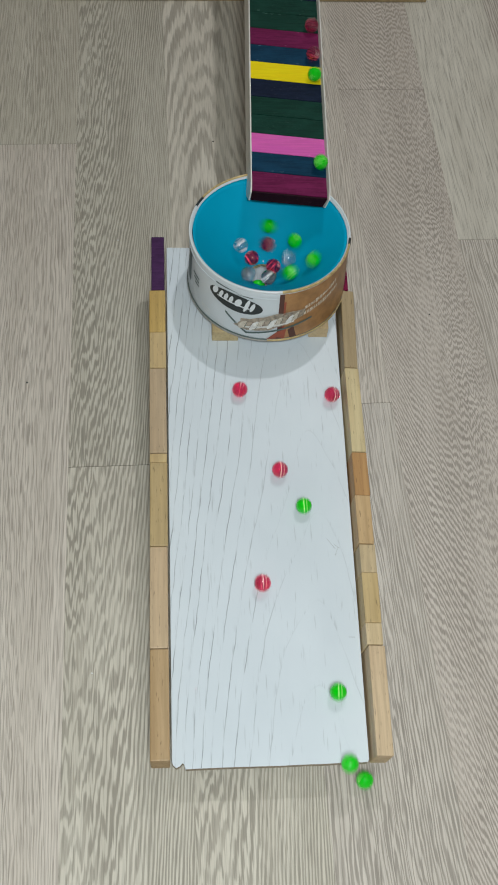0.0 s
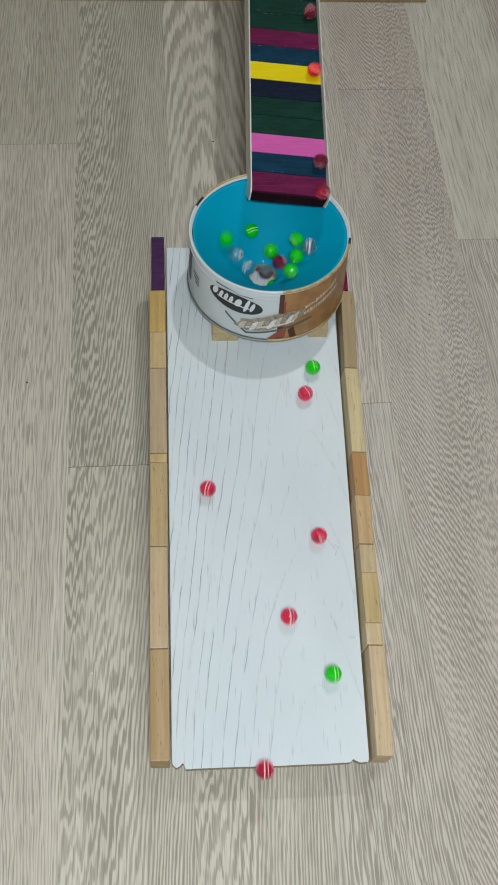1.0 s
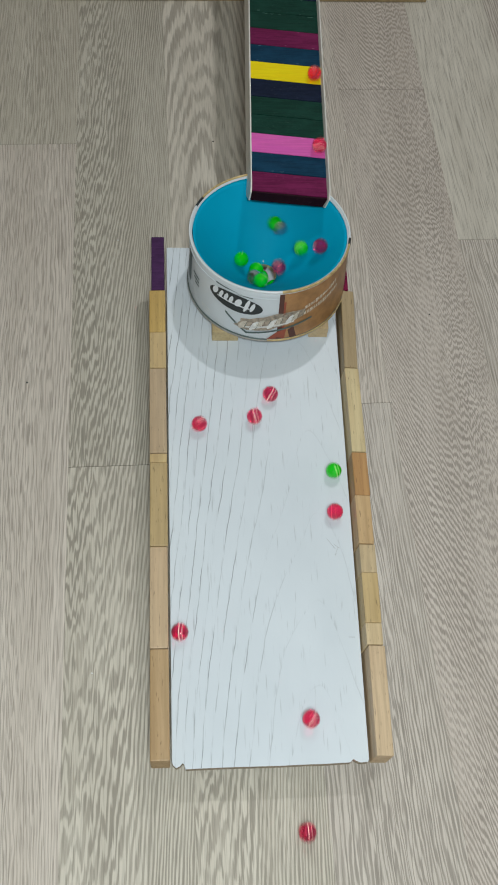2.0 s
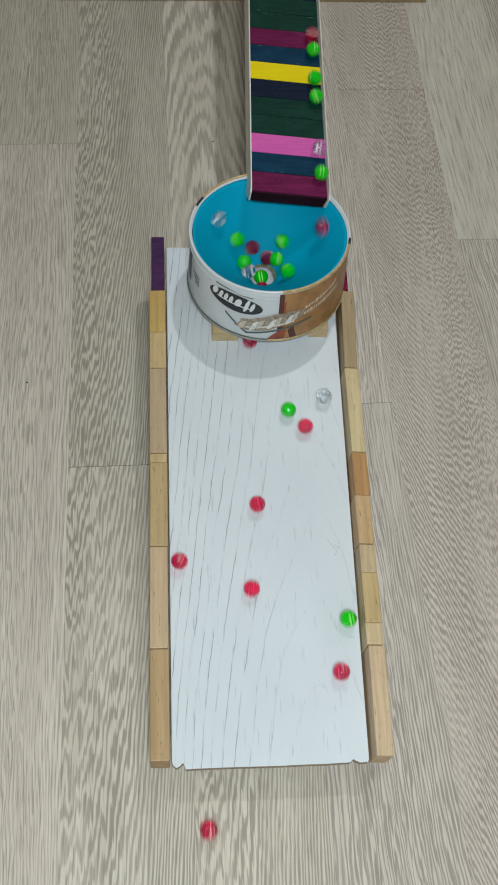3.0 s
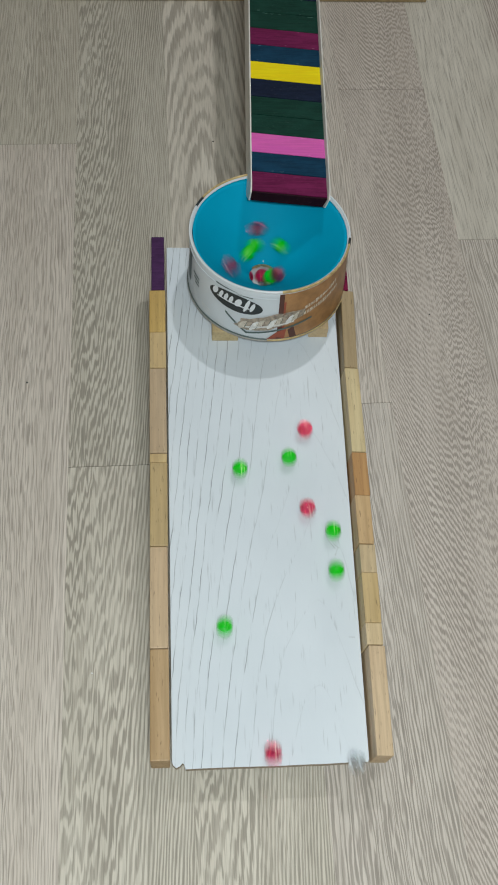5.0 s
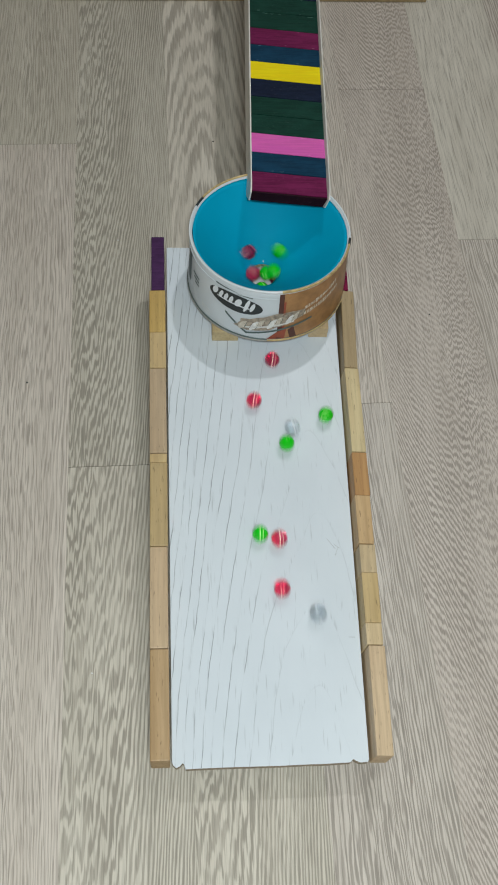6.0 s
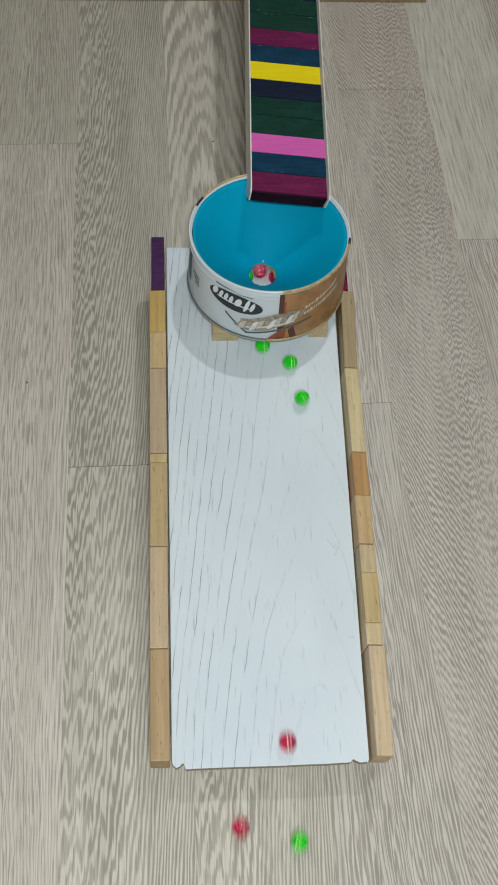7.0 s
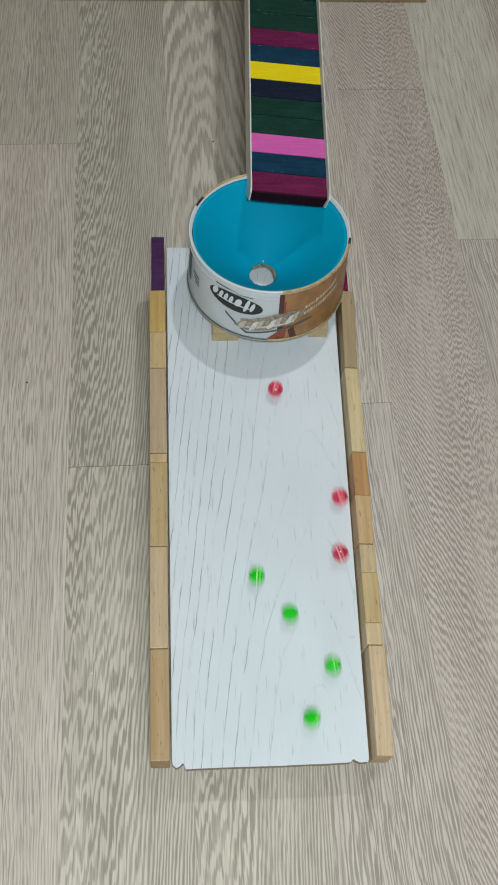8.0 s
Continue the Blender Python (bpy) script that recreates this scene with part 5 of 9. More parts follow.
    walk(marble('green'), rolled([
        (0.00, 0.1682, 0.7597, 0.1811), (0.10, 0.1680, 0.7388, 0.1797), (0.20, 0.1677, 0.7218, 0.1785), (0.30, 0.1674, 0.6988, 0.1769),
        (0.40, 0.1672, 0.6771, 0.1753), (0.50, 0.1666, 0.6330, 0.1723), (0.60, 0.1663, 0.6108, 0.1707), (0.70, 0.1660, 0.5889, 0.1692),
        (0.74, 0.1662, 0.5737, 0.1681), (0.82, 0.1663, 0.5497, 0.1338), (0.86, 0.1550, 0.5113, 0.1314), (0.89, 0.1227, 0.4892, 0.1289),
        (0.93, 0.0850, 0.4931, 0.1264), (0.96, 0.0603, 0.5202, 0.1240), (1.00, 0.0607, 0.5556, 0.1215), (1.03, 0.0688, 0.5702, 0.1215),
        (1.07, 0.0815, 0.5811, 0.1215), (1.10, 0.0972, 0.5868, 0.1215), (1.13, 0.1140, 0.5866, 0.1214), (1.17, 0.1295, 0.5805, 0.1214),
        (1.20, 0.1420, 0.5694, 0.1214), (1.23, 0.1497, 0.5546, 0.1214), (1.27, 0.1517, 0.5380, 0.1213), (1.30, 0.1478, 0.5217, 0.1213),
        (1.33, 0.1384, 0.5079, 0.1213), (1.37, 0.1247, 0.4984, 0.1213), (1.40, 0.1085, 0.4942, 0.1213), (1.43, 0.0919, 0.4960, 0.1212),
        (1.47, 0.0771, 0.5035, 0.1212), (1.50, 0.0658, 0.5158, 0.1212), (1.53, 0.0625, 0.5224, 0.1210), (1.57, 0.0604, 0.5294, 0.1209),
        (1.60, 0.0593, 0.5366, 0.1207), (1.63, 0.0595, 0.5439, 0.1205), (1.67, 0.0607, 0.5510, 0.1204), (1.70, 0.0632, 0.5579, 0.1202),
        (1.73, 0.0666, 0.5642, 0.1200), (1.77, 0.0710, 0.5699, 0.1199), (1.80, 0.0763, 0.5748, 0.1197), (1.83, 0.0823, 0.5788, 0.1195),
        (1.87, 0.0888, 0.5818, 0.1194), (1.90, 0.0958, 0.5836, 0.1192), (1.93, 0.1029, 0.5844, 0.1190), (1.97, 0.1100, 0.5839, 0.1189),
        (2.00, 0.1170, 0.5823, 0.1187), (2.03, 0.1235, 0.5796, 0.1185), (2.07, 0.1296, 0.5759, 0.1184), (2.10, 0.1349, 0.5712, 0.1182),
        (2.13, 0.1394, 0.5657, 0.1180), (2.17, 0.1430, 0.5596, 0.1179), (2.20, 0.1455, 0.5530, 0.1177), (2.23, 0.1468, 0.5461, 0.1175),
        (2.27, 0.1470, 0.5391, 0.1174), (2.30, 0.1461, 0.5321, 0.1172), (2.33, 0.1440, 0.5254, 0.1170), (2.37, 0.1408, 0.5192, 0.1169),
        (2.40, 0.1367, 0.5136, 0.1167), (2.43, 0.1317, 0.5087, 0.1165), (2.47, 0.1260, 0.5048, 0.1164), (2.50, 0.1197, 0.5019, 0.1162),
        (2.53, 0.1130, 0.5001, 0.1160), (2.57, 0.1061, 0.4994, 0.1159), (2.60, 0.0993, 0.4999, 0.1157), (2.63, 0.0926, 0.5016, 0.1155),
        (2.67, 0.0864, 0.5043, 0.1154), (2.70, 0.0807, 0.5081, 0.1152), (2.73, 0.0758, 0.5128, 0.1150), (2.77, 0.0717, 0.5182, 0.1149),
        (2.80, 0.0686, 0.5242, 0.1147), (2.83, 0.0667, 0.5306, 0.1146), (2.87, 0.0658, 0.5373, 0.1144), (2.90, 0.0662, 0.5440, 0.1142),
        (2.93, 0.0676, 0.5505, 0.1141), (2.97, 0.0702, 0.5566, 0.1139), (3.00, 0.0738, 0.5622, 0.1137), (3.03, 0.0838, 0.5705, 0.1130),
        (3.07, 0.0958, 0.5748, 0.1122), (3.10, 0.1085, 0.5747, 0.1114), (3.13, 0.1203, 0.5701, 0.1107), (3.17, 0.1295, 0.5617, 0.1099),
        (3.20, 0.1351, 0.5507, 0.1091), (3.23, 0.1362, 0.5385, 0.1083), (3.27, 0.1329, 0.5269, 0.1076), (3.30, 0.1257, 0.5174, 0.1068),
        (3.33, 0.1155, 0.5115, 0.1060), (3.37, 0.1041, 0.5099, 0.1053), (3.40, 0.0932, 0.5128, 0.1045), (3.43, 0.0844, 0.5197, 0.1037),
        (3.47, 0.0793, 0.5293, 0.1030), (3.50, 0.0801, 0.5471, 0.1022), (3.53, 0.0879, 0.5570, 0.1017), (3.57, 0.0995, 0.5616, 0.1011),
        (3.60, 0.1117, 0.5599, 0.1006), (3.63, 0.1212, 0.5522, 0.1000), (3.67, 0.1254, 0.5409, 0.0994), (3.70, 0.1231, 0.5292, 0.0989),
        (3.73, 0.1152, 0.5205, 0.0983), (3.77, 0.1041, 0.5174, 0.0978), (3.80, 0.0932, 0.5207, 0.0972), (3.83, 0.0861, 0.5292, 0.0967),
        (3.87, 0.0850, 0.5401, 0.0961), (3.90, 0.0902, 0.5494, 0.0956), (3.93, 0.0996, 0.5540, 0.0950), (3.97, 0.1098, 0.5523, 0.0945),
        (4.00, 0.1169, 0.5450, 0.0939), (4.03, 0.1151, 0.5278, 0.0933), (4.07, 0.0990, 0.5229, 0.0928), (4.10, 0.0890, 0.5358, 0.0922),
        (4.13, 0.0976, 0.5490, 0.0916), (4.17, 0.1121, 0.5453, 0.0910), (4.20, 0.1134, 0.5311, 0.0904), (4.26, 0.1190, 0.5590, 0.0747),
        (5.12, 0.1190, 0.5590, 0.0747), (5.30, 0.0908, 0.4528, 0.0681), (5.60, 0.0902, 0.3718, 0.0632), (5.80, 0.0889, 0.3059, 0.0591),
        (5.90, 0.0888, 0.2598, 0.0563), (6.00, 0.0885, 0.2224, 0.0540), (6.10, 0.0879, 0.1938, 0.0523), (6.20, 0.0868, 0.1672, 0.0506),
        (6.30, 0.0867, 0.1248, 0.0481), (6.40, 0.0860, 0.0813, 0.0454), (6.50, 0.0872, 0.0354, 0.0426), (6.59, 0.0894, -0.0090, 0.0396),
        (6.70, 0.0622, -0.0725, 0.0084), (6.80, 0.0450, -0.0970, 0.0084), (6.90, 0.0286, -0.1202, 0.0084), (7.05, 0.0106, -0.1459, 0.0084),
        (7.40, -0.0066, -0.1704, 0.0084),]))
    walk(marble('green'), rolled([
        (0.00, 0.1695, 1.0525, 0.2016), (1.95, 0.1695, 1.0525, 0.2016), (2.50, 0.1679, 0.7343, 0.1793), (2.80, 0.1671, 0.6728, 0.1750),
        (2.90, 0.1668, 0.6498, 0.1734), (3.00, 0.1663, 0.6091, 0.1706), (3.10, 0.1661, 0.5921, 0.1694), (3.18, 0.1661, 0.5721, 0.1680),
        (3.26, 0.1663, 0.5497, 0.1338), (3.29, 0.1618, 0.5494, 0.1301), (3.33, 0.1573, 0.5491, 0.1264), (3.36, 0.1529, 0.5486, 0.1228),
        (3.40, 0.1484, 0.5481, 0.1191), (3.43, 0.1440, 0.5475, 0.1154), (3.47, 0.1395, 0.5468, 0.1117), (3.50, 0.1350, 0.5463, 0.1080),
        (3.53, 0.1349, 0.5331, 0.1076), (3.57, 0.1294, 0.5212, 0.1072), (3.60, 0.1196, 0.5126, 0.1068), (3.63, 0.1072, 0.5089, 0.1064),
        (3.67, 0.0946, 0.5107, 0.1060), (3.70, 0.0839, 0.5176, 0.1056), (3.73, 0.0773, 0.5282, 0.1052), (3.77, 0.0758, 0.5405, 0.1048),
        (3.80, 0.0798, 0.5522, 0.1044), (3.83, 0.0884, 0.5609, 0.1040), (3.87, 0.0998, 0.5649, 0.1036), (3.90, 0.1118, 0.5634, 0.1032),
        (3.93, 0.1218, 0.5569, 0.1028), (3.97, 0.1277, 0.5466, 0.1024), (4.00, 0.1285, 0.5348, 0.1020), (4.03, 0.1194, 0.5205, 0.1007),
        (4.07, 0.1038, 0.5157, 0.0994), (4.10, 0.0896, 0.5223, 0.0982), (4.13, 0.0841, 0.5362, 0.0969), (4.17, 0.0900, 0.5493, 0.0956),
        (4.20, 0.1031, 0.5535, 0.0943), (4.23, 0.1144, 0.5465, 0.0930), (4.27, 0.1160, 0.5340, 0.0917), (4.30, 0.1079, 0.5258, 0.0904),
        (4.36, 0.1360, 0.5590, 0.0747), (5.42, 0.1360, 0.5590, 0.0747), (5.60, 0.1107, 0.4498, 0.0679), (5.80, 0.1134, 0.4008, 0.0649),
        (5.90, 0.1175, 0.3599, 0.0624), (6.00, 0.1205, 0.3257, 0.0603), (6.10, 0.1221, 0.2997, 0.0587), (6.20, 0.1236, 0.2729, 0.0571),
        (6.30, 0.1288, 0.2324, 0.0546), (6.40, 0.1319, 0.1891, 0.0520), (6.50, 0.1368, 0.1422, 0.0491), (6.60, 0.1413, 0.0955, 0.0463),
        (6.70, 0.1487, 0.0279, 0.0421), (6.80, 0.1527, -0.0086, 0.0399), (6.90, 0.1574, -0.0776, 0.0084), (7.00, 0.1618, -0.1431, 0.0084),
        (7.15, 0.1667, -0.2155, 0.0084), (7.50, 0.1713, -0.2844, 0.0084),]))
    walk(marble('green'), rolled([
        (0.00, 0.1695, 1.0875, 0.2040), (2.05, 0.1695, 1.0875, 0.2040), (2.60, 0.1696, 0.8275, 0.1859), (2.80, 0.1687, 0.7819, 0.1827),
        (2.90, 0.1683, 0.7625, 0.1813), (3.00, 0.1678, 0.7244, 0.1787), (3.10, 0.1676, 0.7076, 0.1775), (3.20, 0.1672, 0.6822, 0.1757),
        (3.30, 0.1669, 0.6591, 0.1741), (3.40, 0.1667, 0.6406, 0.1728), (3.50, 0.1661, 0.5929, 0.1695), (3.55, 0.1661, 0.5721, 0.1680),
        (3.63, 0.1663, 0.5497, 0.1338), (3.66, 0.1636, 0.5377, 0.1313), (3.70, 0.1587, 0.5266, 0.1289), (3.73, 0.1519, 0.5170, 0.1264),
        (3.76, 0.1434, 0.5093, 0.1239), (3.80, 0.1338, 0.5036, 0.1215), (3.83, 0.1234, 0.5004, 0.1190), (3.87, 0.1130, 0.4996, 0.1165),
        (3.90, 0.1031, 0.5012, 0.1141), (3.93, 0.0942, 0.5051, 0.1116), (3.97, 0.0871, 0.5109, 0.1091), (4.00, 0.0820, 0.5181, 0.1066),
        (4.03, 0.0750, 0.5346, 0.1058), (4.07, 0.0789, 0.5518, 0.1050), (4.10, 0.0920, 0.5631, 0.1042), (4.13, 0.1090, 0.5643, 0.1033),
        (4.17, 0.1230, 0.5549, 0.1025), (4.20, 0.1282, 0.5392, 0.1017), (4.23, 0.1226, 0.5239, 0.1008), (4.27, 0.1088, 0.5158, 0.1000),
        (4.30, 0.0935, 0.5184, 0.0992), (4.33, 0.0839, 0.5302, 0.0983), (4.37, 0.0848, 0.5448, 0.0975), (4.40, 0.0952, 0.5547, 0.0967),
        (4.43, 0.1093, 0.5544, 0.0958), (4.47, 0.1187, 0.5444, 0.0950), (4.50, 0.1180, 0.5309, 0.0942), (4.53, 0.1046, 0.5207, 0.0945),
        (4.57, 0.0890, 0.5279, 0.0948), (4.60, 0.0878, 0.5452, 0.0952), (4.63, 0.1025, 0.5550, 0.0955), (4.67, 0.1184, 0.5471, 0.0958),
        (4.70, 0.1197, 0.5292, 0.0961), (4.73, 0.1057, 0.5200, 0.0953), (4.76, 0.0907, 0.5262, 0.0945), (4.79, 0.0881, 0.5416, 0.0937),
        (4.83, 0.0996, 0.5513, 0.0929), (4.86, 0.1133, 0.5460, 0.0921), (4.89, 0.1149, 0.5321, 0.0912), (4.92, 0.1041, 0.5247, 0.0904),
        (4.98, 0.0850, 0.5250, 0.0726), (5.52, 0.0850, 0.5250, 0.0726), (5.70, 0.1322, 0.4543, 0.0682), (5.80, 0.1472, 0.4416, 0.0674),
        (5.90, 0.1708, 0.3956, 0.0646), (6.00, 0.1640, 0.3596, 0.0624), (6.10, 0.1593, 0.3349, 0.0609), (6.20, 0.1558, 0.3093, 0.0593),
        (6.30, 0.1501, 0.2695, 0.0569), (6.40, 0.1445, 0.2279, 0.0544), (6.50, 0.1419, 0.1871, 0.0519), (6.60, 0.1362, 0.1427, 0.0491),
        (6.70, 0.1281, 0.0822, 0.0454), (6.80, 0.1251, 0.0508, 0.0435), (6.89, 0.1233, -0.0090, 0.0396), (7.00, 0.1142, -0.0638, 0.0084),
        (7.10, 0.1057, -0.1192, 0.0084), (7.25, 0.0963, -0.1805, 0.0084), (7.60, 0.0873, -0.2388, 0.0084),]))
    walk(marble('green'), rolled([
        (0.00, 0.1696, 1.1050, 0.2053), (2.05, 0.1696, 1.1050, 0.2053), (2.60, 0.1699, 0.8568, 0.1879), (2.80, 0.1692, 0.8074, 0.1845),
        (2.90, 0.1687, 0.7848, 0.1829), (3.00, 0.1682, 0.7542, 0.1807), (3.10, 0.1678, 0.7298, 0.1790), (3.20, 0.1676, 0.7138, 0.1779),
        (3.30, 0.1674, 0.6979, 0.1768), (3.40, 0.1671, 0.6745, 0.1752), (3.50, 0.1666, 0.6347, 0.1724), (3.60, 0.1660, 0.5889, 0.1692),
        (3.63, 0.1661, 0.5721, 0.1680), (3.71, 0.1663, 0.5497, 0.1338), (3.74, 0.1587, 0.5185, 0.1313), (3.77, 0.1366, 0.4962, 0.1287),
        (3.81, 0.1069, 0.4892, 0.1262), (3.84, 0.0792, 0.4992, 0.1237), (3.87, 0.0625, 0.5221, 0.1211), (3.90, 0.0623, 0.5495, 0.1186),
        (3.94, 0.0780, 0.5707, 0.1161), (3.97, 0.1026, 0.5775, 0.1135), (4.00, 0.1253, 0.5675, 0.1110), (4.03, 0.1374, 0.5479, 0.1103),
        (4.07, 0.1347, 0.5253, 0.1096), (4.10, 0.1185, 0.5097, 0.1089), (4.13, 0.0964, 0.5080, 0.1081), (4.17, 0.0787, 0.5209, 0.1074),
        (4.20, 0.0739, 0.5418, 0.1067), (4.23, 0.0841, 0.5604, 0.1060), (4.27, 0.1038, 0.5672, 0.1053), (4.30, 0.1227, 0.5590, 0.1046),
        (4.33, 0.1308, 0.5403, 0.1038), (4.37, 0.1238, 0.5214, 0.1031), (4.40, 0.1059, 0.5129, 0.1024), (4.43, 0.0877, 0.5194, 0.1017),
        (4.47, 0.0798, 0.5366, 0.1010), (4.50, 0.0869, 0.5539, 0.1003), (4.53, 0.0935, 0.5590, 0.1005), (4.57, 0.1016, 0.5615, 0.1008),
        (4.60, 0.1101, 0.5610, 0.1010), (4.63, 0.1179, 0.5576, 0.1013), (4.67, 0.1241, 0.5516, 0.1016), (4.70, 0.1278, 0.5438, 0.1018),
        (4.73, 0.1244, 0.5274, 0.1006), (4.77, 0.1116, 0.5174, 0.0993), (4.80, 0.0960, 0.5185, 0.0980), (4.83, 0.0859, 0.5295, 0.0968),
        (4.87, 0.0867, 0.5438, 0.0955), (4.90, 0.0973, 0.5524, 0.0942), (4.93, 0.1103, 0.5499, 0.0930), (4.96, 0.1162, 0.5389, 0.0917),
        (5.00, 0.1114, 0.5283, 0.0904), (5.06, 0.1020, 0.5250, 0.0726), (6.52, 0.1020, 0.5250, 0.0726), (6.70, 0.1093, 0.4476, 0.0678),
        (6.80, 0.1163, 0.4364, 0.0671), (6.90, 0.1278, 0.4065, 0.0653), (7.00, 0.1398, 0.3808, 0.0637), (7.10, 0.1497, 0.3535, 0.0620),
        (7.20, 0.1586, 0.3342, 0.0609), (7.40, 0.1661, 0.2719, 0.0570), (7.50, 0.1621, 0.2420, 0.0552), (7.60, 0.1545, 0.2063, 0.0530),
        (7.70, 0.1461, 0.1582, 0.0501), (7.80, 0.1422, 0.1329, 0.0485), (8.00, 0.1290, 0.0376, 0.0427),]))
    walk(marble('green'), rolled([
        (0.00, 0.1696, 1.1225, 0.2065), (2.25, 0.1696, 1.1225, 0.2065), (2.80, 0.1699, 0.8548, 0.1878), (2.90, 0.1698, 0.8333, 0.1863),
        (3.00, 0.1691, 0.8007, 0.1840), (3.10, 0.1686, 0.7792, 0.1825), (3.20, 0.1683, 0.7625, 0.1813), (3.30, 0.1680, 0.7460, 0.1802),
        (3.40, 0.1678, 0.7262, 0.1788), (3.50, 0.1673, 0.6900, 0.1763), (3.60, 0.1668, 0.6515, 0.1736), (3.70, 0.1662, 0.5745, 0.1682),
        (3.78, 0.1663, 0.5497, 0.1338), (3.81, 0.1611, 0.5240, 0.1315), (3.84, 0.1459, 0.5034, 0.1292), (3.87, 0.1237, 0.4917, 0.1269),
        (3.91, 0.0994, 0.4911, 0.1246), (3.94, 0.0782, 0.5014, 0.1223), (3.97, 0.0649, 0.5198, 0.1200), (4.00, 0.0624, 0.5416, 0.1177),
        (4.03, 0.0715, 0.5652, 0.1169), (4.07, 0.0924, 0.5790, 0.1162), (4.10, 0.1172, 0.5780, 0.1155), (4.13, 0.1365, 0.5628, 0.1148),
        (4.17, 0.1431, 0.5393, 0.1140), (4.20, 0.1344, 0.5167, 0.1133), (4.23, 0.1142, 0.5040, 0.1126), (4.27, 0.0907, 0.5061, 0.1119),
        (4.30, 0.0737, 0.5220, 0.1112), (4.33, 0.0703, 0.5446, 0.1104), (4.37, 0.0818, 0.5641, 0.1097), (4.40, 0.1027, 0.5718, 0.1090),
        (4.43, 0.1236, 0.5644, 0.1083), (4.47, 0.1346, 0.5454, 0.1075), (4.50, 0.1306, 0.5241, 0.1068), (4.53, 0.1177, 0.5116, 0.1068),
        (4.57, 0.0998, 0.5086, 0.1069), (4.60, 0.0835, 0.5163, 0.1069), (4.63, 0.0743, 0.5319, 0.1070), (4.67, 0.0756, 0.5500, 0.1070),
        (4.70, 0.0869, 0.5641, 0.1070), (4.73, 0.1051, 0.5685, 0.1063), (4.77, 0.1222, 0.5612, 0.1056), (4.80, 0.1313, 0.5453, 0.1049),
        (4.83, 0.1289, 0.5273, 0.1042), (4.87, 0.1162, 0.5148, 0.1035), (4.90, 0.0987, 0.5129, 0.1028), (4.93, 0.0843, 0.5223, 0.1021),
        (4.97, 0.0794, 0.5384, 0.1014), (5.00, 0.0860, 0.5535, 0.1006), (5.03, 0.1008, 0.5604, 0.0999), (5.07, 0.1161, 0.5556, 0.0992),
        (5.10, 0.1240, 0.5420, 0.0985), (5.13, 0.1205, 0.5268, 0.0978), (5.17, 0.1077, 0.5185, 0.0971), (5.20, 0.0932, 0.5217, 0.0964),
        (5.23, 0.0856, 0.5339, 0.0957), (5.27, 0.0894, 0.5475, 0.0950), (5.30, 0.1018, 0.5534, 0.0943), (5.33, 0.1141, 0.5479, 0.0936),
        (5.37, 0.1176, 0.5353, 0.0928), (5.40, 0.1100, 0.5249, 0.0921), (5.43, 0.0978, 0.5247, 0.0914), (5.47, 0.0909, 0.5337, 0.0907),
        (5.50, 0.0938, 0.5439, 0.0900), (5.53, 0.1031, 0.5472, 0.0893), (5.57, 0.1109, 0.5421, 0.0886), (5.60, 0.1113, 0.5334, 0.0879),
        (5.63, 0.1051, 0.5283, 0.0872), (5.67, 0.0981, 0.5300, 0.0865), (5.70, 0.0957, 0.5359, 0.0858), (5.73, 0.0987, 0.5407, 0.0851),
        (5.77, 0.1039, 0.5418, 0.0851), (5.80, 0.1080, 0.5382, 0.0851), (5.83, 0.1071, 0.5323, 0.0851), (5.87, 0.1015, 0.5300, 0.0851),
        (5.90, 0.0968, 0.5337, 0.0851), (5.93, 0.0977, 0.5397, 0.0851), (5.97, 0.1033, 0.5419, 0.0851), (6.00, 0.1080, 0.5382, 0.0851),
        (6.03, 0.1064, 0.5315, 0.0851), (6.07, 0.0993, 0.5299, 0.0859), (6.10, 0.0944, 0.5372, 0.0870), (6.13, 0.1004, 0.5456, 0.0882),
        (6.17, 0.1116, 0.5425, 0.0893), (6.20, 0.1126, 0.5297, 0.0904), (6.26, 0.1190, 0.5250, 0.0726), (6.72, 0.1190, 0.5250, 0.0726),
        (6.90, 0.1269, 0.4483, 0.0678), (7.00, 0.1295, 0.4261, 0.0665), (7.10, 0.1305, 0.3993, 0.0648), (7.20, 0.1319, 0.3815, 0.0637),
        (7.40, 0.1360, 0.3256, 0.0603), (7.50, 0.1406, 0.2949, 0.0585), (7.60, 0.1412, 0.2568, 0.0561), (7.70, 0.1450, 0.2088, 0.0532),
        (7.80, 0.1456, 0.1847, 0.0517), (8.00, 0.1520, 0.0866, 0.0457),]))
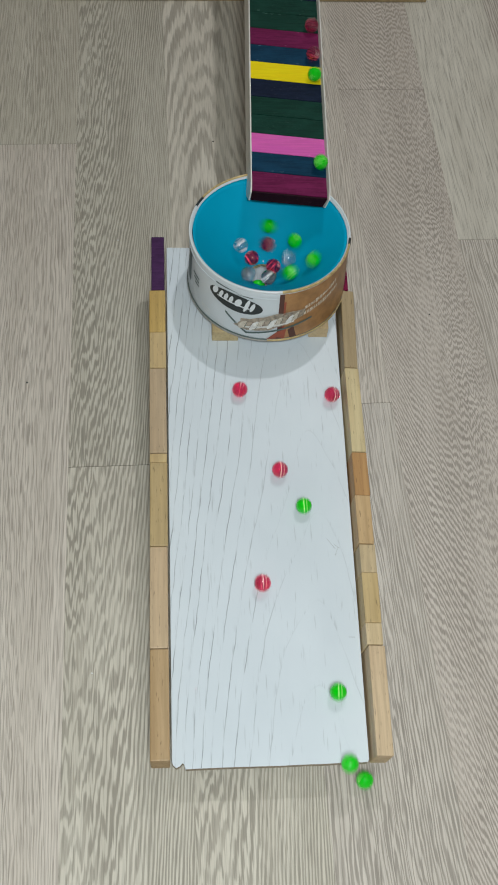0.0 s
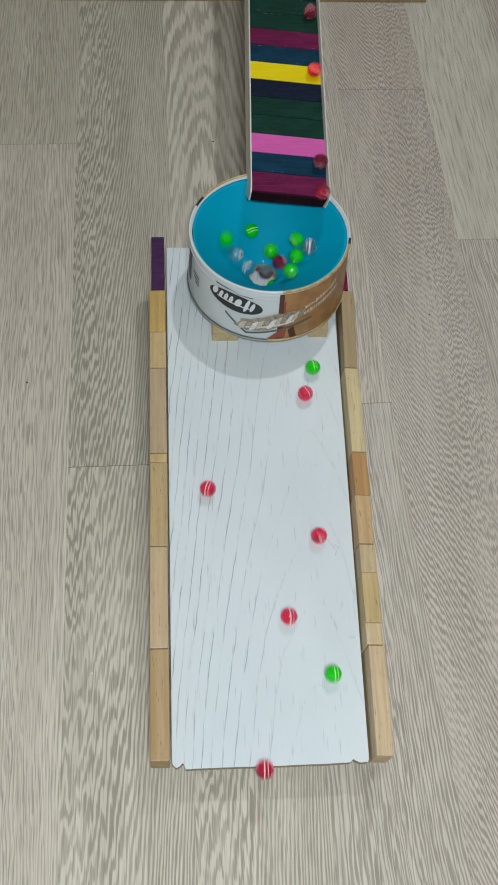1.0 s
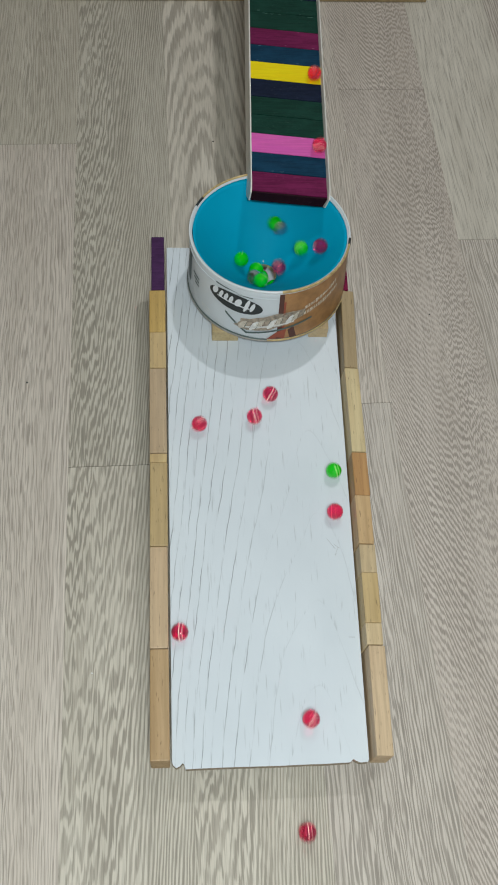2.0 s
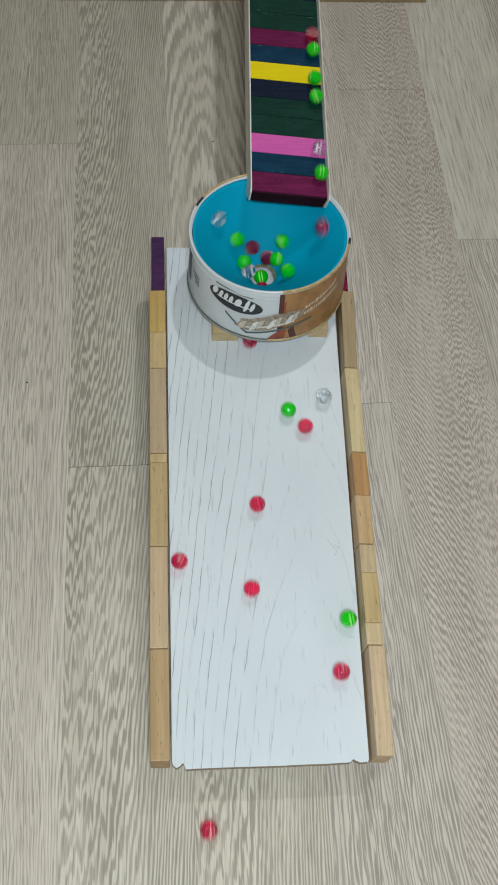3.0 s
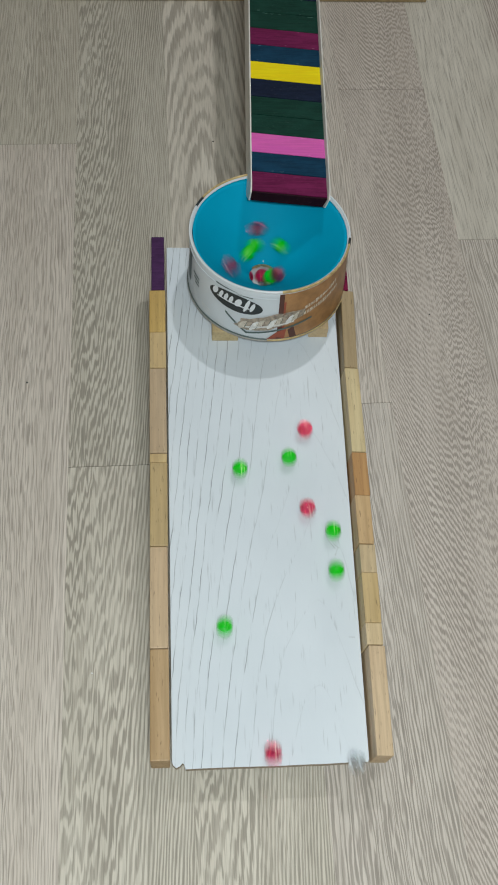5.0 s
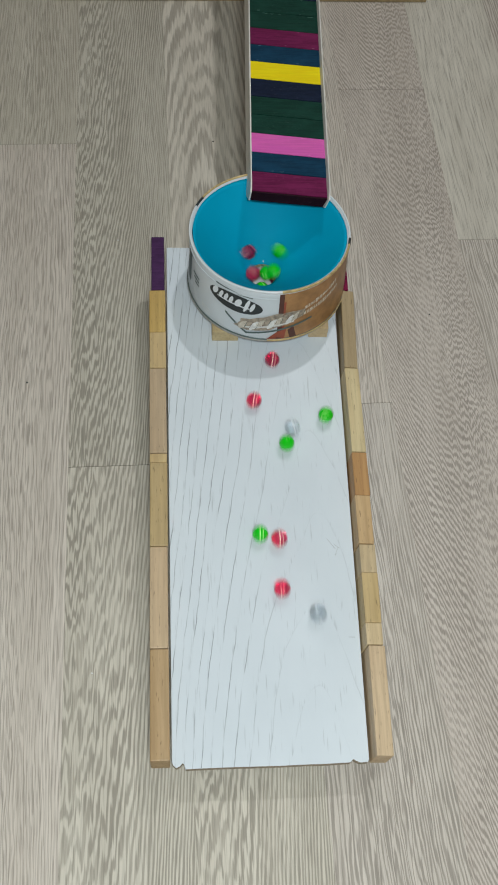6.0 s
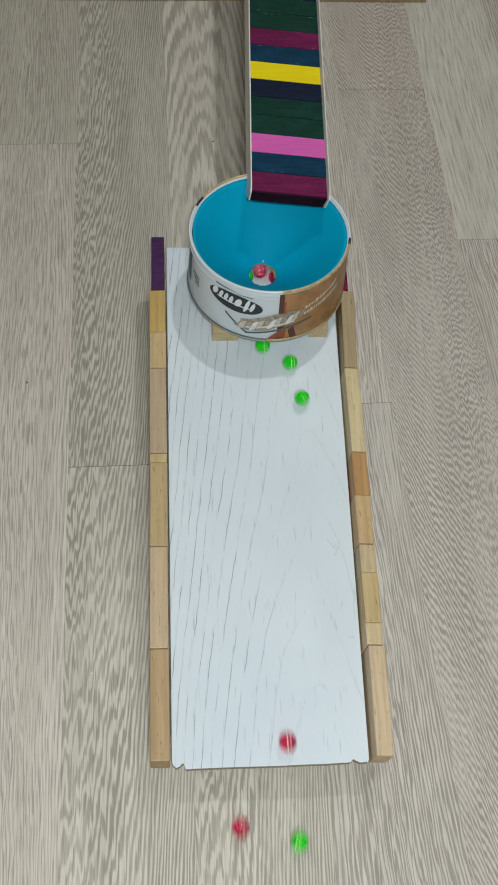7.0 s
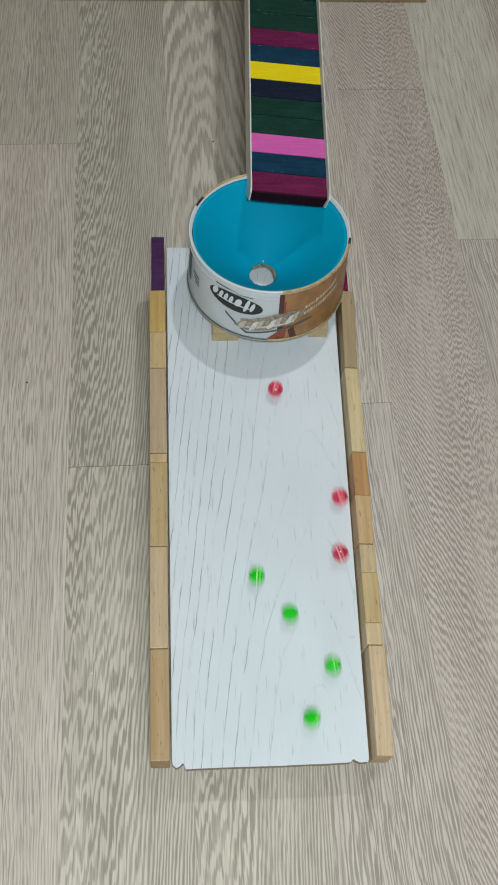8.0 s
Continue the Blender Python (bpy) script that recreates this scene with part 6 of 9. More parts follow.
    walk(marble('green'), rolled([
        (0.00, 0.1698, 1.2100, 0.2126), (3.15, 0.1698, 1.2100, 0.2126), (3.70, 0.1699, 0.8617, 0.1883), (3.80, 0.1693, 0.8093, 0.1846),
        (3.90, 0.1682, 0.7552, 0.1808), (4.00, 0.1674, 0.6944, 0.1766), (4.10, 0.1666, 0.6330, 0.1723), (4.20, 0.1661, 0.5873, 0.1691),
        (4.30, 0.1663, 0.5497, 0.1338), (4.33, 0.1604, 0.5281, 0.1300), (4.37, 0.1475, 0.5106, 0.1261), (4.40, 0.1298, 0.4999, 0.1223),
        (4.43, 0.1102, 0.4972, 0.1184), (4.47, 0.0924, 0.5027, 0.1146), (4.50, 0.0798, 0.5146, 0.1107), (4.53, 0.0719, 0.5278, 0.1104),
        (4.57, 0.0705, 0.5429, 0.1100), (4.60, 0.0758, 0.5571, 0.1097), (4.63, 0.0868, 0.5674, 0.1094), (4.67, 0.1011, 0.5718, 0.1090),
        (4.70, 0.1158, 0.5693, 0.1087), (4.73, 0.1301, 0.5573, 0.1081), (4.77, 0.1353, 0.5395, 0.1075), (4.80, 0.1296, 0.5221, 0.1069),
        (4.83, 0.1152, 0.5110, 0.1064), (4.87, 0.0973, 0.5102, 0.1058), (4.90, 0.0824, 0.5197, 0.1052), (4.93, 0.0761, 0.5360, 0.1046),
        (4.97, 0.0805, 0.5526, 0.1041), (5.00, 0.0938, 0.5630, 0.1035), (5.03, 0.1106, 0.5633, 0.1029), (5.07, 0.1240, 0.5534, 0.1023),
        (5.10, 0.1283, 0.5375, 0.1017), (5.13, 0.1220, 0.5225, 0.1012), (5.17, 0.1078, 0.5150, 0.1006), (5.20, 0.0924, 0.5181, 0.1000),
        (5.23, 0.0828, 0.5302, 0.0994), (5.27, 0.0834, 0.5453, 0.0988), (5.30, 0.0938, 0.5561, 0.0983), (5.33, 0.1085, 0.5571, 0.0977),
        (5.37, 0.1198, 0.5479, 0.0971), (5.40, 0.1217, 0.5337, 0.0965), (5.43, 0.1134, 0.5223, 0.0959), (5.47, 0.0998, 0.5201, 0.0954),
        (5.50, 0.0889, 0.5281, 0.0948), (5.53, 0.0873, 0.5411, 0.0942), (5.57, 0.0958, 0.5509, 0.0936), (5.60, 0.1084, 0.5509, 0.0931),
        (5.63, 0.1165, 0.5415, 0.0925), (5.67, 0.1145, 0.5296, 0.0919), (5.70, 0.1044, 0.5239, 0.0913), (5.73, 0.0942, 0.5279, 0.0907),
        (5.77, 0.0911, 0.5377, 0.0902), (5.80, 0.0967, 0.5458, 0.0896), (5.83, 0.1003, 0.5476, 0.0898), (5.87, 0.1044, 0.5480, 0.0900),
        (5.90, 0.1085, 0.5469, 0.0902), (5.93, 0.1120, 0.5444, 0.0905), (5.97, 0.1144, 0.5407, 0.0907), (6.00, 0.1154, 0.5363, 0.0909),
        (6.03, 0.1068, 0.5249, 0.0908), (6.07, 0.0932, 0.5289, 0.0907), (6.10, 0.0922, 0.5429, 0.0907), (6.13, 0.1049, 0.5487, 0.0906),
        (6.17, 0.1147, 0.5388, 0.0905), (6.20, 0.1089, 0.5264, 0.0904), (6.26, 0.1360, 0.5250, 0.0726), (6.82, 0.1360, 0.5250, 0.0726),
        (7.00, 0.1000, 0.4476, 0.0678), (7.10, 0.1022, 0.4254, 0.0664), (7.20, 0.1015, 0.4109, 0.0655), (7.40, 0.1042, 0.3592, 0.0624),
        (7.60, 0.1055, 0.2965, 0.0586), (7.70, 0.1057, 0.2521, 0.0558), (7.80, 0.1070, 0.2295, 0.0545), (8.00, 0.1141, 0.1385, 0.0489),]))
    walk(marble('green'), rolled([
        (0.00, 0.1698, 1.2275, 0.2138), (3.25, 0.1698, 1.2275, 0.2138), (3.80, 0.1699, 0.8766, 0.1893), (3.90, 0.1698, 0.8372, 0.1865),
        (4.00, 0.1686, 0.7801, 0.1826), (4.10, 0.1678, 0.7262, 0.1788), (4.20, 0.1673, 0.6848, 0.1759), (4.30, 0.1665, 0.6239, 0.1716),
        (4.37, 0.1661, 0.5721, 0.1680), (4.45, 0.1663, 0.5497, 0.1338), (4.47, 0.1215, 0.4934, 0.1246), (4.50, 0.0675, 0.5252, 0.1153),
        (4.53, 0.0667, 0.5483, 0.1144), (4.57, 0.0789, 0.5675, 0.1135), (4.60, 0.0997, 0.5760, 0.1125), (4.63, 0.1213, 0.5709, 0.1116),
        (4.67, 0.1356, 0.5542, 0.1107), (4.70, 0.1373, 0.5326, 0.1097), (4.73, 0.1283, 0.5163, 0.1093), (4.77, 0.1121, 0.5073, 0.1089),
        (4.80, 0.0938, 0.5085, 0.1084), (4.83, 0.0792, 0.5194, 0.1080), (4.87, 0.0730, 0.5363, 0.1076), (4.90, 0.0771, 0.5536, 0.1071),
        (4.93, 0.0901, 0.5656, 0.1067), (4.97, 0.1075, 0.5683, 0.1063), (5.00, 0.1232, 0.5607, 0.1059), (5.03, 0.1319, 0.5457, 0.1054),
        (5.07, 0.1304, 0.5285, 0.1050), (5.10, 0.1195, 0.5154, 0.1046), (5.13, 0.1031, 0.5111, 0.1041), (5.17, 0.0875, 0.5170, 0.1037),
        (5.20, 0.0784, 0.5308, 0.1033), (5.23, 0.0794, 0.5472, 0.1029), (5.27, 0.0898, 0.5595, 0.1024), (5.30, 0.1055, 0.5630, 0.1020),
        (5.33, 0.1200, 0.5564, 0.1016), (5.37, 0.1272, 0.5423, 0.1011), (5.40, 0.1243, 0.5269, 0.1007), (5.43, 0.1126, 0.5168, 0.1003),
        (5.47, 0.0973, 0.5162, 0.0998), (5.50, 0.0853, 0.5253, 0.0994), (5.53, 0.0819, 0.5398, 0.0990), (5.57, 0.0887, 0.5529, 0.0986),
        (5.60, 0.1022, 0.5583, 0.0981), (5.63, 0.1158, 0.5534, 0.0977), (5.67, 0.1227, 0.5409, 0.0973), (5.70, 0.1195, 0.5272, 0.0968),
        (5.73, 0.1080, 0.5193, 0.0964), (5.77, 0.0944, 0.5214, 0.0960), (5.80, 0.0862, 0.5321, 0.0955), (5.83, 0.0846, 0.5409, 0.0967),
        (5.87, 0.0872, 0.5498, 0.0978), (5.90, 0.0936, 0.5570, 0.0990), (5.93, 0.1027, 0.5608, 0.1001), (5.97, 0.1128, 0.5604, 0.1013),
        (6.00, 0.1220, 0.5559, 0.1024), (6.03, 0.1283, 0.5425, 0.1020), (6.07, 0.1259, 0.5279, 0.1016), (6.10, 0.1159, 0.5174, 0.1011),
        (6.13, 0.1018, 0.5145, 0.1007), (6.17, 0.0888, 0.5202, 0.1003), (6.20, 0.0816, 0.5323, 0.0999), (6.23, 0.0830, 0.5461, 0.0994),
        (6.27, 0.0921, 0.5562, 0.0990), (6.30, 0.1054, 0.5588, 0.0986), (6.33, 0.1175, 0.5528, 0.0982), (6.37, 0.1233, 0.5409, 0.0977),
        (6.40, 0.1206, 0.5280, 0.0973), (6.43, 0.1106, 0.5197, 0.0969), (6.47, 0.0977, 0.5195, 0.0965), (6.50, 0.0879, 0.5274, 0.0961),
        (6.53, 0.0870, 0.5438, 0.0952), (6.56, 0.0999, 0.5534, 0.0944), (6.59, 0.1145, 0.5477, 0.0936), (6.63, 0.1170, 0.5326, 0.0928),
        (6.66, 0.1055, 0.5233, 0.0920), (6.69, 0.0927, 0.5287, 0.0912), (6.72, 0.0918, 0.5416, 0.0904), (6.78, 0.0850, 0.5420, 0.0737),
        (7.12, 0.0850, 0.5420, 0.0737), (7.30, 0.0911, 0.4276, 0.0666), (7.40, 0.0909, 0.4051, 0.0652), (7.60, 0.0909, 0.3428, 0.0614),
        (7.70, 0.0890, 0.2940, 0.0584), (7.80, 0.0881, 0.2701, 0.0569), (8.00, 0.0834, 0.1779, 0.0513),]))
    walk(marble('red'), rolled([
        (0.00, 0.0980, 0.6000, 0.0772), (0.20, 0.0980, 0.6000, 0.0772), (0.50, 0.1268, 0.4468, 0.0677), (0.60, 0.1301, 0.4379, 0.0672),
        (0.70, 0.1320, 0.4276, 0.0666), (0.80, 0.1364, 0.4065, 0.0653), (0.90, 0.1401, 0.3964, 0.0647), (1.00, 0.1438, 0.3864, 0.0640),
        (1.50, 0.1565, 0.3288, 0.0605), (1.70, 0.1646, 0.2921, 0.0583), (2.25, 0.1655, 0.2098, 0.0532), (2.80, 0.1610, 0.1202, 0.0478),
        (3.00, 0.1595, 0.0805, 0.0453), (3.20, 0.1589, 0.0443, 0.0431), (3.40, 0.1580, 0.0134, 0.0412), (3.48, 0.1613, -0.0090, 0.0396),
        (3.60, 0.1565, -0.0528, 0.0084), (3.70, 0.1512, -0.0899, 0.0084), (3.85, 0.1455, -0.1309, 0.0084), (4.20, 0.1400, -0.1700, 0.0084),
        (4.80, 0.1367, -0.1935, 0.0084),]))
    walk(marble('red'), rolled([
        (0.00, 0.1160, 0.6000, 0.0772), (0.90, 0.1160, 0.6000, 0.0772), (1.20, 0.0852, 0.4521, 0.0681), (1.30, 0.0799, 0.4424, 0.0675),
        (1.50, 0.0694, 0.4233, 0.0663), (1.70, 0.0520, 0.3910, 0.0643), (2.25, 0.0152, 0.3163, 0.0598), (2.80, 0.0056, 0.2350, 0.0548),
        (3.00, 0.0077, 0.1943, 0.0523), (3.50, 0.0154, 0.1077, 0.0470), (3.60, 0.0188, 0.0773, 0.0451), (3.70, 0.0269, 0.0149, 0.0413),
        (3.75, 0.0299, -0.0090, 0.0396), (3.80, 0.0332, -0.0356, 0.0084), (3.90, 0.0404, -0.0818, 0.0084), (4.00, 0.0472, -0.1258, 0.0084),
        (4.15, 0.0547, -0.1743, 0.0084), (4.50, 0.0618, -0.2205, 0.0084), (5.10, 0.0661, -0.2482, 0.0084),]))
    walk(marble('red'), rolled([
        (0.00, 0.1340, 0.6000, 0.0772), (1.00, 0.1340, 0.6000, 0.0772), (1.30, 0.1208, 0.4513, 0.0680), (1.50, 0.1178, 0.4409, 0.0674),
        (1.60, 0.1139, 0.4247, 0.0664), (1.70, 0.1123, 0.4167, 0.0659), (2.25, 0.1004, 0.3565, 0.0622), (2.80, 0.0917, 0.2894, 0.0581),
        (3.00, 0.0869, 0.2554, 0.0560), (3.50, 0.0751, 0.1792, 0.0514), (3.60, 0.0709, 0.1524, 0.0497), (3.70, 0.0620, 0.0954, 0.0462),
        (3.80, 0.0565, 0.0496, 0.0434), (3.90, 0.0526, 0.0017, 0.0405), (4.00, 0.0483, -0.0479, 0.0084), (4.10, 0.0430, -0.0960, 0.0084),
        (4.20, 0.0381, -0.1417, 0.0084), (4.35, 0.0326, -0.1922, 0.0084), (4.70, 0.0273, -0.2403, 0.0084), (5.30, 0.0242, -0.2692, 0.0084),]))
    walk(marble('red'), rolled([
        (0.00, 0.0800, 0.6180, 0.0783), (1.10, 0.0800, 0.6180, 0.0783), (1.40, 0.0928, 0.4550, 0.0682), (1.50, 0.0913, 0.4483, 0.0678),
        (1.60, 0.0893, 0.4276, 0.0666), (1.70, 0.0886, 0.4095, 0.0655), (2.25, 0.0869, 0.3158, 0.0597), (2.80, 0.0814, 0.2139, 0.0535),
        (3.00, 0.0779, 0.1645, 0.0505), (3.20, 0.0730, 0.1206, 0.0478), (3.50, 0.0666, 0.0567, 0.0439), (3.60, 0.0614, 0.0206, 0.0417),
        (3.64, 0.0574, -0.0090, 0.0396), (3.70, 0.0511, -0.0572, 0.0084), (3.80, 0.0413, -0.1312, 0.0084), (3.95, 0.0304, -0.2130, 0.0084),
        (4.30, 0.0201, -0.2909, 0.0084), (4.90, 0.0139, -0.3376, 0.0084),]))
    walk(marble('red'), rolled([
        (0.00, 0.1150, 0.5425, 0.0916), (0.03, 0.1155, 0.5403, 0.0914), (0.07, 0.1157, 0.5381, 0.0912), (0.10, 0.1155, 0.5359, 0.0910),
        (0.13, 0.1149, 0.5339, 0.0908), (0.17, 0.1141, 0.5320, 0.0906), (0.20, 0.1129, 0.5302, 0.0904), (0.26, 0.1020, 0.5590, 0.0747),
        (2.12, 0.1020, 0.5590, 0.0747), (2.30, 0.1083, 0.4528, 0.0681), (2.80, 0.1290, 0.3843, 0.0639), (3.00, 0.1414, 0.3459, 0.0616),
        (3.50, 0.1655, 0.2635, 0.0565), (3.60, 0.1697, 0.2350, 0.0548), (3.70, 0.1653, 0.1779, 0.0513), (3.80, 0.1607, 0.1309, 0.0484),
        (3.90, 0.1572, 0.0843, 0.0456), (4.00, 0.1535, 0.0355, 0.0426), (4.09, 0.1547, -0.0090, 0.0396), (4.20, 0.1491, -0.0540, 0.0084),
        (4.30, 0.1464, -0.0990, 0.0084), (4.40, 0.1439, -0.1417, 0.0084), (4.55, 0.1410, -0.1890, 0.0084), (4.90, 0.1383, -0.2339, 0.0084),
        (5.50, 0.1367, -0.2609, 0.0084),]))
    walk(marble('red'), rolled([
        (0.00, 0.0907, 0.5508, 0.0961), (0.03, 0.0931, 0.5515, 0.0953), (0.06, 0.0955, 0.5518, 0.0945), (0.09, 0.0978, 0.5518, 0.0937),
        (0.13, 0.1001, 0.5514, 0.0929), (0.16, 0.1022, 0.5507, 0.0920), (0.19, 0.1042, 0.5496, 0.0912), (0.22, 0.1058, 0.5483, 0.0904),
        (0.28, 0.1190, 0.5590, 0.0747), (2.82, 0.1190, 0.5590, 0.0747), (3.00, 0.0865, 0.4543, 0.0682), (3.10, 0.0843, 0.4439, 0.0676),
        (3.20, 0.0801, 0.4306, 0.0668), (3.30, 0.0766, 0.4196, 0.0661), (3.40, 0.0732, 0.4066, 0.0653), (3.50, 0.0681, 0.3810, 0.0637),
        (3.60, 0.0609, 0.3567, 0.0622), (3.70, 0.0489, 0.3002, 0.0588), (3.80, 0.0405, 0.2572, 0.0561), (3.90, 0.0330, 0.2120, 0.0534),
        (4.00, 0.0262, 0.1652, 0.0505), (4.10, 0.0192, 0.1159, 0.0475), (4.20, 0.0157, 0.0811, 0.0454), (4.30, 0.0117, 0.0284, 0.0422),
        (4.38, 0.0076, -0.0090, 0.0396), (4.40, 0.0062, -0.0209, 0.0084), (4.50, 0.0046, -0.0803, 0.0084), (4.60, 0.0030, -0.1368, 0.0084),
        (4.75, 0.0012, -0.1992, 0.0084), (5.10, -0.0005, -0.2587, 0.0084), (5.70, -0.0015, -0.2943, 0.0084),]))
    walk(marble('red'), rolled([
        (0.00, 0.1089, 0.5646, 0.1036), (0.03, 0.1166, 0.5600, 0.1023), (0.07, 0.1220, 0.5532, 0.1010), (0.10, 0.1247, 0.5452, 0.0998),
        (0.13, 0.1244, 0.5369, 0.0985), (0.17, 0.1212, 0.5295, 0.0972), (0.20, 0.1156, 0.5241, 0.0959), (0.23, 0.1086, 0.5214, 0.0946),
        (0.27, 0.1015, 0.5218, 0.0934), (0.30, 0.0957, 0.5251, 0.0921), (0.33, 0.0923, 0.5301, 0.0908), (0.37, 0.0918, 0.5355, 0.0895),
        (0.40, 0.0937, 0.5398, 0.0882), (0.43, 0.0970, 0.5422, 0.0870), (0.47, 0.1006, 0.5424, 0.0857), (0.50, 0.1035, 0.5419, 0.0851),
        (0.53, 0.1063, 0.5408, 0.0852), (0.57, 0.1091, 0.5387, 0.0861), (0.60, 0.1105, 0.5352, 0.0869), (0.63, 0.1099, 0.5310, 0.0878),
        (0.67, 0.1068, 0.5274, 0.0886), (0.70, 0.1019, 0.5256, 0.0895), (0.73, 0.0963, 0.5267, 0.0903), (0.77, 0.0915, 0.5308, 0.0911),
        (0.80, 0.0892, 0.5371, 0.0920), (0.83, 0.0902, 0.5443, 0.0928), (0.87, 0.0947, 0.5503, 0.0937), (0.90, 0.1016, 0.5537, 0.0945),
        (0.93, 0.1094, 0.5537, 0.0954), (0.97, 0.1166, 0.5501, 0.0962), (1.00, 0.1217, 0.5437, 0.0971), (1.03, 0.1225, 0.5384, 0.0969),
        (1.07, 0.1219, 0.5331, 0.0968), (1.10, 0.1198, 0.5283, 0.0966), (1.13, 0.1165, 0.5241, 0.0965), (1.17, 0.1122, 0.5211, 0.0963),
        (1.20, 0.1073, 0.5194, 0.0962), (1.23, 0.1021, 0.5191, 0.0960), (1.27, 0.0970, 0.5203, 0.0959), (1.30, 0.0926, 0.5229, 0.0957),
        (1.33, 0.0890, 0.5266, 0.0956), (1.37, 0.0867, 0.5311, 0.0954), (1.40, 0.0857, 0.5360, 0.0953), (1.43, 0.0863, 0.5410, 0.0952),
        (1.47, 0.0882, 0.5456, 0.0950), (1.50, 0.0914, 0.5495, 0.0949), (1.53, 0.0939, 0.5504, 0.0941), (1.57, 0.0964, 0.5509, 0.0934),
        (1.60, 0.0990, 0.5509, 0.0926), (1.64, 0.1014, 0.5504, 0.0919), (1.67, 0.1037, 0.5496, 0.0912), (1.70, 0.1056, 0.5483, 0.0904),
        (1.76, 0.1360, 0.5590, 0.0747), (3.72, 0.1360, 0.5590, 0.0747), (3.90, 0.0883, 0.4528, 0.0681), (4.00, 0.0850, 0.4291, 0.0667),
        (4.10, 0.0820, 0.3973, 0.0647), (4.20, 0.0795, 0.3775, 0.0635), (4.30, 0.0783, 0.3422, 0.0613), (4.40, 0.0789, 0.3066, 0.0592),
        (4.50, 0.0805, 0.2688, 0.0569), (4.60, 0.0836, 0.2286, 0.0544), (4.70, 0.0880, 0.1701, 0.0508), (4.85, 0.0902, 0.0927, 0.0461),
        (5.00, 0.0916, 0.0063, 0.0408), (5.10, 0.0942, -0.0481, 0.0084), (5.20, 0.0966, -0.0999, 0.0084), (5.35, 0.0993, -0.1570, 0.0084),
        (5.70, 0.1019, -0.2115, 0.0084), (6.30, 0.1034, -0.2441, 0.0084),]))
    walk(marble('red'), rolled([
        (0.00, 0.1689, 0.7941, 0.1835), (0.10, 0.1686, 0.7773, 0.1824), (0.20, 0.1682, 0.7616, 0.1813), (0.30, 0.1680, 0.7433, 0.1800),
        (0.40, 0.1678, 0.7271, 0.1788), (0.50, 0.1674, 0.6927, 0.1764), (0.60, 0.1671, 0.6710, 0.1749), (0.70, 0.1668, 0.6515, 0.1736),
        (0.80, 0.1665, 0.6256, 0.1717), (0.90, 0.1662, 0.6010, 0.1700), (1.00, 0.1661, 0.5817, 0.1687), (1.05, 0.1661, 0.5721, 0.1680),
        (1.13, 0.1663, 0.5497, 0.1338), (1.16, 0.1626, 0.5448, 0.1304), (1.20, 0.1587, 0.5402, 0.1271), (1.23, 0.1544, 0.5360, 0.1237),
        (1.26, 0.1499, 0.5324, 0.1203), (1.30, 0.1451, 0.5292, 0.1170), (1.33, 0.1402, 0.5266, 0.1136), (1.37, 0.1352, 0.5245, 0.1102),
        (1.40, 0.1301, 0.5231, 0.1069), (1.43, 0.1251, 0.5223, 0.1035), (1.47, 0.1202, 0.5222, 0.1001), (1.50, 0.1155, 0.5228, 0.0968),
        (1.53, 0.1129, 0.5221, 0.0959), (1.57, 0.1102, 0.5217, 0.0950), (1.60, 0.1077, 0.5217, 0.0941), (1.63, 0.1052, 0.5221, 0.0931),
        (1.66, 0.1029, 0.5229, 0.0922), (1.70, 0.1009, 0.5239, 0.0913), (1.73, 0.0992, 0.5252, 0.0904), (1.79, 0.0850, 0.5250, 0.0726),
        (4.32, 0.0850, 0.5250, 0.0726), (4.50, 0.0950, 0.4476, 0.0678), (4.60, 0.1018, 0.4160, 0.0659), (4.70, 0.1137, 0.3703, 0.0631),
        (5.00, 0.1379, 0.2505, 0.0557), (5.30, 0.1547, 0.1248, 0.0480), (5.60, 0.1666, -0.0079, 0.0399), (5.69, 0.1689, -0.0433, 0.0084),
        (5.80, 0.1717, -0.0865, 0.0084), (5.90, 0.1742, -0.1239, 0.0084), (6.05, 0.1769, -0.1652, 0.0084), (6.40, 0.1794, -0.2045, 0.0084),
        (7.00, 0.1810, -0.2281, 0.0084),]))
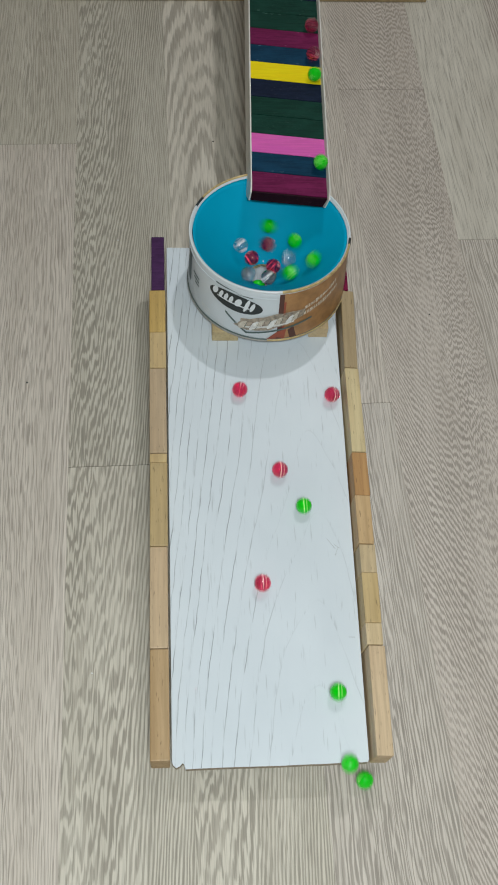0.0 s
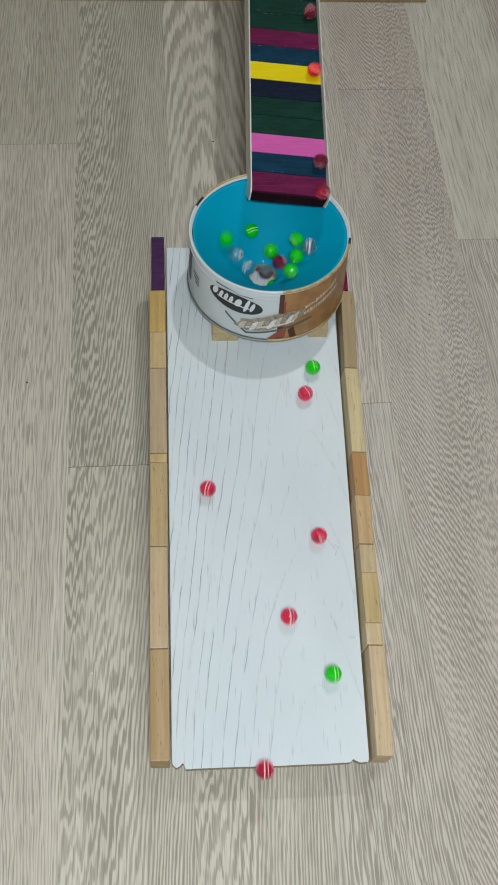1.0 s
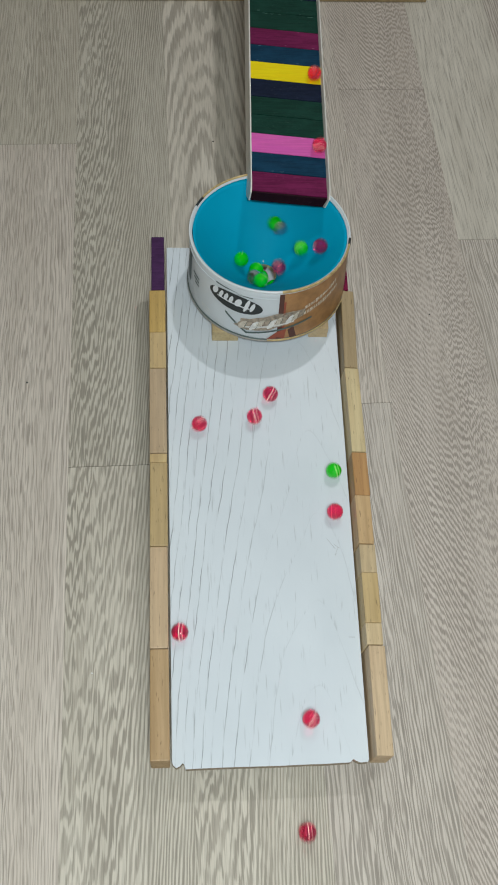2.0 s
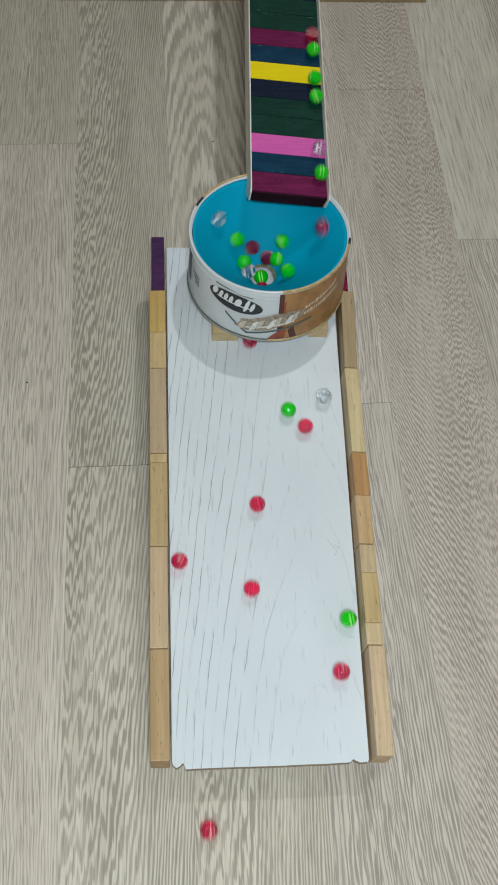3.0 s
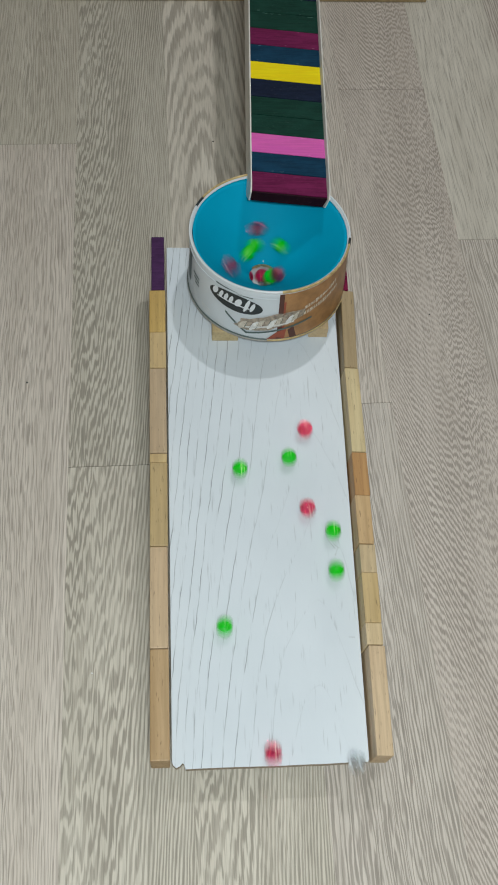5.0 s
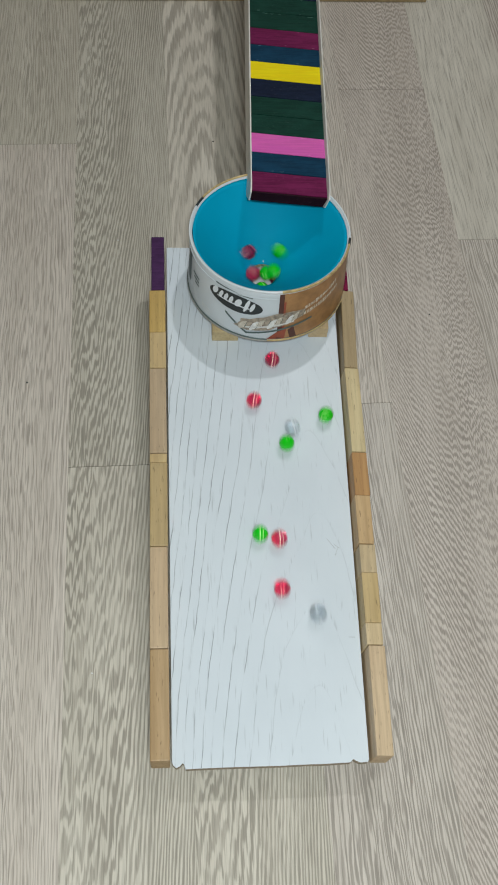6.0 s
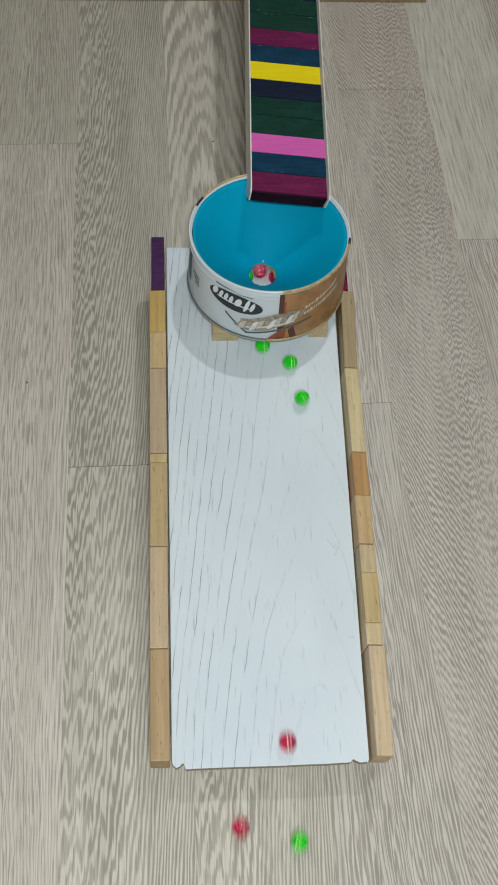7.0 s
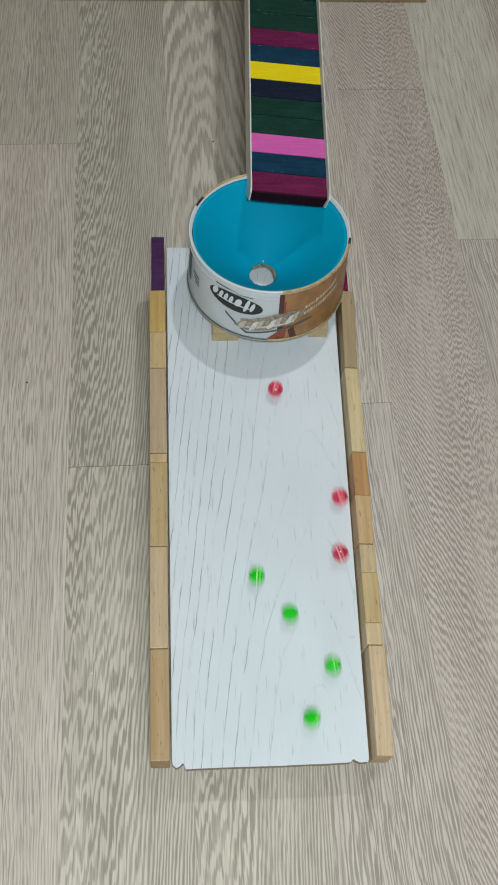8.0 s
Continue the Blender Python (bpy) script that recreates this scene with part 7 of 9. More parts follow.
    walk(marble('red'), rolled([
        (0.00, 0.1699, 0.8421, 0.1869), (0.10, 0.1696, 0.8256, 0.1857), (0.20, 0.1693, 0.8102, 0.1847), (0.30, 0.1689, 0.7913, 0.1833),
        (0.40, 0.1684, 0.7708, 0.1819), (0.50, 0.1679, 0.7379, 0.1796), (0.60, 0.1677, 0.7182, 0.1782), (0.70, 0.1675, 0.7023, 0.1771),
        (0.80, 0.1669, 0.6574, 0.1740), (0.90, 0.1667, 0.6406, 0.1728), (1.00, 0.1665, 0.6256, 0.1717), (1.10, 0.1662, 0.6034, 0.1702),
        (1.20, 0.1661, 0.5857, 0.1690), (1.27, 0.1661, 0.5721, 0.1680), (1.35, 0.1663, 0.5497, 0.1338), (1.39, 0.1636, 0.5413, 0.1312),
        (1.43, 0.1598, 0.5335, 0.1286), (1.46, 0.1552, 0.5265, 0.1259), (1.50, 0.1496, 0.5203, 0.1233), (1.53, 0.1397, 0.5090, 0.1215),
        (1.57, 0.1271, 0.5015, 0.1197), (1.60, 0.1132, 0.4983, 0.1178), (1.63, 0.0993, 0.4996, 0.1160), (1.66, 0.0871, 0.5053, 0.1142),
        (1.70, 0.0778, 0.5144, 0.1124), (1.73, 0.0725, 0.5258, 0.1105), (1.76, 0.0717, 0.5379, 0.1087), (1.79, 0.0754, 0.5491, 0.1069),
        (1.83, 0.0829, 0.5576, 0.1050), (1.86, 0.0928, 0.5623, 0.1032), (1.89, 0.1035, 0.5624, 0.1014), (1.92, 0.1128, 0.5580, 0.0996),
        (1.96, 0.1191, 0.5502, 0.0977), (1.99, 0.1210, 0.5408, 0.0959), (2.02, 0.1183, 0.5320, 0.0941), (2.05, 0.1120, 0.5262, 0.0923),
        (2.09, 0.1044, 0.5248, 0.0904), (2.15, 0.1020, 0.5250, 0.0726), (4.42, 0.1020, 0.5250, 0.0726), (4.60, 0.1160, 0.4558, 0.0683),
        (4.70, 0.1212, 0.4342, 0.0670), (5.00, 0.1406, 0.3425, 0.0614), (5.40, 0.1601, 0.1827, 0.0516), (5.65, 0.1634, 0.0616, 0.0442),
        (5.80, 0.1631, -0.0074, 0.0400), (5.90, 0.1637, -0.0753, 0.0084), (6.00, 0.1642, -0.1399, 0.0084), (6.15, 0.1648, -0.2113, 0.0084),
        (6.50, 0.1654, -0.2793, 0.0084), (7.10, 0.1658, -0.3201, 0.0084),]))
    walk(marble('red'), rolled([
        (0.00, 0.1694, 1.0000, 0.1979), (0.60, 0.1699, 0.8706, 0.1889), (0.70, 0.1699, 0.8421, 0.1869), (0.80, 0.1693, 0.8093, 0.1846),
        (0.90, 0.1689, 0.7904, 0.1833), (1.00, 0.1684, 0.7671, 0.1816), (1.10, 0.1681, 0.7506, 0.1805), (1.20, 0.1679, 0.7361, 0.1795),
        (1.30, 0.1676, 0.7120, 0.1778), (1.40, 0.1673, 0.6909, 0.1763), (1.50, 0.1671, 0.6710, 0.1749), (1.60, 0.1666, 0.6347, 0.1724),
        (1.70, 0.1663, 0.6091, 0.1706), (1.80, 0.1661, 0.5857, 0.1690), (1.86, 0.1661, 0.5721, 0.1680), (1.94, 0.1663, 0.5497, 0.1338),
        (1.97, 0.1652, 0.5421, 0.1326), (2.01, 0.1633, 0.5348, 0.1313), (2.04, 0.1605, 0.5278, 0.1301), (2.07, 0.1569, 0.5213, 0.1289),
        (2.11, 0.1526, 0.5154, 0.1276), (2.14, 0.1475, 0.5101, 0.1264), (2.17, 0.1420, 0.5056, 0.1252), (2.21, 0.1359, 0.5020, 0.1239),
        (2.24, 0.1295, 0.4992, 0.1227), (2.27, 0.1229, 0.4974, 0.1214), (2.30, 0.1163, 0.4965, 0.1202), (2.34, 0.1097, 0.4966, 0.1190),
        (2.37, 0.1033, 0.4976, 0.1177), (2.40, 0.0972, 0.4995, 0.1165), (2.44, 0.0916, 0.5022, 0.1153), (2.47, 0.0866, 0.5057, 0.1140),
        (2.50, 0.0823, 0.5099, 0.1128), (2.54, 0.0788, 0.5145, 0.1116), (2.57, 0.0762, 0.5196, 0.1103), (2.60, 0.0745, 0.5249, 0.1091),
        (2.64, 0.0738, 0.5303, 0.1078), (2.67, 0.0740, 0.5356, 0.1066), (2.70, 0.0752, 0.5406, 0.1054), (2.74, 0.0773, 0.5452, 0.1041),
        (2.77, 0.0802, 0.5492, 0.1029), (2.80, 0.0837, 0.5525, 0.1017), (2.83, 0.0877, 0.5549, 0.1004), (2.87, 0.0921, 0.5564, 0.0992),
        (2.90, 0.0965, 0.5569, 0.0980), (2.93, 0.1009, 0.5564, 0.0967), (2.97, 0.1049, 0.5549, 0.0955), (3.00, 0.1083, 0.5526, 0.0942),
        (3.03, 0.1132, 0.5514, 0.0952), (3.07, 0.1177, 0.5488, 0.0962), (3.10, 0.1213, 0.5450, 0.0971), (3.13, 0.1238, 0.5402, 0.0981),
        (3.17, 0.1249, 0.5348, 0.0991), (3.20, 0.1246, 0.5293, 0.1000), (3.23, 0.1228, 0.5238, 0.1010), (3.27, 0.1196, 0.5189, 0.1020),
        (3.30, 0.1151, 0.5149, 0.1029), (3.33, 0.1098, 0.5120, 0.1039), (3.37, 0.1037, 0.5103, 0.1049), (3.40, 0.0973, 0.5102, 0.1058),
        (3.43, 0.0908, 0.5114, 0.1068), (3.47, 0.0847, 0.5142, 0.1077), (3.50, 0.0764, 0.5221, 0.1087), (3.53, 0.0733, 0.5372, 0.1072),
        (3.57, 0.0779, 0.5515, 0.1057), (3.60, 0.0887, 0.5612, 0.1041), (3.63, 0.1026, 0.5639, 0.1026), (3.66, 0.1155, 0.5588, 0.1011),
        (3.70, 0.1233, 0.5479, 0.0996), (3.73, 0.1237, 0.5349, 0.0980), (3.76, 0.1169, 0.5244, 0.0965), (3.79, 0.1056, 0.5203, 0.0950),
        (3.83, 0.0950, 0.5239, 0.0935), (3.86, 0.0898, 0.5329, 0.0919), (3.89, 0.0920, 0.5419, 0.0904), (3.95, 0.1190, 0.5250, 0.0726),
        (5.02, 0.1190, 0.5250, 0.0726), (5.20, 0.1033, 0.4528, 0.0681), (5.50, 0.1092, 0.3759, 0.0634), (5.80, 0.1083, 0.2565, 0.0561),
        (5.90, 0.1069, 0.2044, 0.0529), (6.00, 0.1077, 0.1640, 0.0504), (6.10, 0.1079, 0.1358, 0.0487), (6.20, 0.1075, 0.1072, 0.0470),
        (6.30, 0.1079, 0.0633, 0.0443), (6.40, 0.1085, 0.0155, 0.0414), (6.45, 0.1084, -0.0090, 0.0396), (6.50, 0.1083, -0.0351, 0.0084),
        (6.60, 0.1025, -0.0808, 0.0084), (6.70, 0.0971, -0.1242, 0.0084), (6.85, 0.0911, -0.1721, 0.0084), (7.20, 0.0854, -0.2178, 0.0084),
        (7.80, 0.0819, -0.2452, 0.0084),]))
    walk(marble('red'), rolled([
        (0.00, 0.1694, 1.0175, 0.1991), (0.45, 0.1694, 1.0175, 0.1991), (1.00, 0.1699, 0.8667, 0.1886), (1.10, 0.1699, 0.8469, 0.1872),
        (1.20, 0.1696, 0.8275, 0.1859), (1.30, 0.1692, 0.8055, 0.1843), (1.40, 0.1688, 0.7857, 0.1829), (1.50, 0.1682, 0.7616, 0.1813),
        (1.60, 0.1679, 0.7325, 0.1792), (1.70, 0.1677, 0.7164, 0.1781), (1.95, 0.1669, 0.6600, 0.1742), (2.20, 0.1662, 0.6059, 0.1704),
        (2.35, 0.1662, 0.5737, 0.1681), (2.43, 0.1663, 0.5497, 0.1338), (2.46, 0.1643, 0.5368, 0.1320), (2.50, 0.1597, 0.5248, 0.1301),
        (2.53, 0.1528, 0.5143, 0.1283), (2.56, 0.1439, 0.5057, 0.1264), (2.60, 0.1335, 0.4994, 0.1246), (2.63, 0.1223, 0.4957, 0.1227),
        (2.66, 0.1107, 0.4948, 0.1209), (2.70, 0.0996, 0.4966, 0.1191), (2.73, 0.0896, 0.5010, 0.1172), (2.77, 0.0812, 0.5075, 0.1154),
        (2.80, 0.0751, 0.5158, 0.1135), (2.83, 0.0716, 0.5251, 0.1117), (2.87, 0.0708, 0.5347, 0.1098), (2.90, 0.0728, 0.5438, 0.1080),
        (2.93, 0.0773, 0.5515, 0.1061), (2.97, 0.0838, 0.5573, 0.1043), (3.00, 0.0916, 0.5606, 0.1024), (3.03, 0.0957, 0.5630, 0.1030),
        (3.07, 0.1003, 0.5647, 0.1035), (3.10, 0.1051, 0.5655, 0.1040), (3.13, 0.1101, 0.5655, 0.1045), (3.17, 0.1150, 0.5646, 0.1050),
        (3.20, 0.1197, 0.5628, 0.1055), (3.23, 0.1240, 0.5602, 0.1060), (3.27, 0.1279, 0.5569, 0.1065), (3.30, 0.1311, 0.5529, 0.1070),
        (3.33, 0.1337, 0.5484, 0.1075), (3.37, 0.1355, 0.5435, 0.1080), (3.40, 0.1364, 0.5384, 0.1085), (3.43, 0.1365, 0.5331, 0.1090),
        (3.47, 0.1357, 0.5278, 0.1095), (3.50, 0.1320, 0.5196, 0.1100), (3.53, 0.1171, 0.5097, 0.1082), (3.57, 0.0998, 0.5090, 0.1065),
        (3.60, 0.0855, 0.5173, 0.1047), (3.63, 0.0786, 0.5316, 0.1030), (3.67, 0.0811, 0.5465, 0.1012), (3.70, 0.0916, 0.5565, 0.0995),
        (3.73, 0.1055, 0.5576, 0.0977), (3.77, 0.1164, 0.5499, 0.0959), (3.80, 0.1193, 0.5373, 0.0942), (3.83, 0.1130, 0.5269, 0.0924),
        (3.87, 0.1024, 0.5244, 0.0907), (3.90, 0.0948, 0.5298, 0.0889), (3.93, 0.0943, 0.5372, 0.0872), (3.97, 0.0987, 0.5412, 0.0854),
        (4.00, 0.1036, 0.5418, 0.0851), (4.03, 0.1083, 0.5369, 0.0851), (4.07, 0.1058, 0.5300, 0.0859), (4.10, 0.0972, 0.5300, 0.0870),
        (4.13, 0.0937, 0.5396, 0.0882), (4.17, 0.1026, 0.5472, 0.0893), (4.20, 0.1140, 0.5410, 0.0904), (4.26, 0.1360, 0.5250, 0.0726),
        (5.12, 0.1360, 0.5250, 0.0726), (5.30, 0.1071, 0.4528, 0.0681), (5.60, 0.1083, 0.3703, 0.0631), (5.80, 0.1070, 0.3031, 0.0590),
        (5.90, 0.1065, 0.2552, 0.0560), (6.00, 0.1075, 0.2172, 0.0537), (6.10, 0.1079, 0.1906, 0.0521), (6.20, 0.1076, 0.1623, 0.0503),
        (6.30, 0.1082, 0.1200, 0.0478), (6.40, 0.1075, 0.0755, 0.0450), (6.50, 0.1078, 0.0303, 0.0423), (6.59, 0.1082, -0.0090, 0.0396),
        (6.70, 0.1268, -0.0862, 0.0084), (6.80, 0.1445, -0.1593, 0.0084), (6.95, 0.1641, -0.2402, 0.0084), (7.30, 0.1827, -0.3171, 0.0084),
        (7.90, 0.1939, -0.3633, 0.0084),]))
    walk(marble('red'), rolled([
        (0.00, 0.1694, 1.0350, 0.2004), (1.05, 0.1694, 1.0350, 0.2004), (1.60, 0.1699, 0.8686, 0.1887), (1.70, 0.1699, 0.8421, 0.1869),
        (2.00, 0.1682, 0.7616, 0.1813), (2.40, 0.1670, 0.6685, 0.1747), (2.80, 0.1661, 0.5945, 0.1696), (2.90, 0.1661, 0.5801, 0.1686),
        (2.94, 0.1661, 0.5721, 0.1680), (3.02, 0.1663, 0.5497, 0.1338), (3.05, 0.1658, 0.5367, 0.1332), (3.09, 0.1625, 0.5241, 0.1326),
        (3.12, 0.1567, 0.5125, 0.1321), (3.16, 0.1485, 0.5026, 0.1315), (3.19, 0.1385, 0.4947, 0.1309), (3.23, 0.1270, 0.4892, 0.1303),
        (3.26, 0.1147, 0.4864, 0.1297), (3.29, 0.1022, 0.4864, 0.1291), (3.33, 0.0901, 0.4891, 0.1285), (3.36, 0.0789, 0.4945, 0.1280),
        (3.40, 0.0694, 0.5021, 0.1274), (3.43, 0.0619, 0.5117, 0.1268), (3.47, 0.0568, 0.5227, 0.1262), (3.50, 0.0540, 0.5427, 0.1256),
        (3.53, 0.0604, 0.5623, 0.1241), (3.57, 0.0740, 0.5773, 0.1226), (3.60, 0.0923, 0.5852, 0.1211), (3.63, 0.1120, 0.5846, 0.1196),
        (3.67, 0.1292, 0.5757, 0.1181), (3.70, 0.1407, 0.5604, 0.1166), (3.73, 0.1442, 0.5420, 0.1151), (3.77, 0.1392, 0.5242, 0.1136),
        (3.80, 0.1269, 0.5110, 0.1121), (3.83, 0.1103, 0.5052, 0.1106), (3.87, 0.0935, 0.5080, 0.1091), (3.90, 0.0806, 0.5183, 0.1076),
        (3.93, 0.0750, 0.5333, 0.1060), (3.97, 0.0779, 0.5484, 0.1045), (4.00, 0.0882, 0.5593, 0.1030), (4.03, 0.1007, 0.5632, 0.1022),
        (4.07, 0.1133, 0.5603, 0.1013), (4.10, 0.1225, 0.5515, 0.1005), (4.13, 0.1258, 0.5395, 0.0997), (4.17, 0.1223, 0.5277, 0.0988),
        (4.20, 0.1133, 0.5198, 0.0980), (4.23, 0.1018, 0.5181, 0.0971), (4.27, 0.0915, 0.5230, 0.0963), (4.30, 0.0862, 0.5326, 0.0954),
        (4.33, 0.0875, 0.5431, 0.0946), (4.37, 0.0948, 0.5504, 0.0937), (4.40, 0.1047, 0.5516, 0.0929), (4.43, 0.1129, 0.5464, 0.0920),
        (4.47, 0.1157, 0.5375, 0.0912), (4.50, 0.1123, 0.5295, 0.0904), (4.53, 0.1052, 0.5258, 0.0895), (4.57, 0.0981, 0.5275, 0.0887),
        (4.60, 0.0942, 0.5329, 0.0878), (4.63, 0.0948, 0.5387, 0.0870), (4.67, 0.0987, 0.5422, 0.0861), (4.70, 0.1033, 0.5422, 0.0853),
        (4.73, 0.1095, 0.5376, 0.0861), (4.77, 0.1069, 0.5293, 0.0870), (4.80, 0.0971, 0.5290, 0.0879), (4.83, 0.0930, 0.5393, 0.0887),
        (4.87, 0.1020, 0.5476, 0.0896), (4.90, 0.1137, 0.5416, 0.0904), (4.96, 0.0850, 0.5420, 0.0737), (5.62, 0.0850, 0.5420, 0.0737),
        (5.80, 0.1014, 0.4528, 0.0681), (5.90, 0.0936, 0.4123, 0.0656), (6.00, 0.0880, 0.3781, 0.0635), (6.10, 0.0836, 0.3545, 0.0621),
        (6.20, 0.0815, 0.3300, 0.0606), (6.30, 0.0755, 0.2915, 0.0582), (6.40, 0.0725, 0.2524, 0.0559), (6.50, 0.0700, 0.2098, 0.0532),
        (6.60, 0.0658, 0.1646, 0.0505), (6.70, 0.0649, 0.1013, 0.0466), (6.80, 0.0639, 0.0695, 0.0447), (6.90, 0.0618, 0.0015, 0.0405),
        (7.00, 0.0619, -0.0507, 0.0084), (7.10, 0.0545, -0.0949, 0.0084), (7.20, 0.0474, -0.1369, 0.0084), (7.35, 0.0395, -0.1834, 0.0084),
        (7.70, 0.0321, -0.2276, 0.0084),]))
    walk(marble('red'), rolled([
        (0.00, 0.1696, 1.1400, 0.2077), (2.45, 0.1696, 1.1400, 0.2077), (3.00, 0.1696, 0.8275, 0.1859), (3.10, 0.1693, 0.8131, 0.1849),
        (3.20, 0.1691, 0.8007, 0.1840), (3.30, 0.1684, 0.7708, 0.1819), (3.40, 0.1682, 0.7597, 0.1811), (3.50, 0.1678, 0.7298, 0.1790),
        (3.60, 0.1673, 0.6866, 0.1760), (3.70, 0.1663, 0.6108, 0.1707), (3.76, 0.1661, 0.5721, 0.1680), (3.84, 0.1663, 0.5497, 0.1338),
        (3.87, 0.1510, 0.5060, 0.1312), (3.90, 0.1103, 0.4871, 0.1285), (3.94, 0.0701, 0.5035, 0.1259), (3.97, 0.0566, 0.5431, 0.1232),
        (4.00, 0.0779, 0.5774, 0.1206), (4.03, 0.1003, 0.5848, 0.1195), (4.07, 0.1232, 0.5797, 0.1185), (4.10, 0.1399, 0.5637, 0.1174),
        (4.13, 0.1458, 0.5416, 0.1163), (4.17, 0.1392, 0.5199, 0.1153), (4.20, 0.1223, 0.5054, 0.1142), (4.23, 0.1007, 0.5023, 0.1131),
        (4.27, 0.0814, 0.5115, 0.1120), (4.30, 0.0707, 0.5296, 0.1110), (4.33, 0.0722, 0.5500, 0.1099), (4.37, 0.0851, 0.5655, 0.1088),
        (4.40, 0.1043, 0.5703, 0.1078), (4.43, 0.1223, 0.5629, 0.1067), (4.47, 0.1320, 0.5463, 0.1056), (4.50, 0.1295, 0.5275, 0.1046),
        (4.53, 0.1162, 0.5147, 0.1035), (4.57, 0.0982, 0.5133, 0.1024), (4.60, 0.0841, 0.5236, 0.1014), (4.63, 0.0806, 0.5401, 0.1003),
        (4.67, 0.0890, 0.5542, 0.0992), (4.70, 0.1045, 0.5583, 0.0982), (4.74, 0.1196, 0.5481, 0.0971), (4.77, 0.1200, 0.5304, 0.0960),
        (4.81, 0.1060, 0.5205, 0.0948), (4.84, 0.0910, 0.5269, 0.0937), (4.88, 0.0895, 0.5424, 0.0926), (4.91, 0.1019, 0.5500, 0.0915),
        (4.95, 0.1132, 0.5426, 0.0904), (5.01, 0.1020, 0.5420, 0.0737), (5.72, 0.1020, 0.5420, 0.0737), (5.90, 0.1108, 0.4528, 0.0681),
        (6.00, 0.1098, 0.4298, 0.0667), (6.10, 0.1086, 0.4044, 0.0651), (6.20, 0.1076, 0.3809, 0.0637), (6.30, 0.1060, 0.3454, 0.0615),
        (6.40, 0.1031, 0.3077, 0.0592), (6.50, 0.1042, 0.2680, 0.0568), (6.60, 0.1033, 0.2246, 0.0542), (6.70, 0.1037, 0.1623, 0.0503),
        (6.80, 0.1034, 0.1330, 0.0486), (6.90, 0.1044, 0.0670, 0.0445), (7.00, 0.1054, 0.0161, 0.0414), (7.06, 0.1049, -0.0090, 0.0396),
        (7.10, 0.1046, -0.0275, 0.0084), (7.20, 0.1030, -0.0731, 0.0084), (7.30, 0.1015, -0.1165, 0.0084), (7.45, 0.0998, -0.1645, 0.0084),
        (7.80, 0.0982, -0.2102, 0.0084),]))
    walk(marble('red'), rolled([
        (0.00, 0.1697, 1.1575, 0.2089), (2.65, 0.1697, 1.1575, 0.2089), (3.20, 0.1699, 0.8469, 0.1872), (3.30, 0.1695, 0.8227, 0.1855),
        (3.40, 0.1690, 0.7989, 0.1839), (3.50, 0.1683, 0.7662, 0.1816), (3.60, 0.1680, 0.7388, 0.1797), (3.70, 0.1669, 0.6557, 0.1739),
        (3.80, 0.1661, 0.5929, 0.1695), (3.84, 0.1661, 0.5721, 0.1680), (3.92, 0.1663, 0.5497, 0.1338), (3.96, 0.1584, 0.5336, 0.1273),
        (4.00, 0.1468, 0.5210, 0.1208), (4.03, 0.1268, 0.5016, 0.1194), (4.07, 0.0998, 0.4976, 0.1181), (4.10, 0.0762, 0.5100, 0.1167),
        (4.13, 0.0653, 0.5337, 0.1153), (4.17, 0.0712, 0.5585, 0.1139), (4.20, 0.0909, 0.5737, 0.1125), (4.23, 0.1154, 0.5728, 0.1111),
        (4.27, 0.1331, 0.5565, 0.1098), (4.30, 0.1357, 0.5330, 0.1084), (4.33, 0.1223, 0.5142, 0.1070), (4.37, 0.1003, 0.5098, 0.1056),
        (4.40, 0.0821, 0.5216, 0.1042), (4.43, 0.0781, 0.5421, 0.1029), (4.47, 0.0900, 0.5583, 0.1015), (4.50, 0.1096, 0.5599, 0.1001),
        (4.53, 0.1232, 0.5536, 0.1020), (4.57, 0.1308, 0.5400, 0.1038), (4.60, 0.1292, 0.5240, 0.1057), (4.63, 0.1186, 0.5112, 0.1076),
        (4.67, 0.1021, 0.5059, 0.1094), (4.70, 0.0846, 0.5100, 0.1113), (4.73, 0.0752, 0.5223, 0.1097), (4.77, 0.0724, 0.5369, 0.1081),
        (4.80, 0.0766, 0.5508, 0.1065), (4.83, 0.0865, 0.5607, 0.1049), (4.86, 0.0996, 0.5644, 0.1033), (4.90, 0.1124, 0.5611, 0.1017),
        (4.93, 0.1215, 0.5519, 0.1000), (4.96, 0.1243, 0.5397, 0.0984), (4.99, 0.1202, 0.5284, 0.0968), (5.03, 0.1108, 0.5217, 0.0952),
        (5.06, 0.1000, 0.5218, 0.0936), (5.09, 0.0922, 0.5281, 0.0920), (5.12, 0.0908, 0.5369, 0.0904), (5.18, 0.1190, 0.5420, 0.0737),
        (7.02, 0.1190, 0.5420, 0.0737), (7.20, 0.0972, 0.4402, 0.0673), (7.40, 0.1132, 0.3965, 0.0647), (7.50, 0.1211, 0.3724, 0.0632),
        (7.60, 0.1274, 0.3426, 0.0614), (7.70, 0.1394, 0.3041, 0.0590), (7.80, 0.1450, 0.2805, 0.0576), (8.00, 0.1676, 0.2006, 0.0527),]))
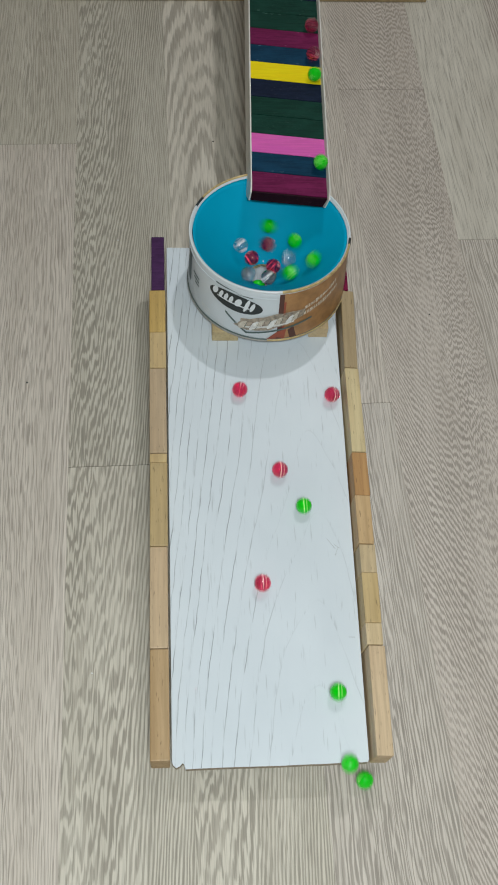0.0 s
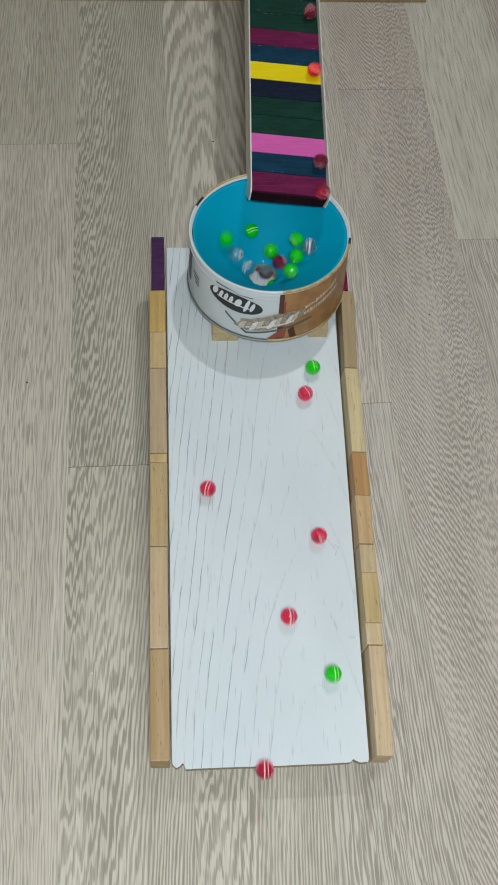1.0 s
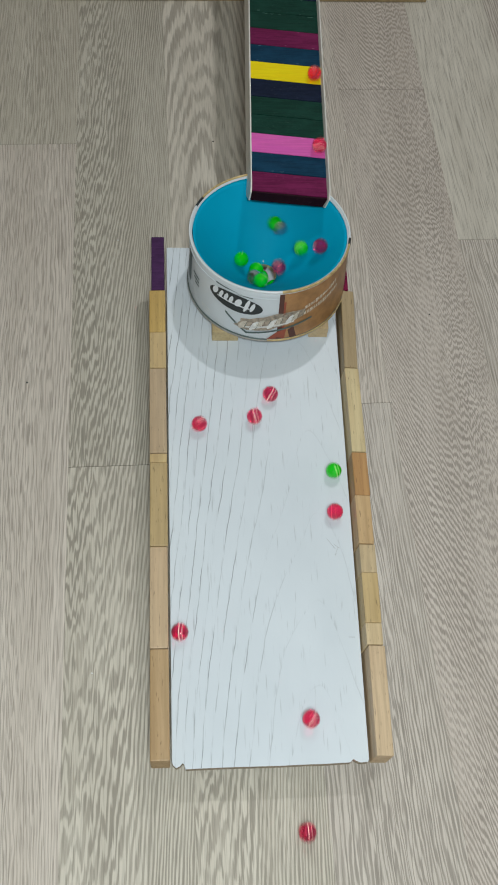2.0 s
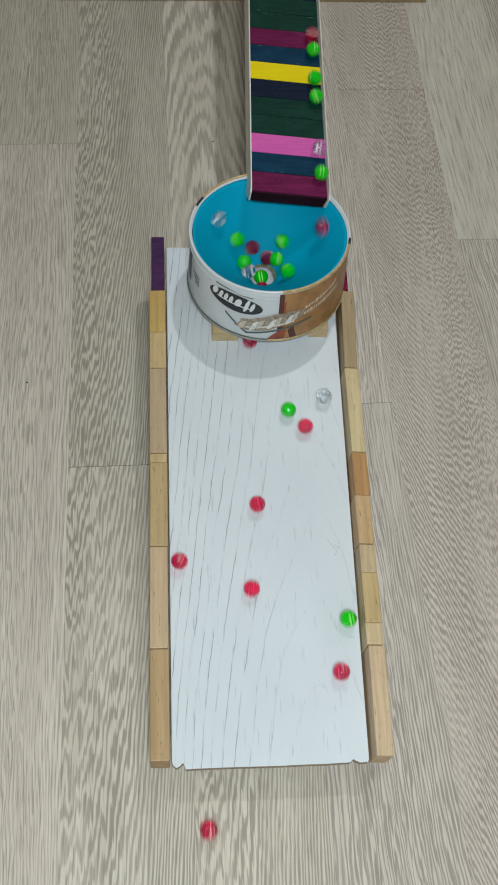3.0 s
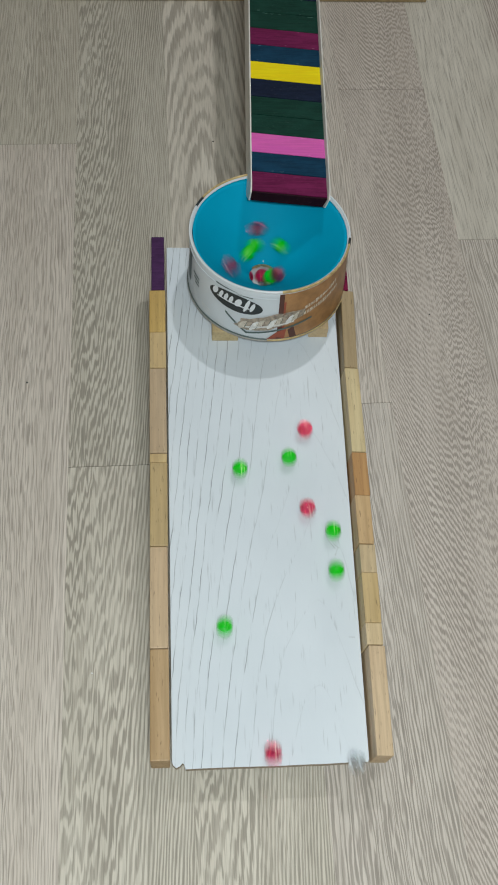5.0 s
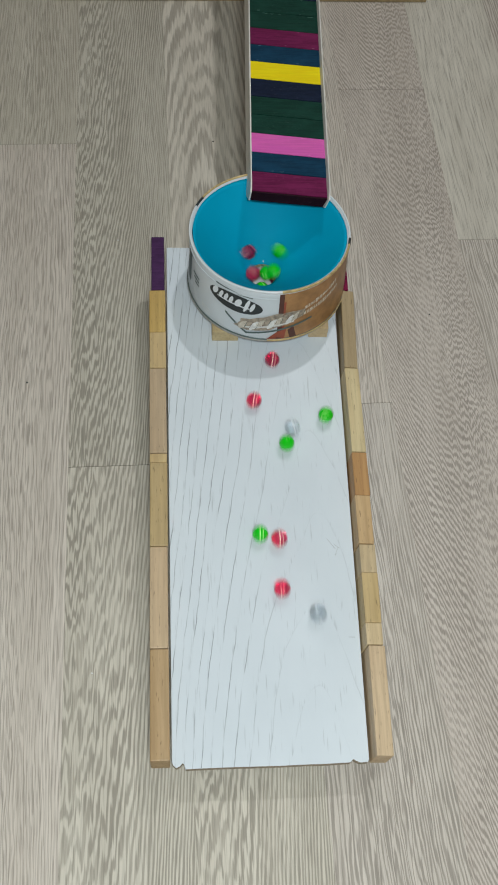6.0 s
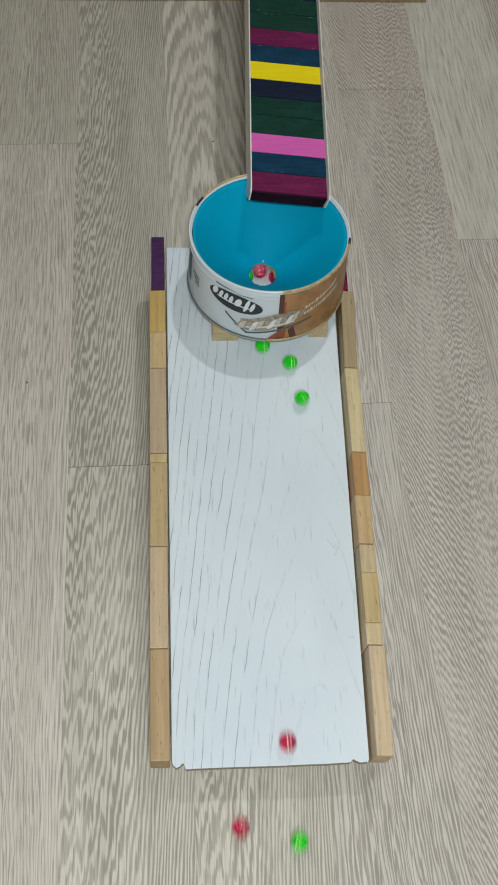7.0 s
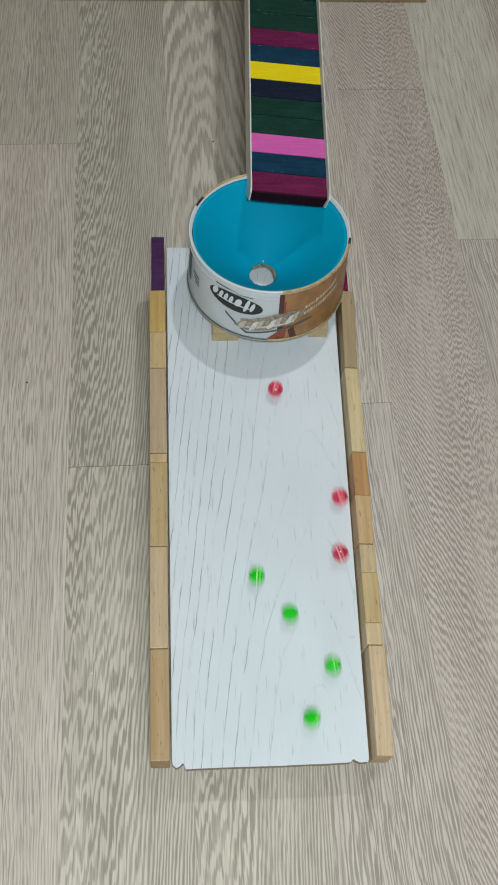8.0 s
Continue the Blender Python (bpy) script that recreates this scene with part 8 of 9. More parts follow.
    walk(marble('red'), rolled([
        (0.00, 0.1697, 1.1750, 0.2101), (2.85, 0.1697, 1.1750, 0.2101), (3.40, 0.1699, 0.8706, 0.1889), (3.50, 0.1698, 0.8372, 0.1865),
        (3.60, 0.1691, 0.8007, 0.1840), (3.70, 0.1676, 0.7138, 0.1779), (3.80, 0.1668, 0.6456, 0.1731), (3.90, 0.1661, 0.5857, 0.1690),
        (3.92, 0.1661, 0.5721, 0.1680), (4.00, 0.1663, 0.5497, 0.1338), (4.03, 0.1637, 0.5277, 0.1328), (4.07, 0.1535, 0.5083, 0.1317),
        (4.10, 0.1370, 0.4940, 0.1307), (4.13, 0.1168, 0.4869, 0.1296), (4.17, 0.0956, 0.4878, 0.1286), (4.20, 0.0765, 0.4965, 0.1275),
        (4.23, 0.0624, 0.5115, 0.1265), (4.27, 0.0553, 0.5306, 0.1254), (4.30, 0.0563, 0.5507, 0.1244), (4.33, 0.0650, 0.5685, 0.1233),
        (4.37, 0.0799, 0.5812, 0.1223), (4.40, 0.0985, 0.5867, 0.1212), (4.43, 0.1175, 0.5841, 0.1202), (4.47, 0.1336, 0.5740, 0.1191),
        (4.50, 0.1439, 0.5583, 0.1181), (4.53, 0.1450, 0.5562, 0.1182), (4.57, 0.1459, 0.5541, 0.1183), (4.60, 0.1468, 0.5520, 0.1185),
        (4.63, 0.1475, 0.5497, 0.1186), (4.67, 0.1481, 0.5475, 0.1188), (4.70, 0.1486, 0.5452, 0.1189), (4.73, 0.1451, 0.5239, 0.1184),
        (4.77, 0.1318, 0.5069, 0.1179), (4.80, 0.1121, 0.4985, 0.1174), (4.83, 0.0911, 0.5007, 0.1170), (4.87, 0.0739, 0.5128, 0.1165),
        (4.90, 0.0649, 0.5316, 0.1160), (4.93, 0.0666, 0.5523, 0.1155), (4.97, 0.0782, 0.5692, 0.1150), (5.00, 0.0966, 0.5779, 0.1145),
        (5.03, 0.1168, 0.5762, 0.1140), (5.07, 0.1332, 0.5644, 0.1135), (5.10, 0.1413, 0.5461, 0.1131), (5.13, 0.1389, 0.5263, 0.1126),
        (5.17, 0.1266, 0.5107, 0.1121), (5.20, 0.1082, 0.5039, 0.1116), (5.23, 0.0892, 0.5076, 0.1111), (5.27, 0.0751, 0.5207, 0.1106),
        (5.30, 0.0702, 0.5391, 0.1101), (5.33, 0.0759, 0.5571, 0.1097), (5.37, 0.0904, 0.5690, 0.1092), (5.40, 0.1089, 0.5711, 0.1087),
        (5.43, 0.1253, 0.5628, 0.1082), (5.47, 0.1344, 0.5469, 0.1077), (5.50, 0.1332, 0.5287, 0.1072), (5.53, 0.1221, 0.5144, 0.1067),
        (5.57, 0.1051, 0.5090, 0.1062), (5.60, 0.0882, 0.5141, 0.1058), (5.63, 0.0774, 0.5278, 0.1053), (5.67, 0.0766, 0.5451, 0.1048),
        (5.70, 0.0859, 0.5593, 0.1043), (5.73, 0.1017, 0.5653, 0.1038), (5.77, 0.1179, 0.5607, 0.1033), (5.80, 0.1280, 0.5475, 0.1028),
        (5.83, 0.1271, 0.5359, 0.1008), (5.87, 0.1213, 0.5263, 0.0987), (5.90, 0.1123, 0.5208, 0.0966), (5.93, 0.1024, 0.5206, 0.0945),
        (5.97, 0.0947, 0.5253, 0.0924), (6.00, 0.0916, 0.5326, 0.0903), (6.03, 0.0933, 0.5426, 0.0897), (6.07, 0.1019, 0.5469, 0.0891),
        (6.10, 0.1100, 0.5429, 0.0884), (6.13, 0.1115, 0.5346, 0.0878), (6.17, 0.1062, 0.5287, 0.0872), (6.20, 0.0991, 0.5293, 0.0866),
        (6.23, 0.0956, 0.5348, 0.0859), (6.27, 0.0978, 0.5402, 0.0853), (6.30, 0.1029, 0.5419, 0.0851), (6.33, 0.1075, 0.5392, 0.0851),
        (6.37, 0.1080, 0.5339, 0.0851), (6.40, 0.1041, 0.5302, 0.0851), (6.43, 0.0989, 0.5311, 0.0851), (6.47, 0.0964, 0.5358, 0.0851),
        (6.50, 0.0987, 0.5407, 0.0851), (6.53, 0.1055, 0.5411, 0.0851), (6.57, 0.1083, 0.5348, 0.0851), (6.60, 0.1036, 0.5295, 0.0857),
        (6.63, 0.0952, 0.5320, 0.0873), (6.67, 0.0948, 0.5429, 0.0888), (6.70, 0.1067, 0.5480, 0.0904), (6.76, 0.1360, 0.5420, 0.0737),
        (7.22, 0.1360, 0.5420, 0.0737), (7.40, 0.1308, 0.4521, 0.0681), (7.60, 0.1479, 0.4021, 0.0650), (7.70, 0.1577, 0.3645, 0.0627),
        (7.80, 0.1610, 0.3424, 0.0614), (8.00, 0.1718, 0.2628, 0.0565),]))
    walk(marble('red'), rolled([
        (0.00, 0.1697, 1.1925, 0.2114), (2.95, 0.1697, 1.1925, 0.2114), (3.50, 0.1699, 0.8816, 0.1897), (3.60, 0.1699, 0.8469, 0.1872),
        (3.70, 0.1681, 0.7506, 0.1805), (3.80, 0.1674, 0.6944, 0.1766), (3.90, 0.1667, 0.6380, 0.1726), (4.00, 0.1661, 0.5857, 0.1690),
        (4.10, 0.1663, 0.5497, 0.1338), (4.13, 0.1659, 0.5320, 0.1339), (4.17, 0.1605, 0.5152, 0.1339), (4.20, 0.1504, 0.5006, 0.1340),
        (4.23, 0.1365, 0.4895, 0.1340), (4.27, 0.1200, 0.4830, 0.1340), (4.30, 0.1023, 0.4815, 0.1341), (4.33, 0.0849, 0.4851, 0.1341),
        (4.37, 0.0693, 0.4936, 0.1342), (4.40, 0.0568, 0.5062, 0.1342), (4.43, 0.0484, 0.5220, 0.1343), (4.47, 0.0450, 0.5394, 0.1343),
        (4.50, 0.0467, 0.5572, 0.1344), (4.53, 0.0514, 0.5675, 0.1335), (4.57, 0.0580, 0.5767, 0.1325), (4.60, 0.0661, 0.5844, 0.1316),
        (4.63, 0.0756, 0.5903, 0.1307), (4.67, 0.0859, 0.5942, 0.1298), (4.70, 0.0967, 0.5960, 0.1289), (4.73, 0.1217, 0.5934, 0.1282),
        (4.77, 0.1428, 0.5800, 0.1275), (4.80, 0.1554, 0.5586, 0.1268), (4.83, 0.1570, 0.5340, 0.1261), (4.87, 0.1472, 0.5115, 0.1254),
        (4.90, 0.1283, 0.4961, 0.1247), (4.93, 0.1046, 0.4913, 0.1240), (4.97, 0.0817, 0.4981, 0.1234), (5.00, 0.0648, 0.5146, 0.1227),
        (5.03, 0.0580, 0.5370, 0.1220), (5.07, 0.0626, 0.5597, 0.1213), (5.10, 0.0776, 0.5772, 0.1206), (5.13, 0.0990, 0.5851, 0.1199),
        (5.17, 0.1214, 0.5815, 0.1192), (5.20, 0.1389, 0.5674, 0.1185), (5.23, 0.1471, 0.5466, 0.1178), (5.27, 0.1439, 0.5247, 0.1172),
        (5.30, 0.1301, 0.5075, 0.1165), (5.33, 0.1098, 0.4998, 0.1158), (5.37, 0.0886, 0.5036, 0.1151), (5.40, 0.0727, 0.5176, 0.1144),
        (5.43, 0.0665, 0.5376, 0.1137), (5.47, 0.0718, 0.5577, 0.1130), (5.50, 0.0869, 0.5716, 0.1123), (5.53, 0.1069, 0.5751, 0.1117),
        (5.57, 0.1255, 0.5673, 0.1110), (5.60, 0.1366, 0.5507, 0.1103), (5.63, 0.1367, 0.5309, 0.1096), (5.67, 0.1259, 0.5146, 0.1089),
        (5.70, 0.1080, 0.5072, 0.1082), (5.73, 0.0894, 0.5113, 0.1075), (5.77, 0.0768, 0.5252, 0.1068), (5.80, 0.0748, 0.5435, 0.1062),
        (5.83, 0.0763, 0.5460, 0.1053), (5.87, 0.0780, 0.5484, 0.1044), (5.90, 0.0800, 0.5504, 0.1035), (5.93, 0.0821, 0.5522, 0.1027),
        (5.97, 0.0845, 0.5537, 0.1018), (6.00, 0.0869, 0.5549, 0.1009), (6.03, 0.0977, 0.5608, 0.1007), (6.07, 0.1100, 0.5604, 0.1005),
        (6.10, 0.1203, 0.5539, 0.1003), (6.13, 0.1258, 0.5431, 0.1001), (6.17, 0.1251, 0.5310, 0.1000), (6.20, 0.1183, 0.5210, 0.0998),
        (6.23, 0.1075, 0.5159, 0.0996), (6.27, 0.0956, 0.5172, 0.0994), (6.30, 0.0862, 0.5244, 0.0992), (6.33, 0.0820, 0.5354, 0.0990),
        (6.37, 0.0841, 0.5469, 0.0988), (6.40, 0.0920, 0.5555, 0.0986), (6.43, 0.1031, 0.5586, 0.0984), (6.47, 0.1142, 0.5553, 0.0982),
        (6.50, 0.1218, 0.5467, 0.0980), (6.53, 0.1222, 0.5340, 0.0969), (6.57, 0.1152, 0.5239, 0.0958), (6.60, 0.1039, 0.5204, 0.0947),
        (6.63, 0.0934, 0.5248, 0.0936), (6.67, 0.0888, 0.5345, 0.0925), (6.70, 0.0920, 0.5441, 0.0914), (6.73, 0.1002, 0.5483, 0.0903),
        (6.77, 0.1082, 0.5456, 0.0892), (6.80, 0.1117, 0.5388, 0.0881), (6.83, 0.1097, 0.5323, 0.0870), (6.87, 0.1046, 0.5294, 0.0859),
        (6.90, 0.0998, 0.5306, 0.0851), (6.93, 0.0968, 0.5339, 0.0851), (6.97, 0.0969, 0.5384, 0.0851), (7.00, 0.1001, 0.5415, 0.0851),
        (7.03, 0.1068, 0.5401, 0.0851), (7.07, 0.1078, 0.5333, 0.0851), (7.10, 0.1018, 0.5291, 0.0860), (7.13, 0.0942, 0.5341, 0.0875),
        (7.17, 0.0967, 0.5449, 0.0889), (7.20, 0.1096, 0.5466, 0.0904), (7.26, 0.0850, 0.5590, 0.0747), (7.52, 0.0850, 0.5590, 0.0747),
        (7.70, 0.1152, 0.4528, 0.0681), (7.80, 0.1148, 0.4431, 0.0675), (7.90, 0.1142, 0.4174, 0.0659), (8.00, 0.1117, 0.3922, 0.0644),]))
    walk(marble('clear'), rolled([
        (0.00, 0.1087, 0.5280, 0.0890), (0.03, 0.1069, 0.5261, 0.0897), (0.07, 0.1045, 0.5247, 0.0905), (0.10, 0.1016, 0.5239, 0.0913),
        (0.13, 0.0984, 0.5238, 0.0920), (0.17, 0.0951, 0.5246, 0.0928), (0.20, 0.0919, 0.5262, 0.0936), (0.23, 0.0891, 0.5286, 0.0943),
        (0.27, 0.0869, 0.5317, 0.0951), (0.30, 0.0853, 0.5352, 0.0958), (0.33, 0.0844, 0.5391, 0.0966), (0.37, 0.0844, 0.5432, 0.0974),
        (0.40, 0.0852, 0.5473, 0.0981), (0.43, 0.0868, 0.5513, 0.0989), (0.47, 0.0891, 0.5549, 0.0996), (0.50, 0.0922, 0.5581, 0.1004),
        (0.53, 0.1017, 0.5598, 0.0994), (0.57, 0.1108, 0.5572, 0.0983), (0.60, 0.1178, 0.5510, 0.0973), (0.63, 0.1211, 0.5425, 0.0963),
        (0.67, 0.1202, 0.5337, 0.0953), (0.70, 0.1155, 0.5266, 0.0942), (0.73, 0.1081, 0.5228, 0.0932), (0.77, 0.1002, 0.5232, 0.0922),
        (0.80, 0.0942, 0.5273, 0.0912), (0.83, 0.0916, 0.5334, 0.0901), (0.87, 0.0926, 0.5393, 0.0891), (0.90, 0.0963, 0.5432, 0.0881),
        (0.93, 0.1009, 0.5443, 0.0870), (0.97, 0.1049, 0.5427, 0.0860), (1.00, 0.1071, 0.5397, 0.0851), (1.03, 0.1085, 0.5394, 0.0859),
        (1.07, 0.1100, 0.5388, 0.0868), (1.10, 0.1114, 0.5378, 0.0877), (1.13, 0.1126, 0.5364, 0.0886), (1.17, 0.1136, 0.5347, 0.0895),
        (1.20, 0.1141, 0.5328, 0.0904), (1.26, 0.1020, 0.5590, 0.0747), (2.32, 0.1020, 0.5590, 0.0747), (2.50, 0.1271, 0.4528, 0.0681),
        (2.80, 0.1441, 0.4210, 0.0662), (3.00, 0.1638, 0.3828, 0.0638), (3.30, 0.1682, 0.3424, 0.0614), (3.50, 0.1634, 0.3007, 0.0588),
        (3.60, 0.1619, 0.2706, 0.0570), (3.70, 0.1592, 0.2098, 0.0533), (3.80, 0.1585, 0.1615, 0.0503), (3.90, 0.1602, 0.1107, 0.0472),
        (4.00, 0.1627, 0.0600, 0.0441), (4.10, 0.1663, 0.0066, 0.0408), (4.14, 0.1680, -0.0090, 0.0396), (4.20, 0.1704, -0.0302, 0.0084),
        (4.30, 0.1717, -0.0865, 0.0084), (4.40, 0.1730, -0.1401, 0.0084), (4.55, 0.1744, -0.1993, 0.0084), (4.90, 0.1757, -0.2557, 0.0084),
        (5.50, 0.1765, -0.2895, 0.0084),]))
    walk(marble('clear'), rolled([
        (0.00, 0.0857, 0.5245, 0.0995), (0.03, 0.0832, 0.5280, 0.0998), (0.07, 0.0814, 0.5319, 0.1002), (0.10, 0.0804, 0.5361, 0.1005),
        (0.13, 0.0801, 0.5405, 0.1008), (0.17, 0.0807, 0.5450, 0.1011), (0.20, 0.0820, 0.5492, 0.1014), (0.23, 0.0842, 0.5532, 0.1017),
        (0.27, 0.0870, 0.5568, 0.1020), (0.30, 0.0904, 0.5598, 0.1023), (0.33, 0.0944, 0.5622, 0.1027), (0.37, 0.0987, 0.5638, 0.1030),
        (0.40, 0.1033, 0.5647, 0.1033), (0.43, 0.1079, 0.5648, 0.1036), (0.47, 0.1126, 0.5641, 0.1039), (0.50, 0.1171, 0.5625, 0.1042),
        (0.53, 0.1221, 0.5579, 0.1036), (0.57, 0.1258, 0.5521, 0.1029), (0.60, 0.1278, 0.5457, 0.1023), (0.63, 0.1282, 0.5391, 0.1016),
        (0.67, 0.1268, 0.5326, 0.1010), (0.70, 0.1239, 0.5269, 0.1003), (0.73, 0.1195, 0.5222, 0.0997), (0.77, 0.1142, 0.5189, 0.0991),
        (0.80, 0.1082, 0.5173, 0.0984), (0.83, 0.1022, 0.5174, 0.0978), (0.87, 0.0966, 0.5192, 0.0971), (0.90, 0.0919, 0.5225, 0.0965),
        (0.93, 0.0885, 0.5270, 0.0958), (0.97, 0.0866, 0.5321, 0.0952), (1.00, 0.0865, 0.5375, 0.0945), (1.03, 0.0867, 0.5405, 0.0946),
        (1.07, 0.0875, 0.5435, 0.0947), (1.10, 0.0888, 0.5464, 0.0948), (1.13, 0.0907, 0.5489, 0.0949), (1.17, 0.0929, 0.5511, 0.0951),
        (1.20, 0.0955, 0.5528, 0.0952), (1.23, 0.0984, 0.5540, 0.0953), (1.27, 0.1015, 0.5548, 0.0954), (1.30, 0.1047, 0.5549, 0.0955),
        (1.33, 0.1078, 0.5545, 0.0956), (1.37, 0.1108, 0.5535, 0.0957), (1.40, 0.1137, 0.5520, 0.0958), (1.43, 0.1162, 0.5501, 0.0959),
        (1.47, 0.1183, 0.5477, 0.0960), (1.50, 0.1200, 0.5449, 0.0961), (1.53, 0.1199, 0.5423, 0.0953), (1.56, 0.1195, 0.5397, 0.0945),
        (1.59, 0.1187, 0.5373, 0.0937), (1.63, 0.1176, 0.5351, 0.0929), (1.66, 0.1162, 0.5331, 0.0920), (1.69, 0.1146, 0.5314, 0.0912),
        (1.72, 0.1129, 0.5301, 0.0904), (1.78, 0.1190, 0.5590, 0.0747), (3.42, 0.1190, 0.5590, 0.0747), (3.60, 0.1004, 0.4573, 0.0684),
        (3.70, 0.1060, 0.4416, 0.0674), (3.80, 0.1120, 0.4101, 0.0655), (3.90, 0.1183, 0.3773, 0.0635), (4.00, 0.1226, 0.3419, 0.0613),
        (4.10, 0.1285, 0.3095, 0.0593), (4.20, 0.1316, 0.2813, 0.0576), (4.30, 0.1368, 0.2417, 0.0552), (4.40, 0.1409, 0.1980, 0.0525),
        (4.50, 0.1474, 0.1535, 0.0498), (4.60, 0.1524, 0.1069, 0.0470), (4.70, 0.1593, 0.0432, 0.0431), (4.79, 0.1652, -0.0090, 0.0396),
        (4.90, 0.1677, -0.0648, 0.0084), (5.00, 0.1694, -0.1221, 0.0084), (5.15, 0.1712, -0.1855, 0.0084), (5.50, 0.1730, -0.2458, 0.0084),
        (6.10, 0.1741, -0.2821, 0.0084),]))
    walk(marble('clear'), rolled([
        (0.00, 0.1314, 0.5432, 0.1046), (0.03, 0.1309, 0.5311, 0.1047), (0.07, 0.1254, 0.5203, 0.1049), (0.10, 0.1159, 0.5128, 0.1050),
        (0.13, 0.1040, 0.5101, 0.1051), (0.17, 0.0920, 0.5125, 0.1053), (0.20, 0.0822, 0.5197, 0.1054), (0.23, 0.0761, 0.5305, 0.1056),
        (0.27, 0.0751, 0.5428, 0.1057), (0.30, 0.0793, 0.5544, 0.1058), (0.33, 0.0880, 0.5633, 0.1060), (0.37, 0.0996, 0.5679, 0.1061),
        (0.40, 0.1120, 0.5673, 0.1062), (0.43, 0.1231, 0.5616, 0.1064), (0.47, 0.1310, 0.5519, 0.1065), (0.50, 0.1342, 0.5398, 0.1066),
        (0.53, 0.1338, 0.5329, 0.1068), (0.57, 0.1319, 0.5263, 0.1069), (0.60, 0.1285, 0.5202, 0.1071), (0.63, 0.1238, 0.5151, 0.1072),
        (0.67, 0.1180, 0.5112, 0.1074), (0.70, 0.1115, 0.5086, 0.1075), (0.73, 0.1046, 0.5076, 0.1077), (0.77, 0.0976, 0.5081, 0.1078),
        (0.80, 0.0909, 0.5102, 0.1079), (0.83, 0.0847, 0.5137, 0.1081), (0.87, 0.0795, 0.5185, 0.1082), (0.90, 0.0755, 0.5244, 0.1084),
        (0.93, 0.0729, 0.5310, 0.1085), (0.97, 0.0717, 0.5381, 0.1087), (1.00, 0.0722, 0.5453, 0.1088), (1.03, 0.0737, 0.5483, 0.1081),
        (1.07, 0.0756, 0.5512, 0.1074), (1.10, 0.0778, 0.5537, 0.1067), (1.13, 0.0802, 0.5560, 0.1060), (1.17, 0.0828, 0.5579, 0.1053),
        (1.20, 0.0856, 0.5595, 0.1046), (1.23, 0.0885, 0.5608, 0.1039), (1.27, 0.0916, 0.5616, 0.1032), (1.30, 0.0947, 0.5621, 0.1025),
        (1.33, 0.0978, 0.5621, 0.1018), (1.37, 0.1008, 0.5618, 0.1011), (1.40, 0.1037, 0.5611, 0.1004), (1.43, 0.1065, 0.5600, 0.0997),
        (1.47, 0.1091, 0.5586, 0.0989), (1.50, 0.1114, 0.5568, 0.0982), (1.53, 0.1153, 0.5545, 0.0982), (1.57, 0.1187, 0.5515, 0.0981),
        (1.60, 0.1213, 0.5477, 0.0981), (1.63, 0.1230, 0.5435, 0.0980), (1.67, 0.1237, 0.5390, 0.0979), (1.70, 0.1235, 0.5345, 0.0979),
        (1.73, 0.1222, 0.5302, 0.0978), (1.77, 0.1201, 0.5262, 0.0978), (1.80, 0.1171, 0.5228, 0.0977), (1.83, 0.1134, 0.5202, 0.0976),
        (1.87, 0.1093, 0.5185, 0.0976), (1.90, 0.1049, 0.5177, 0.0975), (1.93, 0.1004, 0.5179, 0.0975), (1.97, 0.0961, 0.5191, 0.0974),
        (2.00, 0.0922, 0.5212, 0.0973), (2.03, 0.0889, 0.5242, 0.0973), (2.07, 0.0863, 0.5278, 0.0972), (2.10, 0.0846, 0.5319, 0.0972),
        (2.13, 0.0839, 0.5362, 0.0971), (2.17, 0.0841, 0.5406, 0.0970), (2.20, 0.0854, 0.5449, 0.0970), (2.23, 0.0876, 0.5487, 0.0969),
        (2.27, 0.0906, 0.5519, 0.0969), (2.30, 0.0942, 0.5543, 0.0968), (2.33, 0.0983, 0.5559, 0.0967), (2.37, 0.1026, 0.5565, 0.0967),
        (2.40, 0.1069, 0.5560, 0.0966), (2.43, 0.1111, 0.5546, 0.0966), (2.47, 0.1148, 0.5523, 0.0965), (2.50, 0.1178, 0.5493, 0.0964),
        (2.53, 0.1201, 0.5456, 0.0964), (2.57, 0.1214, 0.5414, 0.0963), (2.60, 0.1218, 0.5371, 0.0963), (2.63, 0.1212, 0.5329, 0.0962),
        (2.67, 0.1195, 0.5289, 0.0961), (2.70, 0.1171, 0.5253, 0.0961), (2.73, 0.1138, 0.5225, 0.0960), (2.77, 0.1101, 0.5205, 0.0960),
        (2.80, 0.1059, 0.5194, 0.0959), (2.83, 0.1017, 0.5193, 0.0958), (2.87, 0.0975, 0.5203, 0.0958), (2.90, 0.0937, 0.5221, 0.0957),
        (2.93, 0.0904, 0.5248, 0.0957), (2.97, 0.0879, 0.5282, 0.0956), (3.00, 0.0862, 0.5321, 0.0955), (3.04, 0.0865, 0.5348, 0.0947),
        (3.07, 0.0872, 0.5374, 0.0938), (3.11, 0.0884, 0.5397, 0.0930), (3.14, 0.0899, 0.5417, 0.0921), (3.18, 0.0917, 0.5433, 0.0913),
        (3.21, 0.0936, 0.5444, 0.0904), (3.27, 0.1360, 0.5590, 0.0747), (3.72, 0.1360, 0.5590, 0.0747), (3.90, 0.1223, 0.4573, 0.0684),
        (4.00, 0.1300, 0.4476, 0.0678), (4.10, 0.1374, 0.4137, 0.0657), (4.20, 0.1422, 0.3900, 0.0643), (4.30, 0.1495, 0.3507, 0.0619),
        (4.40, 0.1558, 0.3093, 0.0593), (4.50, 0.1647, 0.2693, 0.0569), (4.60, 0.1707, 0.2257, 0.0542), (4.70, 0.1688, 0.1643, 0.0505),
